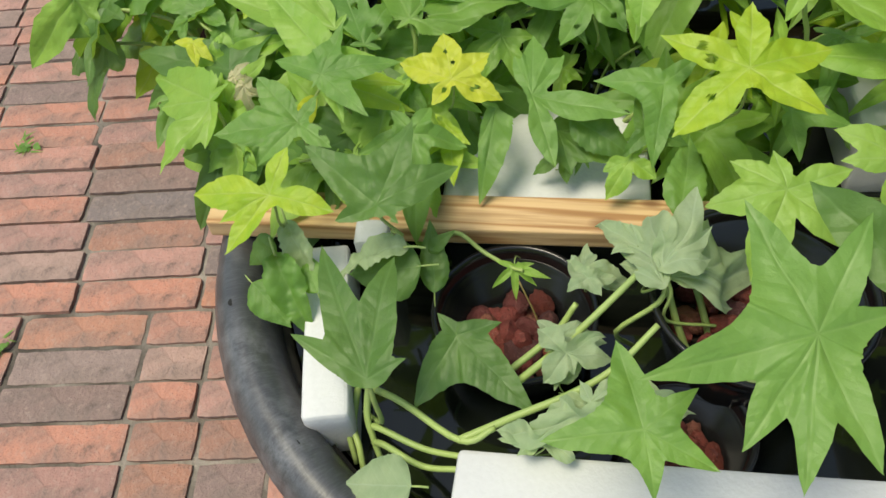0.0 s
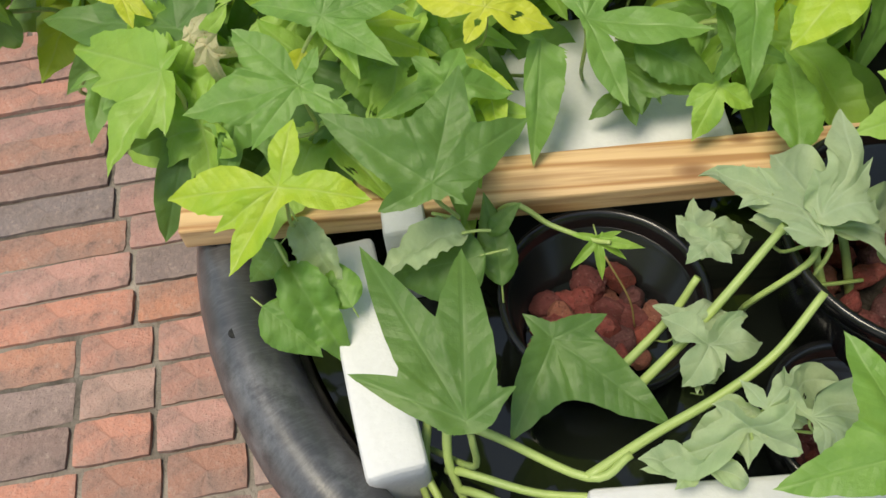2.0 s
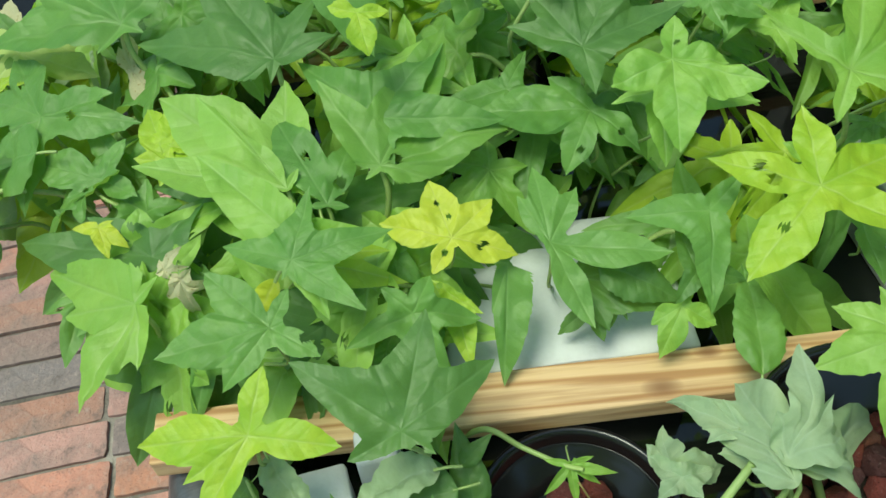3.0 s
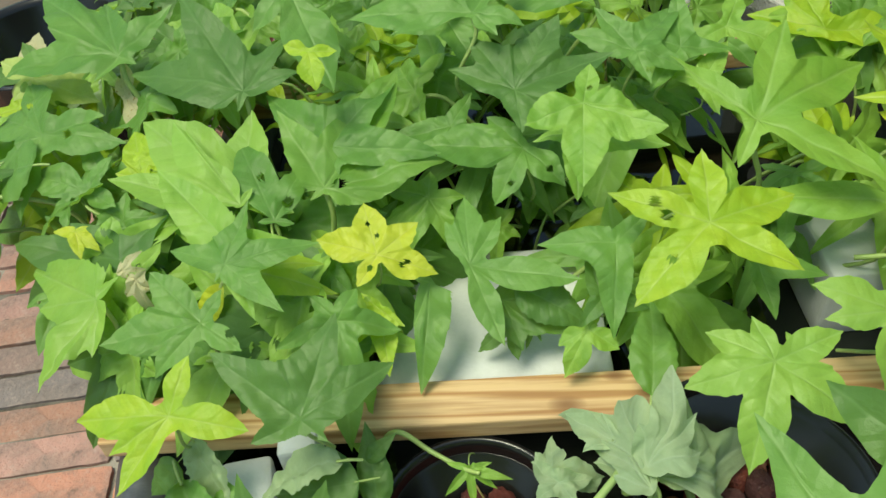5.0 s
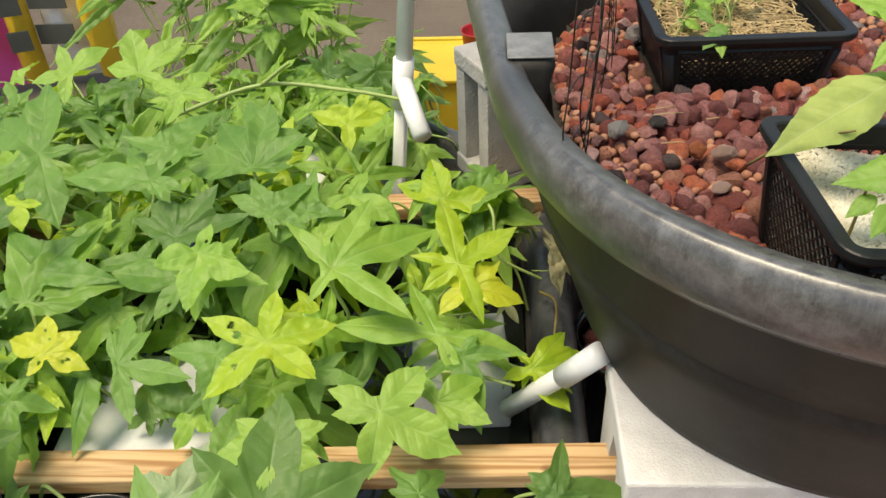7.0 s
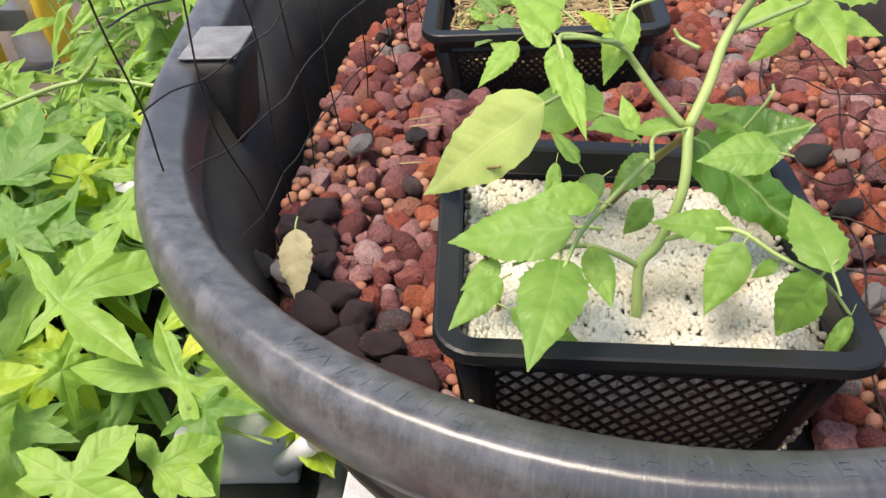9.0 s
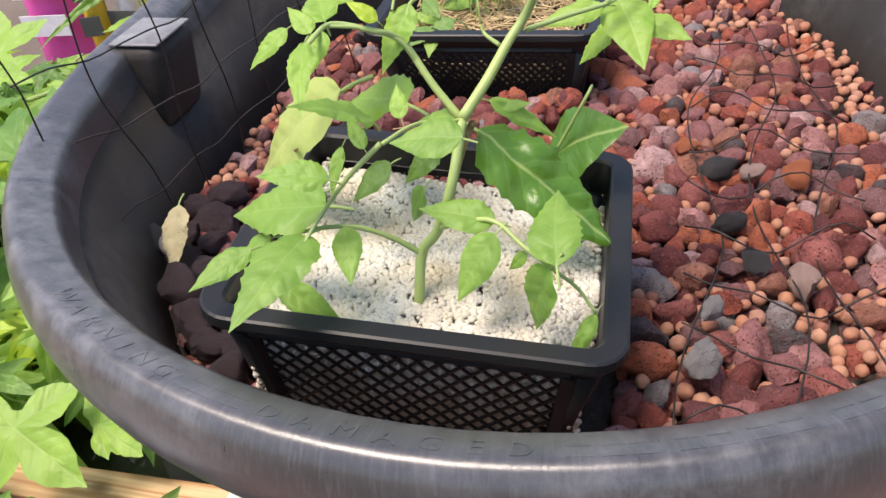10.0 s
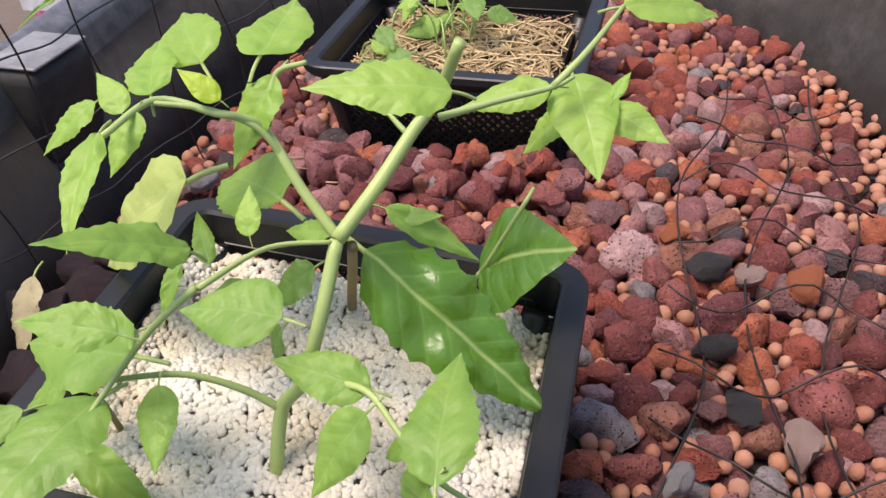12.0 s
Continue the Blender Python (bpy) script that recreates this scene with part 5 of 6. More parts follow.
lobed_leaf((0.337, 1.018, 0.706), (0.0, -0.5), ((158, 54), (282, 39), (20, 52), (57, 49)), "lime", 0.22, 0.34, 0)
lobed_leaf((0.170, 0.767, 0.785), (0.0, -0.3), ((175, 97), (342, 41), (59, 68), (308, 31)), "mid", 0.2, 0.3, 1)
lobed_leaf((0.017, 0.839, 0.775), (0.0, -0.35), ((143, 111), (99, 107), (17, 42), (293, 97), (229, 46)), "mid", 0.22, 0.36, 0)
lobed_leaf((0.001, 0.592, 0.722), (-0.1, -0.4), ((134, 86), (356, 51), (290, 56), (238, 14)), "light", 0.25, 0.4, 0)
lobed_leaf((0.374, 0.363, 0.775), (0.0, -0.5), ((88, 93), (137, 75), (31, 84)), "dark", 0.2, 0.36, 2)
lobed_leaf((0.318, 0.325, 0.780), (0.0, -0.35), ((115, 76), (66, 71), (199, 89), (265, 76), (240, 67), (293, 69), (21, 48)), "mid", 0.23, 0.42, 0)
lobed_leaf((0.243, 0.300, 0.715), (0.0, -0.35), ((108, 53), (191, 57), (335, 44), (281, 38), (41, 38)), "mid", 0.27, 0.45, 0)
lobed_leaf((0.069, 0.351, 0.652), (0.0, -0.35), ((118, 112), (88, 95), (155, 64), (31, 30)), "dark", 0.21, 0.5, 0)
lobed_leaf((0.120, 0.411, 0.618), (0.0, -0.35), ((319, 79), (21, 34), (243, 63), (136, 22)), "dark", 0.3, 0.5, 0)
lobed_leaf((0.156, 0.942, 0.795), (0.0, -0.5), ((352, 46), (53, 49), (254, 46), (156, 46)), "light", 0.24, 0.34, 0)
lobed_leaf((0.071, 1.029, 0.780), (0.0, -0.5), ((108, 76), (50, 79), (163, 51), (337, 43)), "light", 0.22, 0.34, 0)
lobed_leaf((-0.025, 1.032, 0.780), (0.0, -0.5), ((50, 66), (116, 50), (198, 48), (269, 44)), "light", 0.22, 0.34, 0)
lobed_leaf((0.265, 0.868, 0.782), (0.0, -0.4), ((187, 57), (113, 57), (352, 64), (235, 56), (308, 56)), "mid", 0.2, 0.3, 0)
lobed_leaf((0.148, 0.817, 0.752), (0.0, -0.4), ((22, 78), (128, 81), (193, 48), (298, 62)), "mid", 0.24, 0.4, 0)
lobed_leaf((0.051, 0.703, 0.715), (0.0, -0.4), ((132, 82), (48, 82), (354, 91), (282, 51)), "mid", 0.24, 0.4, 1)
lobed_leaf((0.343, 1.059, 0.705), (0.0, -0.5), ((182, 56), (9, 49), (270, 54), (58, 34)), "lime", 0.22, 0.32, 0)
lobed_leaf((0.331, 0.768, 0.742), (0.0, -0.4), ((158, 81), (87, 60), (233, 45), (359, 42)), "mid", 0.24, 0.4, 1)
lobed_leaf((0.132, 0.601, 0.665), (0.0, -0.6), ((263, 80), (247, 33), (160, 15)), "mid", 0.26, 0.4, 0)
lobed_leaf((0.095, 0.586, 0.655), (0.0, -0.5), ((234, 32), (278, 50), (324, 22), (138, 19)), "lime", 0.26, 0.45, 1)
lobed_leaf((0.183, 0.604, 0.640), (0.0, -0.4), ((342, 74), (289, 40), (5, 33)), "dark", 0.4, 0.6, 0)
lobed_leaf((0.242, 0.568, 0.645), (0.0, -0.5), ((241, 37), (326, 26), (64, 19), (205, 24)), "light", 0.28, 0.36, 0)
lobed_leaf((0.188, 0.590, 0.625), (0.0, -0.4), ((213, 30), (281, 27), (142, 7)), "dark", 0.2, 0.25, 0)
lobed_leaf((0.253, 0.582, 0.662), (0.0, -0.4), ((104, 35), (348, 34), (229, 28)), "dark", 0.3, 0.45, 0)
lobed_leaf((0.358, 0.591, 0.680), (0.0, -0.4), ((351, 50), (282, 39), (116, 24), (37, 39)), "mid", 0.28, 0.42, 0)
lobed_leaf((0.371, 0.516, 0.668), (0.0, -0.4), ((115, 22), (313, 20), (193, 31)), "light", 0.28, 0.42, 0)
lobed_leaf((-0.154, 0.708, 0.680), (0.0, -0.4), ((159, 60), (57, 35), (328, 33), (210, 27)), "mid", 0.24, 0.38, 1)
lobed_leaf((0.057, 0.614, 0.668), (0.0, -0.5), ((238, 31), (313, 25), (79, 26)), "mid", 0.38, 0.55, 0)
lobed_leaf((-0.295, 0.919, 0.660), (0.0, -0.4), ((350, 52), (247, 27), (84, 55), (300, 57)), "cream", 0.26, 0.38, 1)
lobed_leaf((0.166, 0.838, 0.780), (0.0, -0.35), ((60, 86), (356, 45), (239, 49), (162, 58)), "mid", 0.26, 0.4, 1)
lobed_leaf((0.148, 0.737, 0.702), (0.0, -0.4), ((192, 57), (315, 49), (59, 36)), "mid", 0.26, 0.4, 0)
lobed_leaf((0.374, 0.800, 0.740), (0.0, -0.4), ((334, 61), (209, 46), (65, 38)), "light", 0.24, 0.34, 0)
lobed_leaf((0.347, 0.750, 0.722), (0.0, -0.4), ((155, 29), (55, 43), (290, 31)), "light", 0.3, 0.45, 0)
lobed_leaf((0.474, 0.848, 0.700), (0.0, -0.5), ((107, 61), (359, 68), (153, 66)), "lime", 0.24, 0.34, 0)
lobed_leaf((-0.013, 0.671, 0.690), (0.0, -0.4), ((89, 82), (347, 42), (138, 127)), "light", 0.24, 0.36, 0)
lobed_leaf((0.263, 0.438, 0.668), (-0.3, -0.2), ((133, 77), (107, 63), (143, 49), (168, 26)), "pale", 0.3, 0.3, 0, 0.42)
lobed_leaf((0.266, 0.438, 0.675), (0.1, -0.5), ((73, 64), (111, 33), (52, 42), (22, 33)), "pale", 0.27, 0.26, 0, 0.4)
lobed_leaf((0.267, 0.442, 0.662), (0.35, -0.2), ((36, 89), (18, 113), (2, 71), (335, 15)), "pale", 0.3, 0.28, 0, 0.45)
lobed_leaf((0.258, 0.456, 0.655), (0.0, -0.6), ((146, 16), (184, 24), (245, 13), (48, 24)), "pale", 0.32, 0.3, 0, 0.5)
lobed_leaf((0.212, 0.463, 0.630), (-0.2, -0.4), ((137, 21), (95, 26), (0, 30), (302, 14)), "pale", 0.32, 0.32, 0, 0.45)
lobed_leaf((0.219, 0.357, 0.634), (0.1, -0.5), ((133, 16), (12, 48), (52, 26), (339, 31)), "pale", 0.28, 0.26, 1, 0.42)
lobed_leaf((0.216, 0.357, 0.628), (-0.2, -0.1), ((202, 40), (160, 21), (308, 27), (249, 28)), "pale", 0.28, 0.28, 0, 0.4)
lobed_leaf((0.196, 0.380, 0.615), (0.0, -0.3), ((125, 16), (58, 26), (248, 6)), "pale", 0.36, 0.55, 0, 0.4)
lobed_leaf((0.192, 0.414, 0.622), (0.0, -0.3), ((145, 17), (359, 36), (242, 14), (33, 22)), "pale", 0.36, 0.6, 0, 0.4)
lobed_leaf((0.212, 0.452, 0.640), (0.0, -0.3), ((139, 22), (12, 23), (211, 17), (310, 14)), "pale", 0.38, 0.6, 0, 0.4)
lobed_leaf((0.246, 0.469, 0.660), (0.0, -0.3), ((146, 34), (107, 17), (196, 20), (303, 14)), "pale", 0.36, 0.6, 0, 0.4)
lobed_leaf((0.548, 0.877, 0.655), (0.1, -0.5), ((153, 37), (101, 27), (34, 44), (324, 34), (228, 27)), "cream", 0.26, 0.3, 0, 0.3)
lobed_leaf((0.602, 0.830, 0.630), (0.3, -0.5), ((99, 42), (323, 30), (286, 45), (37, 35)), "cream", 0.22, 0.3, 0, 0.35)
lobed_leaf((0.211, 0.345, 0.630), (-0.1, -0.3), ((193, 39), (140, 24), (195, 57), (27, 25), (336, 27)), "pale", 0.28, 0.28, 0, 0.4)
lobed_leaf((0.240, 0.348, 0.640), (0.1, -0.4), ((346, 29), (123, 18), (291, 30), (7, 52), (267, 23)), "pale", 0.28, 0.28, 0, 0.42)
lobed_leaf((0.199, 0.393, 0.632), (0.0, -0.3), ((136, 29), (32, 33), (235, 26), (5, 35), (291, 16)), "pale", 0.3, 0.3, 0, 0.4)
lobed_leaf((0.188, 0.332, 0.618), (0.0, -0.3), ((169, 32), (206, 21), (342, 25), (36, 18)), "pale", 0.3, 0.3, 0, 0.4)
# a green leaf in the sun: the sunlight is put into its pale tint
lobed_leaf((-0.237, 0.841, 0.705), (0.0, -0.4), ((147, 48), (16, 52), (337, 72), (311, 37), (222, 27)), "primrose", 0.26, 0.34, 2)
lobed_leaf((-0.142, 0.652, 0.685), (0.0, -0.4), ((174, 20), (24, 11), (288, 24), (323, 24)), "yellow", 0.34, 0.42, 0)
lobed_leaf((-0.099, 0.718, 0.695), (0.0, -0.4), ((88, 35), (140, 21), (346, 18), (255, 18)), "lime", 0.24, 0.34, 1)
lobed_leaf((-0.141, 0.808, 0.700), (0.0, -0.5), ((102, 39), (290, 36), (116, 27), (326, 27)), "cream", 0.24, 0.36, 0)
lobed_leaf((-0.003, 0.598, 0.694), (0.1, -0.5), ((345, 72), (28, 34), (3, 61)), "lime", 0.34, 0.42, 0)
lobed_leaf((0.050, 0.725, 0.785), (0.0, -0.5), ((281, 30), (159, 21), (2, 21)), "lime", 0.3, 0.38, 0)
lobed_leaf((0.245, 0.670, 0.765), (0.0, -0.4), ((201, 45), (266, 61), (336, 61), (77, 33), (354, 37)), "light", 0.3, 0.34, 1)
leaf(nearest_plant((0.28, 0.51)), (0.278, 0.514, 0.640), (0.293, 0.588, 0.665), "oval", "mid", 0, 0.9)
leaf(nearest_plant((0.57, 0.65)), (0.567, 0.648, 0.632), (0.641, 0.665, 0.630), "narrow", "lime", 0, 0.6)
leaf(nearest_plant((-0.19, 0.88)), (-0.194, 0.884, 0.670), (-0.267, 0.918, 0.680), "five", "pale")
leaf(nearest_plant((0.21, 0.59)), (0.206, 0.586, 0.630), (0.186, 0.587, 0.620), "narrow", "dark")
leaf(nearest_plant((0.19, 0.60)), (0.193, 0.603, 0.655), (0.248, 0.577, 0.645), "oval", "dark", 0, 1.2)
leaf(nearest_plant((0.58, 0.47)), (0.577, 0.467, 0.670), (0.657, 0.474, 0.655), "three", "dark")
leaf(nearest_plant((0.58, 0.46)), (0.580, 0.462, 0.670), (0.582, 0.499, 0.690), "three", "dark")
leaf(nearest_plant((0.46, 0.47)), (0.464, 0.467, 0.665), (0.489, 0.502, 0.670), "curled", "mid", 0, 1.3)
leaf(nearest_plant((0.57, 0.87)), (0.566, 0.874, 0.640), (0.529, 0.867, 0.640), "five", "cream", 0, 1.2)
leaf(nearest_plant((0.57, 0.88)), (0.573, 0.879, 0.640), (0.587, 0.893, 0.655), "three", "cream")
leaf(nearest_plant((0.60, 0.83)), (0.597, 0.828, 0.640), (0.621, 0.815, 0.600), "oval", "cream", 0, 0.7)
leaf(nearest_plant((0.54, 0.71)), (0.542, 0.711, 0.660), (0.559, 0.697, 0.650), "three", "cream")
leaf(nearest_plant((-0.08, 0.59)), (-0.078, 0.595, 0.685), (-0.074, 0.578, 0.660), "curled", "cream", 0, 0.8, 1)
leaf(nearest_plant((-0.09, 0.60)), (-0.088, 0.603, 0.690), (-0.080, 0.615, 0.700), "curled", "cream", 0, 0.8, 2)
leaf(nearest_plant((-0.02, 0.60)), (-0.019, 0.599, 0.675), (-0.050, 0.577, 0.630), "strap", "yellow", 0, 1.8, 1)
leaf(plants[6], (-0.048, 0.447, 0.615), (-0.013, 0.421, 0.600), "spade", "mid", 0, 0.9, 0)
leaf(plants[6], (-0.032, 0.468, 0.630), (0.003, 0.408, 0.605), "lance", "mid", 0, 1.1, 0)
leaf(plants[6], (-0.036, 0.481, 0.630), (-0.062, 0.468, 0.605), "spade", "dark", 0, 0.9, 2)
leaf(plants[6], (-0.026, 0.492, 0.640), (0.004, 0.448, 0.615), "lance", "pale", 10, 1, 1)
leaf(plants[6], (0.076, 0.473, 0.640), (0.010, 0.465, 0.632), "lance", "pale", 38, 1.3, 0)
leaf(plants[6], (0.086, 0.466, 0.625), (0.022, 0.459, 0.615), "spade", "dark", 0, 0.9, 1)
leaf(plants[6], (0.095, 0.459, 0.600), (0.093, 0.500, 0.640), "oval", "dark", 0, 0.8, 2)
leaf(plants[6], (0.089, 0.483, 0.620), (0.106, 0.491, 0.640), "oval", "dark", 0, 0.9, 0)
leaf(plants[6], (0.005, 0.445, 0.610), (-0.011, 0.472, 0.625), "spade", "mid", 0, 0.9, 0)
leaf(plants[6], (0.102, 0.301, 0.600), (0.048, 0.300, 0.590), "spade", "pale", 20, 1.1, 0)


def vine(plant, points, r0=0.0030, r1=0.0022, mat=None, name="vine"):
    bm = bmesh.new()
    line = arc(points, 6)
    n = len(line)
    add_tube(bm, line, [r0 + (r1 - r0) * i / (n - 1) for i in range(n)], 9)
    return part(name, bm, mat or STALK, plant)


near_plant, pot_plant = plants[6], plants[7]
vine(near_plant, [(0.02, 0.40, 0.56), (0.075, 0.373, 0.585), (0.13, 0.337, 0.60), (0.154, 0.346, 0.605)])
vine(near_plant, [(0.161, 0.386, 0.59), (0.203, 0.414, 0.62), (0.24, 0.443, 0.65), (0.247, 0.448, 0.66)])
vine(near_plant, [(0.15, 0.40, 0.575), (0.189, 0.427, 0.60), (0.205, 0.44, 0.625)])
vine(near_plant, [(0.13, 0.337, 0.60), (0.167, 0.356, 0.605), (0.205, 0.372, 0.615), (0.234, 0.387, 0.63), (0.26, 0.41, 0.65)])
vine(near_plant, [(0.055, 0.36, 0.56), (0.067, 0.352, 0.575), (0.103, 0.337, 0.58), (0.137, 0.329, 0.59)], 0.0028, 0.0022)
vine(near_plant, [(0.06, 0.35, 0.555), (0.073, 0.341, 0.57), (0.103, 0.326, 0.575), (0.132, 0.322, 0.585)], 0.0028, 0.0022)
vine(near_plant, [(0.05, 0.40, 0.60), (0.042, 0.365, 0.56), (0.049, 0.345, 0.55), (0.055, 0.325, 0.53)])
vine(near_plant, [(0.06, 0.39, 0.61), (0.056, 0.363, 0.58), (0.061, 0.349, 0.56), (0.072, 0.33, 0.53)])
vine(near_plant, [(0.035, 0.39, 0.59), (0.036, 0.365, 0.565), (0.045, 0.34, 0.535)])
vine(pot_plant, [(0.29, 0.43, 0.58), (0.275, 0.44, 0.62), (0.262, 0.46, 0.66)])
vine(pot_plant, [(0.31, 0.44, 0.57), (0.29, 0.455, 0.63), (0.27, 0.46, 0.67)], 0.003, 0.002)
vine(plants[5], [(0.10, 1.02, 0.72), (0.22, 1.06, 0.745), (0.34, 1.04, 0.745), (0.415, 1.03, 0.735)], 0.0032, 0.0024)
vine(plants[5], [(0.22, 1.06, 0.745), (0.25, 1.05, 0.77), (0.27, 1.03, 0.79)], 0.003, 0.002)
vine(plants[3], [(0.50, 0.70, 0.62), (0.54, 0.66, 0.625), (0.57, 0.64, 0.63)], 0.0022, 0.0016)
vine(plants[3], [(0.45, 0.64, 0.63), (0.50, 0.63, 0.64), (0.55, 0.62, 0.632)], 0.0022, 0.0016)
vine(plants[3], [(0.585, 0.80, 0.60), (0.60, 0.76, 0.62), (0.595, 0.70, 0.63), (0.585, 0.66, 0.625)], 0.0018, 0.0012, BROWN_STALK)

sprout = thing("sprout", (0.12, 0.50, 0.57), "slender sprout with one small cut leaf over the pot", "plant")
vine(sprout, [(0.086, 0.525, 0.575), (0.107, 0.512, 0.61), (0.129, 0.502, 0.60), (0.152, 0.485, 0.605), (0.163, 0.478, 0.61)], 0.0022, 0.0014, name="stem")
leaf(sprout, (0.156, 0.484, 0.607), (0.158, 0.462, 0.592), "narrow", "light")
leaf(sprout, (0.158, 0.482, 0.608), (0.184, 0.474, 0.607), "oval", "light", 0, 0.6)
vine(sprout, [(0.16, 0.475, 0.60), (0.175, 0.458, 0.575), (0.18, 0.45, 0.552)], 0.0007, 0.0005, BROWN_STALK, "root")

# ---- seedlings in the near basket ----
seedling = thing("seedling", (0.812, 0.472, 0.922), "young tomato-like seedling with hairy pale green stem and oval leaves", "plant")
leaf(seedling, (0.779, 0.537, 1.045), (0.748, 0.567, 1.055), "oval", "light", 0, 1.01, 0)
leaf(seedling, (0.775, 0.513, 1.045), (0.758, 0.542, 1.055), "oval", "light", 0, 1.01, 1)
leaf(seedling, (0.773, 0.501, 1.045), (0.762, 0.510, 1.055), "oval", "light", 0, 1.01, 2)
leaf(seedling, (0.760, 0.506, 1.045), (0.746, 0.490, 1.036), "oval", "light", 0, 0.92, 3)
leaf(seedling, (0.777, 0.485, 1.048), (0.784, 0.449, 1.040), "oval", "light", 0, 0.64, 4)
leaf(seedling, (0.777, 0.502, 1.046), (0.777, 0.484, 1.036), "oval", "light", 0, 1.01, 5)
leaf(seedling, (0.798, 0.515, 1.045), (0.786, 0.514, 1.055), "oval", "lime", 0, 1.01, 6)
leaf(seedling, (0.807, 0.534, 1.045), (0.797, 0.511, 1.025), "oval", "light", 0, 1.01, 7)
leaf(seedling, (0.799, 0.539, 1.048), (0.795, 0.587, 1.055), "oval", "light", 0, 1.01, 8)
leaf(seedling, (0.883, 0.479, 1.075), (0.858, 0.462, 1.085), "oval", "light", 0, 1.01, 9)
leaf(seedling, (0.906, 0.607, 1.046), (0.943, 0.632, 1.040), "oval", "light", 0, 0.92, 10)
leaf(seedling, (0.887, 0.577, 1.028), (0.859, 0.562, 1.027), "oval", "light", 0, 0.83, 11)
leaf(seedling, (0.892, 0.591, 1.026), (0.910, 0.552, 1.018), "oval", "light", 0, 1.1, 12)
leaf(seedling, (0.892, 0.584, 1.015), (0.871, 0.586, 0.995), "oval", "light", 0, 1.06, 13)
leaf(seedling, (0.905, 0.583, 1.020), (0.926, 0.568, 1.016), "oval", "light", 0, 1.1, 14)
leaf(seedling, (0.909, 0.568, 1.030), (0.912, 0.576, 1.038), "oval", "light", 0, 0.83, 15)
leaf(seedling, (0.799, 0.536, 0.995), (0.744, 0.579, 0.984), "oval", "soft", 0, 1.01, 16)
leaf(seedling, (0.809, 0.498, 1.008), (0.803, 0.508, 1.020), "oval", "light", 0, 0.92, 17)
leaf(seedling, (0.772, 0.523, 1.008), (0.704, 0.520, 0.961), "oval", "primrose", 0, 0.97, 18)
leaf(seedling, (0.805, 0.474, 1.020), (0.792, 0.445, 1.048), "oval", "soft", 0, 0.83, 19)
leaf(seedling, (0.851, 0.443, 1.032), (0.824, 0.444, 1.034), "oval", "soft", 0, 1.24, 20)
leaf(seedling, (0.830, 0.513, 1.002), (0.805, 0.518, 0.998), "oval", "soft", 0, 0.74, 21)
leaf(seedling, (0.792, 0.452, 1.005), (0.765, 0.446, 1.014), "oval", "soft", 0, 1.1, 22)
leaf(seedling, (0.837, 0.519, 0.992), (0.907, 0.513, 0.938), "shiny", "glossy", 0, 0.82, 23)
leaf(seedling, (0.861, 0.573, 0.945), (0.891, 0.557, 0.985), "oval", "glossy", 0, 1.7, 24)
leaf(seedling, (0.784, 0.462, 0.985), (0.729, 0.465, 0.978), "oval", "soft", 0, 1.1, 25)
leaf(seedling, (0.755, 0.442, 0.974), (0.734, 0.420, 0.972), "oval", "soft", 0, 0.83, 26)
leaf(seedling, (0.778, 0.450, 0.978), (0.772, 0.397, 0.985), "oval", "soft", 0, 1.01, 27)
leaf(seedling, (0.758, 0.450, 0.950), (0.793, 0.437, 0.936), "oval", "soft", 0, 0.78, 28)
leaf(seedling, (0.790, 0.461, 0.975), (0.801, 0.438, 0.968), "oval", "soft", 0, 0.92, 29)
leaf(seedling, (0.779, 0.472, 0.985), (0.762, 0.453, 0.978), "oval", "pale", 0, 1.01, 30)
leaf(seedling, (0.852, 0.480, 0.970), (0.819, 0.478, 0.978), "oval", "soft", 0, 1.06, 31)
leaf(seedling, (0.854, 0.471, 0.970), (0.835, 0.454, 0.948), "oval", "soft", 0, 1.01, 32)
leaf(seedling, (0.883, 0.448, 0.974), (0.873, 0.488, 0.990), "oval", "soft", 0, 1.01, 33)
leaf(seedling, (0.880, 0.451, 0.970), (0.864, 0.456, 0.930), "oval", "soft", 0, 1.01, 34)
leaf(seedling, (0.898, 0.455, 0.945), (0.887, 0.441, 0.925), "oval", "soft", 0, 0.51, 35)
leaf(seedling, (0.868, 0.467, 0.964), (0.858, 0.466, 0.955), "oval", "soft", 0, 1.01, 36)
leaf(seedling, (0.820, 0.515, 0.985), (0.801, 0.506, 0.970), "oval", "dark", 0, 1.2, 37)
leaf(seedling, (0.798, 0.506, 0.980), (0.778, 0.495, 0.968), "oval", "dark", 0, 1.01, 38)
leaf(seedling, (0.818, 0.491, 0.978), (0.805, 0.491, 0.955), "oval", "dark", 0, 0.92, 39)
leaf(seedling, (0.777, 0.502, 0.990), (0.773, 0.484, 0.975), "oval", "soft", 0, 0.64, 40)
leaf(seedling, (0.840, 0.533, 1.000), (0.874, 0.539, 0.985), "oval", "soft", 0, 0.55, 41)
leaf(seedling, (0.844, 0.534, 0.995), (0.858, 0.537, 1.000), "oval", "soft", 0, 0.92, 42)
leaf(seedling, (0.787, 0.504, 0.988), (0.774, 0.518, 1.000), "oval", "soft", 0, 0.74, 43)
leaf(seedling, (0.754, 0.461, 0.966), (0.735, 0.457, 0.958), "oval", "soft", 0, 1.1, 44)
vine(seedling, [(0.808, 0.483, 0.905), (0.814, 0.474, 0.922), (0.815, 0.485, 0.945), (0.823, 0.488, 0.957), (0.831, 0.493, 0.982), (0.833, 0.509, 1.003)], .0026, .0023, name="stem")
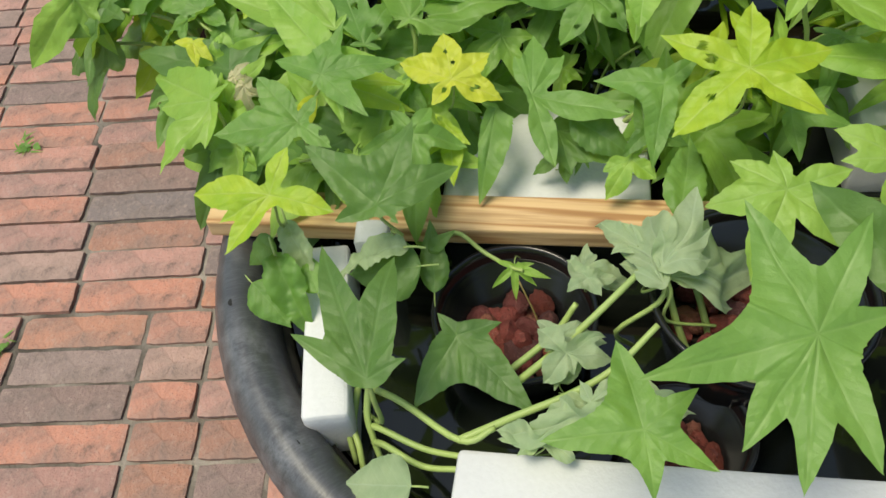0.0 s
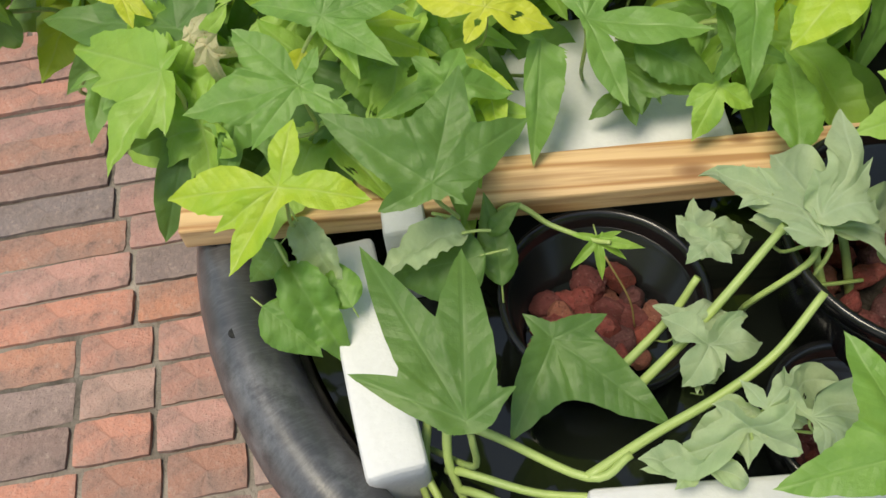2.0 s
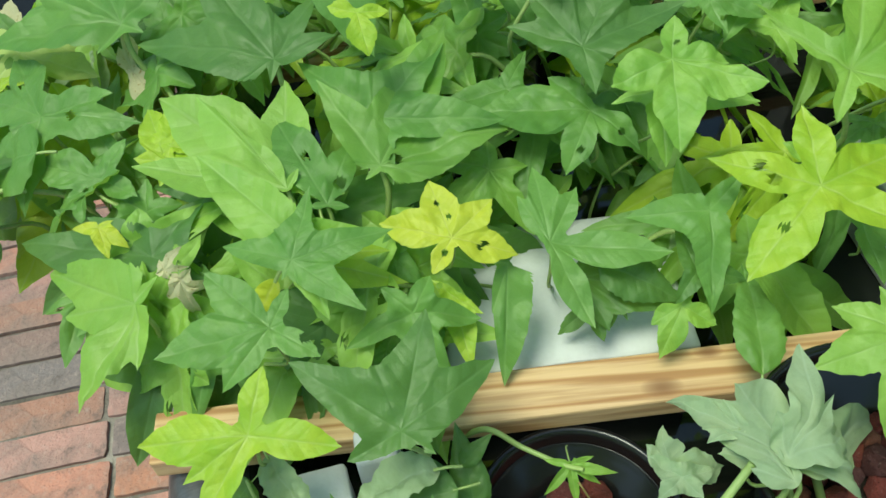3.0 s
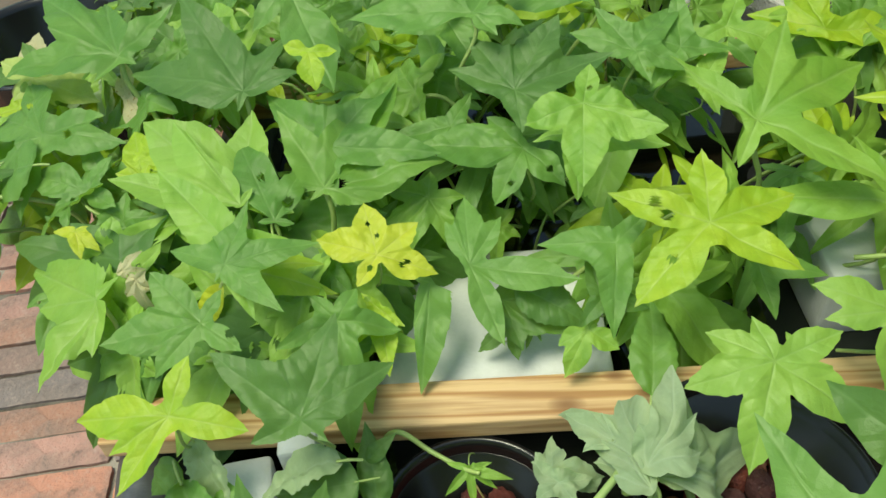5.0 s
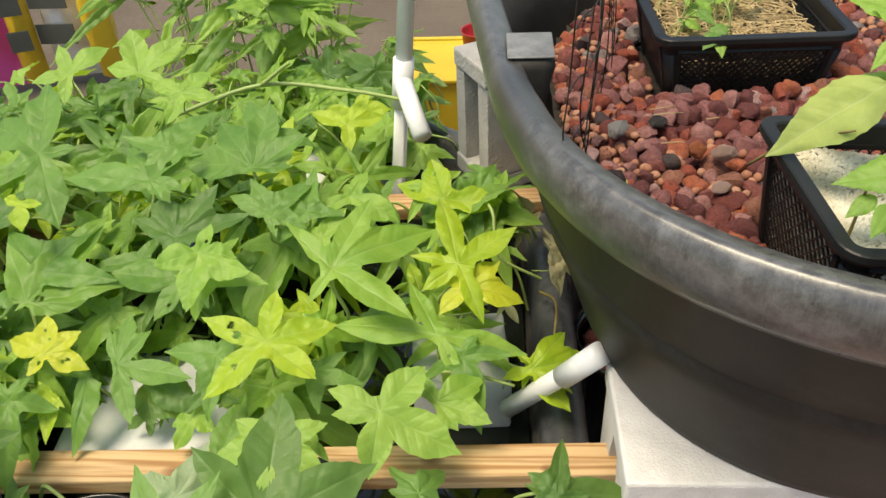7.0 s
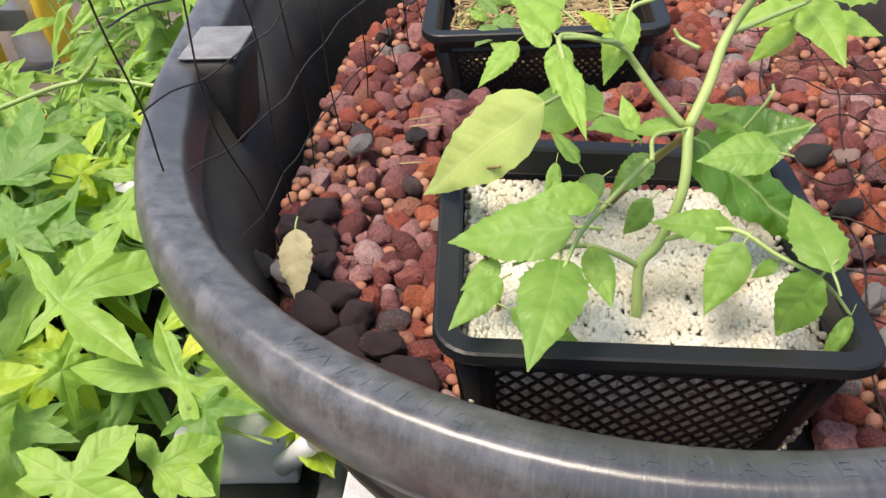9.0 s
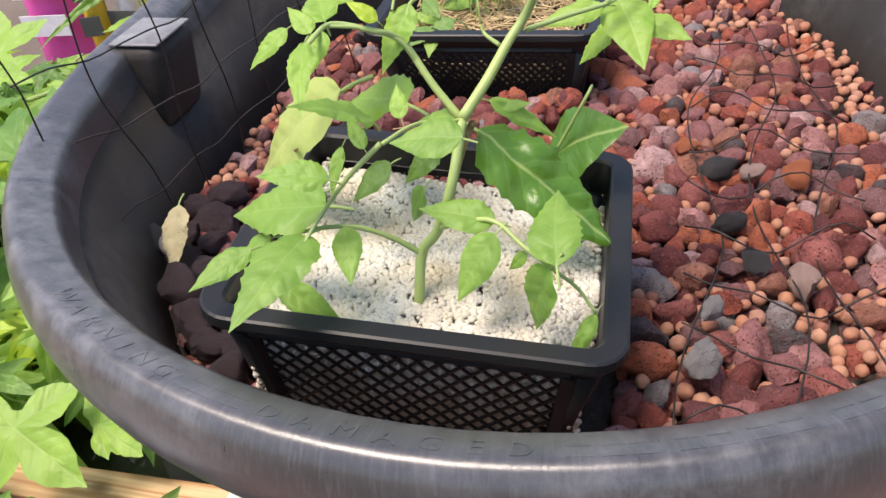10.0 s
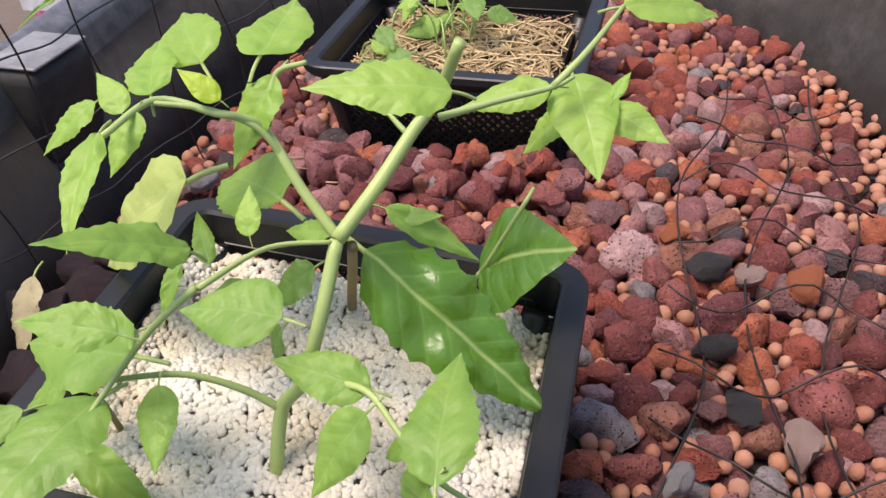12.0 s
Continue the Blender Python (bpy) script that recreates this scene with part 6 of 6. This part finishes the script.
vine(seedling, [(0.833, 0.509, 1.003), (0.842, 0.524, 1.015), (0.849, 0.540, 1.026), (0.856, 0.547, 1.036), (0.866, 0.541, 1.058)], .0026, .0019, name="stem")
vine(seedling, [(0.832, 0.512, 1.001), (0.819, 0.517, 1.015), (0.807, 0.523, 1.030), (0.802, 0.519, 1.037), (0.796, 0.514, 1.041), (0.778, 0.511, 1.045), (0.778, 0.485, 1.047)], .0019, .0010, name="stem")
vine(seedling, [(0.813, 0.521, 1.022), (0.805, 0.520, 1.034), (0.792, 0.514, 1.042), (0.776, 0.509, 1.045)], .0012, .0008, name="stem")
vine(seedling, [(0.807, 0.524, 1.032), (0.807, 0.534, 1.045), (0.818, 0.535, 1.050)], .0012, .0008, name="stem")
vine(seedling, [(0.842, 0.553, 1.018), (0.834, 0.560, 1.020), (0.831, 0.562, 1.024)], .0011, .0007, name="stem")
vine(seedling, [(0.855, 0.550, 1.027), (0.873, 0.560, 1.030), (0.889, 0.569, 1.032), (0.895, 0.574, 1.034)], .0014, .0008, name="stem")
vine(seedling, [(0.889, 0.569, 1.032), (0.898, 0.582, 1.040), (0.906, 0.607, 1.046)], .0014, .0008, name="stem")
vine(seedling, [(0.815, 0.485, 0.945), (0.803, 0.482, 0.955), (0.789, 0.475, 0.965), (0.775, 0.465, 0.970), (0.759, 0.458, 0.968)], .0015, .0008, name="stem")
vine(seedling, [(0.811, 0.465, 1.015), (0.798, 0.458, 1.003), (0.786, 0.454, 0.988), (0.779, 0.443, 0.978)], .0012, .0008, name="stem")
vine(seedling, [(0.823, 0.488, 0.958), (0.843, 0.480, 0.970), (0.854, 0.476, 0.972), (0.866, 0.467, 0.968), (0.880, 0.457, 0.965), (0.890, 0.458, 0.955), (0.898, 0.455, 0.945)], .0013, .0007, name="stem")
vine(seedling, [(0.862, 0.572, 0.945), (0.880, 0.564, 0.985), (0.883, 0.571, 0.990)], .0010, .0007, name="stem")
vine(seedling, [(0.812, 0.465, 1.015), (0.817, 0.494, 1.008), (0.833, 0.508, 1.003)], .0010, .0007, name="stem")
vine(seedling, [(0.805, 0.566, 0.918), (0.813, 0.552, 0.940), (0.826, 0.531, 0.975), (0.837, 0.511, 1.000)], .0022, .0017, BROWN_STALK, name="brown_stem")
vine(seedling, [(0.752, 0.476, 0.918), (0.751, 0.471, 0.950), (0.747, 0.462, 0.970)], .0012, .0008, BROWN_STALK, name="brown_stem")
vine(seedling, [(0.713, 0.570, 0.920), (0.730, 0.538, 0.960), (0.752, 0.506, 0.985)], .0011, .0007, BROWN_STALK, name="brown_stem")
dead = thing("fallen_leaf", (0.63, 0.54, 0.87), "dry curled tan leaf lying on the gravel", "leaf")
leaf(dead, (0.629, 0.567, 0.902), (0.633, 0.530, 0.880), "oval", "cream", 20, 1.1)

# seedlings in the far basket
sprouts = thing("seedling", (0.72, 0.83, 0.903), "clump of small green seedlings in the straw", "plant")
rnd = random.Random(51)
for i in range(26):
    x, y = 0.700 + 0.075 * rnd.random(), 0.80 + 0.10 * rnd.random()
    a, h = rnd.uniform(0, 6.28), rnd.uniform(0.012, 0.04)
    tip = (x + 0.015 * math.cos(a), y + 0.015 * math.sin(a), 0.903 + h)
    vine(sprouts, [(x, y, 0.893), (x + 0.004 * math.cos(a), y + 0.004 * math.sin(a), 0.903 + 0.6 * h), tip], 0.0009, 0.0006, name="stem")
    l = rnd.uniform(0.012, 0.026)
    leaf(sprouts, tip, (tip[0] + l * math.cos(a), tip[1] + l * math.sin(a), tip[2] - 0.2 * l), "oval", rnd.choice(("mid", "light")), 0, rnd.uniform(0.8, 1.6), i)


wisp = thing("straw_wisp", (0.673, 0.740, 0.876), "few dry straw strands lying on the gravel", "straw")
for a, b in (((0.673, 0.736, 0.876), (0.700, 0.742, 0.876)), ((0.721, 0.717, 0.876), (0.731, 0.718, 0.876)), ((0.675, 0.726, 0.876), (0.703, 0.729, 0.876)), ((0.674, 0.676, 0.876), (0.694, 0.677, 0.876))):
    a, b = Vector(a), Vector(b)
    vine(wisp, [a, (a + b) / 2 + Vector((0.004, -0.005, 0.004)), b], 0.0006, 0.0004, STRAW, "strand")


# ---- wire netting ----
def netting():
    """An upright sheet of square netting standing in the gravel beside the tub wall."""
    net = thing("wire_netting", (0.606, 0.663, 0.86), "upright sheet of thin black wire netting standing in the gravel", "netting")

    def at(u, z):
        u += 0.12 * (1.0 - z)
        inward = max(0.0, -u - 0.02) * 5.0 * max(0.0, 0.95 - z)
        bow = inward + 0.006 * math.sin(9 * u + 14 * z) + 0.004 * math.sin(31 * u + 3 * z)
        return (0.606 + 0.2 * u + 0.98 * bow, 0.663 + 0.98 * u - 0.2 * bow, z + 0.004 * math.sin(21 * u + 5 * z))

    ups = [-0.135 + 0.0485 * k for k in range(9)]
    for k, u in enumerate(ups):
        bm = bmesh.new()
        add_tube(bm, arc([at(u + 0.004 * math.sin(3 * k + 40 * z), z) for z in [0.868 + 0.024 * i for i in range(10)]], 3), 0.0006, 5)
        part("wire", bm, WIRE, net)
    for z in (0.897, 0.946, 0.995, 1.043, 1.09):
        bm = bmesh.new()
        add_tube(bm, arc([at(ups[0] + 0.0243 * i, z + 0.002 * math.sin(2.2 * i)) for i in range(17)], 3), 0.0006, 5)
        part("wire", bm, WIRE, net)


netting()


def wire_mat():
    net = thing("wire_netting", (1.0, 0.7, 0.866), "loose sheet of thin rusty wire netting lying on the gravel", "netting")
    for x in (0.945, 0.985, 1.02):
        pts = [(x + 0.012 * math.sin(y * 23 + x * 40), y, 0.874 + 0.006 * math.sin(y * 31 + x * 17) + max(0, y - 0.7) * 0.02) for y in [0.455 + 0.0375 * k for k in range(13)]]
        bm = bmesh.new()
        add_tube(bm, arc(pts, 2), 0.0006, 5)
        part("wire", bm, WIRE, net)
    for k in range(9):
        y = 0.462 + 0.052 * k
        pts = [(0.935 + 0.0175 * j, y + 0.014 * math.sin(j * 0.9 + k) - 0.01 * j / 7, 0.876 + 0.006 * math.sin(j * 1.7 + k * 2.0) + max(0, y - 0.7) * 0.02) for j in range(7)]
        bm = bmesh.new()
        add_tube(bm, arc(pts, 2), 0.0006, 5)
        part("wire", bm, WIRE, net)


wire_mat()


# ---- things on the ground behind ----
def bucket(x, y, r, h, mat, label, name, category, foot=GZ):
    b = thing(name, (x, y, foot), label, category)
    bm = bmesh.new()
    z = foot + h
    swept(bm, stadium(x, y, y, r, 40), [(-0.25 * r, foot), (-0.02 * r, z - 0.03 * h), (0.03 * r, z - 0.02 * h), (0.04 * r, z), (-0.02 * r, z), (-0.06 * r, z - 0.04 * h), (-0.28 * r, foot + 0.02)])
    part("body", bm, mat, b)
    return b


bucket(-0.97, 1.66, 0.11, 0.22, GREYPOT, "dark grey-green plant pot on the brick paving", "flower_pot", "flower pot")
bucket(-0.65, 1.57, 0.17, 0.30, POT, "black plastic pot on the paving behind the tub", "flower_pot", "flower pot")
bucket(-0.33, 1.72, 0.07, 0.26, RED, "small red plastic pot", "flower_pot", "flower pot")
bucket(0.503, 1.945, 0.042, 0.10, RED, "red plastic cup standing on the yellow bin", "cup", "cup", GZ + 0.287)


def rock_pot(x, y, r, h, seed):
    """An added pot of lava rock on the ground, darkening the gap between the tubs."""
    pot = bucket(x, y, r, h, POT, "added black nursery pot of lava rock darkening the gap between tubs", "plant_pot", "pot")
    # the same dark fill under these rocks, for their shaded gaps
    bm = bmesh.new()
    bmesh.ops.create_cone(bm, cap_ends=True, segments=24, radius1=0.8 * r, radius2=0.9 * r, depth=0.04)
    bmesh.ops.translate(bm, verts=bm.verts, vec=(x, y, GZ + h - 0.045))
    part("soil", bm, GAP_FILL, pot)
    rnd = random.Random(seed)
    for k in range(40):
        a, q = 2.4 * k, 0.84 * r * math.sqrt((k + 0.5) / 40)
        set_piece(rnd.choice(POT_ROCKS), "lava_rock", pot, (x + q * math.cos(a), y + q * math.sin(a), GZ + h - 0.02), rnd.uniform(0.009, 0.014), rnd, 0.6)


rock_pot(0.712, 0.99, 0.082, 0.47, 71)
rock_pot(0.716, 0.81, 0.082, 0.47, 72)


def crate(x0, x1, y0, y1, h):
    c = thing("storage_bin", ((x0 + x1) / 2, (y0 + y1) / 2, GZ), "closed yellow plastic storage bin on the ground", "storage bin")
    bm = bmesh.new()
    t = 0.008
    add_box(bm, (x0, y0, GZ), (x1, y1, GZ + t), 0.002)
    add_box(bm, (x0, y0, GZ + t), (x0 + t, y1, GZ + h), 0.002)
    add_box(bm, (x1 - t, y0, GZ + t), (x1, y1, GZ + h), 0.002)
    add_box(bm, (x0 + t, y0, GZ + t), (x1 - t, y0 + t, GZ + h), 0.002)
    add_box(bm, (x0 + t, y1 - t, GZ + t), (x1 - t, y1, GZ + h), 0.002)
    part("body", bm, YELLOW, c, smooth=False)
    bm = bmesh.new()
    add_box(bm, (x0 + 0.002, y0 + 0.008, GZ + h + 0.001), (x1 - 0.002, y1 - 0.008, GZ + h + 0.007), 0.002)
    part("lid", bm, YELLOW, c, smooth=False)
    bm = bmesh.new()
    add_box(bm, (x0 - 0.008, y0 - 0.008, GZ + h), (x1 + 0.008, y0 + 0.006, GZ + h + 0.012), 0.003)
    part("lip", bm, YELLOW, c)
    bm = bmesh.new()
    add_box(bm, (x0 - 0.008, y1 - 0.006, GZ + h), (x1 + 0.008, y1 + 0.008, GZ + h + 0.012), 0.003)
    part("lip", bm, YELLOW, c)


crate(0.27, 0.61, 1.88, 2.12, 0.28)


def soil_bag(x, y, w, h, turn, main, band, label):
    bag = thing("soil_bag", (x, y, GZ), label, "bag")
    m = Matrix.Translation((x, y, GZ)) @ Matrix.Rotation(radians(turn), 4, "Z")
    bm = bmesh.new()
    bmesh.ops.create_grid(bm, x_segments=14, y_segments=18, size=0.5)
    front = list(bm.verts)
    for v in front:
        u, t = v.co.x, v.co.y + 0.5
        bulge = 0.07 * (1 - (2 * u) ** 2) * math.sin(math.pi * min(max(t, 0.02), 0.98)) ** 0.6
        v.co = Vector((u * w, -bulge + 0.006 * noise.noise(Vector((u * 9, t * 9, x))), t * h))
    dup = bmesh.ops.duplicate(bm, geom=list(bm.faces))
    for v in dup["geom"]:
        if isinstance(v, bmesh.types.BMVert):
            v.co.y = -v.co.y
    bmesh.ops.remove_doubles(bm, verts=bm.verts, dist=0.004)
    bmesh.ops.transform(bm, matrix=m, verts=bm.verts)
    body = part("body", bm, main, bag)
    if band is not None:
        for z in (0.30, 0.55):
            bm = bmesh.new()
            add_box(bm, (-0.40 * w, -0.083, z * h), (0.40 * w, -0.079, (z + 0.14) * h), 0.0, m)
            part("printed_band", bm, band, body, smooth=False)
    return bag


soil_bag(-1.075, 2.47, 0.20, 0.50, 8, PINK, WHITE, "pink and white plastic soil bag standing on the ground")
soil_bag(-0.945, 2.50, 0.08, 0.46, 20, YELLOW, GREYPOT, "yellow and black edge of a plastic soil bag")
soil_bag(-0.705, 2.53, 0.085, 0.42, -10, YELLOW, None, "yellow plastic soil bag")
soil_bag(-0.825, 2.56, 0.15, 0.46, 0, WHITE, GREYPOT, "white and black plastic bag on the ground")


def leafy_clump(x, y, height, count, seed, label, kinds=("oval", "strap")):
    p = thing("potted_plant", (x, y, GZ), label, "plant")
    rnd = random.Random(seed)
    bm = bmesh.new()
    swept(bm, stadium(x, y, y, 0.11, 32), [(-0.03, GZ), (0.0, GZ + 0.20), (0.006, GZ + 0.21), (0.0, GZ + 0.22), (-0.01, GZ + 0.20)])
    part("pot", bm, POT, p)
    for i in range(count):
        a, r = rnd.uniform(0, 6.28), rnd.uniform(0.0, 0.07)
        lean = rnd.uniform(0.02, 0.11)
        bx, by = x + r * math.cos(a), y + r * math.sin(a)
        h = height * rnd.uniform(0.35, 1.0)
        top = Vector((bx + lean * math.cos(a), by + lean * math.sin(a), GZ + 0.2 + h))
        vine(p, [(bx, by, GZ + 0.18), (bx + 0.35 * lean * math.cos(a), by + 0.35 * lean * math.sin(a), GZ + 0.2 + 0.6 * h), tuple(top)], 0.003, 0.0015, name="stem")
        for k in range(4):
            b = a + rnd.uniform(-1.6, 1.6)
            l = rnd.uniform(0.05, 0.115)
            kind = rnd.choice(kinds)
            l *= 1.7 if kind == "strap" else 1.0
            q = top + Vector((0, 0, -0.05 * k * rnd.random()))
            leaf(p, q, q + Vector((l * math.cos(b), l * math.sin(b), rnd.uniform(-0.5, 0.6) * l)), kind, rnd.choice(("dark", "mid", "soft", "light", "light")), rnd.uniform(-30, 30), rnd.uniform(0.6, 1.0), i + k)


leafy_clump(0.08, 1.62, 0.60, 18, 61, "leafy green plant with long blades in a black pot")
leafy_clump(0.19, 1.58, 0.56, 18, 62, "bushy green plant in a black pot behind the tub", ("oval", "oval", "five"))
leafy_clump(-0.08, 1.68, 0.56, 16, 63, "green broad-leaved plant in a black pot", ("oval", "strap", "five"))

# weeds between the bricks
for x, y in ((-0.72, 0.60), (-0.70, 0.68), (-0.69, 0.52), (-0.86, 1.12), (-0.64, 0.46)):
    tuft = thing("weed", (x, y, GZ), "small green weed tuft in a brick joint", "weed", "weeds")
    rnd = random.Random(int(x * 100))
    for i in range(12):
        a, l = rnd.uniform(0, 6.28), rnd.uniform(0.012, 0.03)
        q = Vector((x + rnd.uniform(-0.02, 0.02), y + rnd.uniform(-0.02, 0.02), GZ))
        leaf(tuft, q, q + Vector((l * math.cos(a), l * math.sin(a), 0.5 * l)), rnd.choice(("oval", "strap")), "mid", 0, 1.0, i)

# ---- brick paving ----
paving = thing("pavement", (-0.6, 0.9, GZ), "old red brick paving with sandy joints and worn faces", "pavement", kind="structure")


def brick_mesh(name, l, w, seed):
    """A worn brick with rounded, chipped edges."""
    rnd = random.Random(seed)
    shift = Vector((rnd.uniform(-9, 9), rnd.uniform(-9, 9), 0))
    bm = bmesh.new()
    nx, ny = (14 if l > 0.15 else 7), 5
    top = []
    for j in range(ny + 1):
        line = []
        for i in range(nx + 1):
            x, y = (i / nx - 0.5) * l, (j / ny - 0.5) * w
            out = i in (0, nx) or j in (0, ny)
            p = Vector((x * 60, y * 60, 0)) + shift
            z = -0.0012 - 0.003 * max(0, noise.noise(p * 0.8) - 0.15) if out else 0.0006 * noise.noise(p * 0.7)
            x += 0.0022 * noise.noise(p * 0.9 + Vector((4, 0, 0))) * out
            y += 0.0022 * noise.noise(p * 0.9 + Vector((0, 4, 0))) * out
            if i in (0, nx) and j in (0, ny):
                x, y, z = x * 0.99, y * 0.97, z - 0.001
            line.append(bm.verts.new((x, y, z)))
        top.append(line)
    for a, b in zip(top, top[1:]):
        for i in range(nx):
            bm.faces.new((a[i], a[i + 1], b[i + 1], b[i]))
    edge = top[0] + [r[-1] for r in top[1:-1]] + top[-1][::-1] + [r[0] for r in top[-2:0:-1]]
    low = [bm.verts.new((v.co.x, v.co.y, -0.03)) for v in edge]
    for i in range(len(edge)):
        k = (i + 1) % len(edge)
        bm.faces.new((edge[k], edge[i], low[i], low[k]))
    me = bpy.data.meshes.new(name)
    bm.to_mesh(me)
    bm.free()
    me.materials.append(BRICK)
    me.shade_smooth()
    me.set_sharp_from_angle(angle=radians(50))
    return me


WHOLE = [brick_mesh("brick", 0.2040, 0.0585, s) for s in range(5)]
HALF = [brick_mesh("brick", 0.0975, 0.0585, s) for s in range(5, 9)]
PAVE = Matrix.Translation((-0.387, 0.875, GZ)) @ Matrix.Rotation(radians(7.0), 4, "Z")


def lay_bricks():
    rnd = random.Random(9)
    near, far = [], []
    for row in range(-30, 19):
        # rows stacked joint over joint; nearer to the viewer a strip of half bricks runs between the whole ones
        joint = (-0.02 - 0.0125 * row if row > -2 else -0.105 - 0.006 * row) + rnd.uniform(-0.006, 0.006)
        pieces, u = [], joint
        while u > -1.9:
            u -= 0.2130
            pieces.append((u, False))
        u, halves = joint, 2 if row < -1 else 0
        while u < 2.6:
            pieces.append((u, halves > 0))
            u += 0.1065 if halves > 0 else 0.2130
            halves -= 1
        for u, short in pieces:
            split = not short and rnd.random() < 0.07
            for k in range(2 if split else 1):
                half = short or split
                p = PAVE @ Vector((u + (0.0975 if half else 0.2040) / 2 + 0.1065 * k, row * 0.0655, 0))
                (near if -1.05 < p.x < 0.05 and 0.25 < p.y < 1.75 else far).append((p, half))
    near.sort(key=lambda q: (q[0].x + 0.35) ** 2 + (q[0].y - 0.85) ** 2)
    far += near[300:]
    for p, short in near[:300]:
        ob = new("brick", rnd.choice(HALF if short else WHOLE))
        ob.parent = paving
        ob.location = p - ORIGIN["pavement"] + Vector((0, 0, rnd.uniform(-0.005, 0.003)))
        ob.rotation_euler = (rnd.uniform(-0.02, 0.02), rnd.uniform(-0.015, 0.015), radians(7.0) + rnd.uniform(-0.008, 0.008))
    verts, faces = [], []
    for p, short in far:
        me = (HALF if short else WHOLE)[rnd.randrange(4)]
        m = Matrix.Translation(p) @ Matrix.Rotation(radians(7.0), 4, "Z")
        base = len(verts)
        verts += [m @ v.co - ORIGIN["pavement"] for v in me.vertices]
        faces += [tuple(base + i for i in f.vertices) for f in me.polygons]
    me = bpy.data.meshes.new("further_bricks")
    me.from_pydata(verts, [], faces)
    me.materials.append(BRICK_FAR)
    ob = new("further_bricks", me)
    ob.parent = paving
    tagged(ob, "further red paving bricks", kind="stuff")


lay_bricks()
bm = bmesh.new()
add_box(bm, (-2.0, -2.0, -0.025), (2.6, 1.22, -0.007), 0.0, PAVE)
part("joint_sand", bm, MORTAR, paving, "sandy joint filling", False)
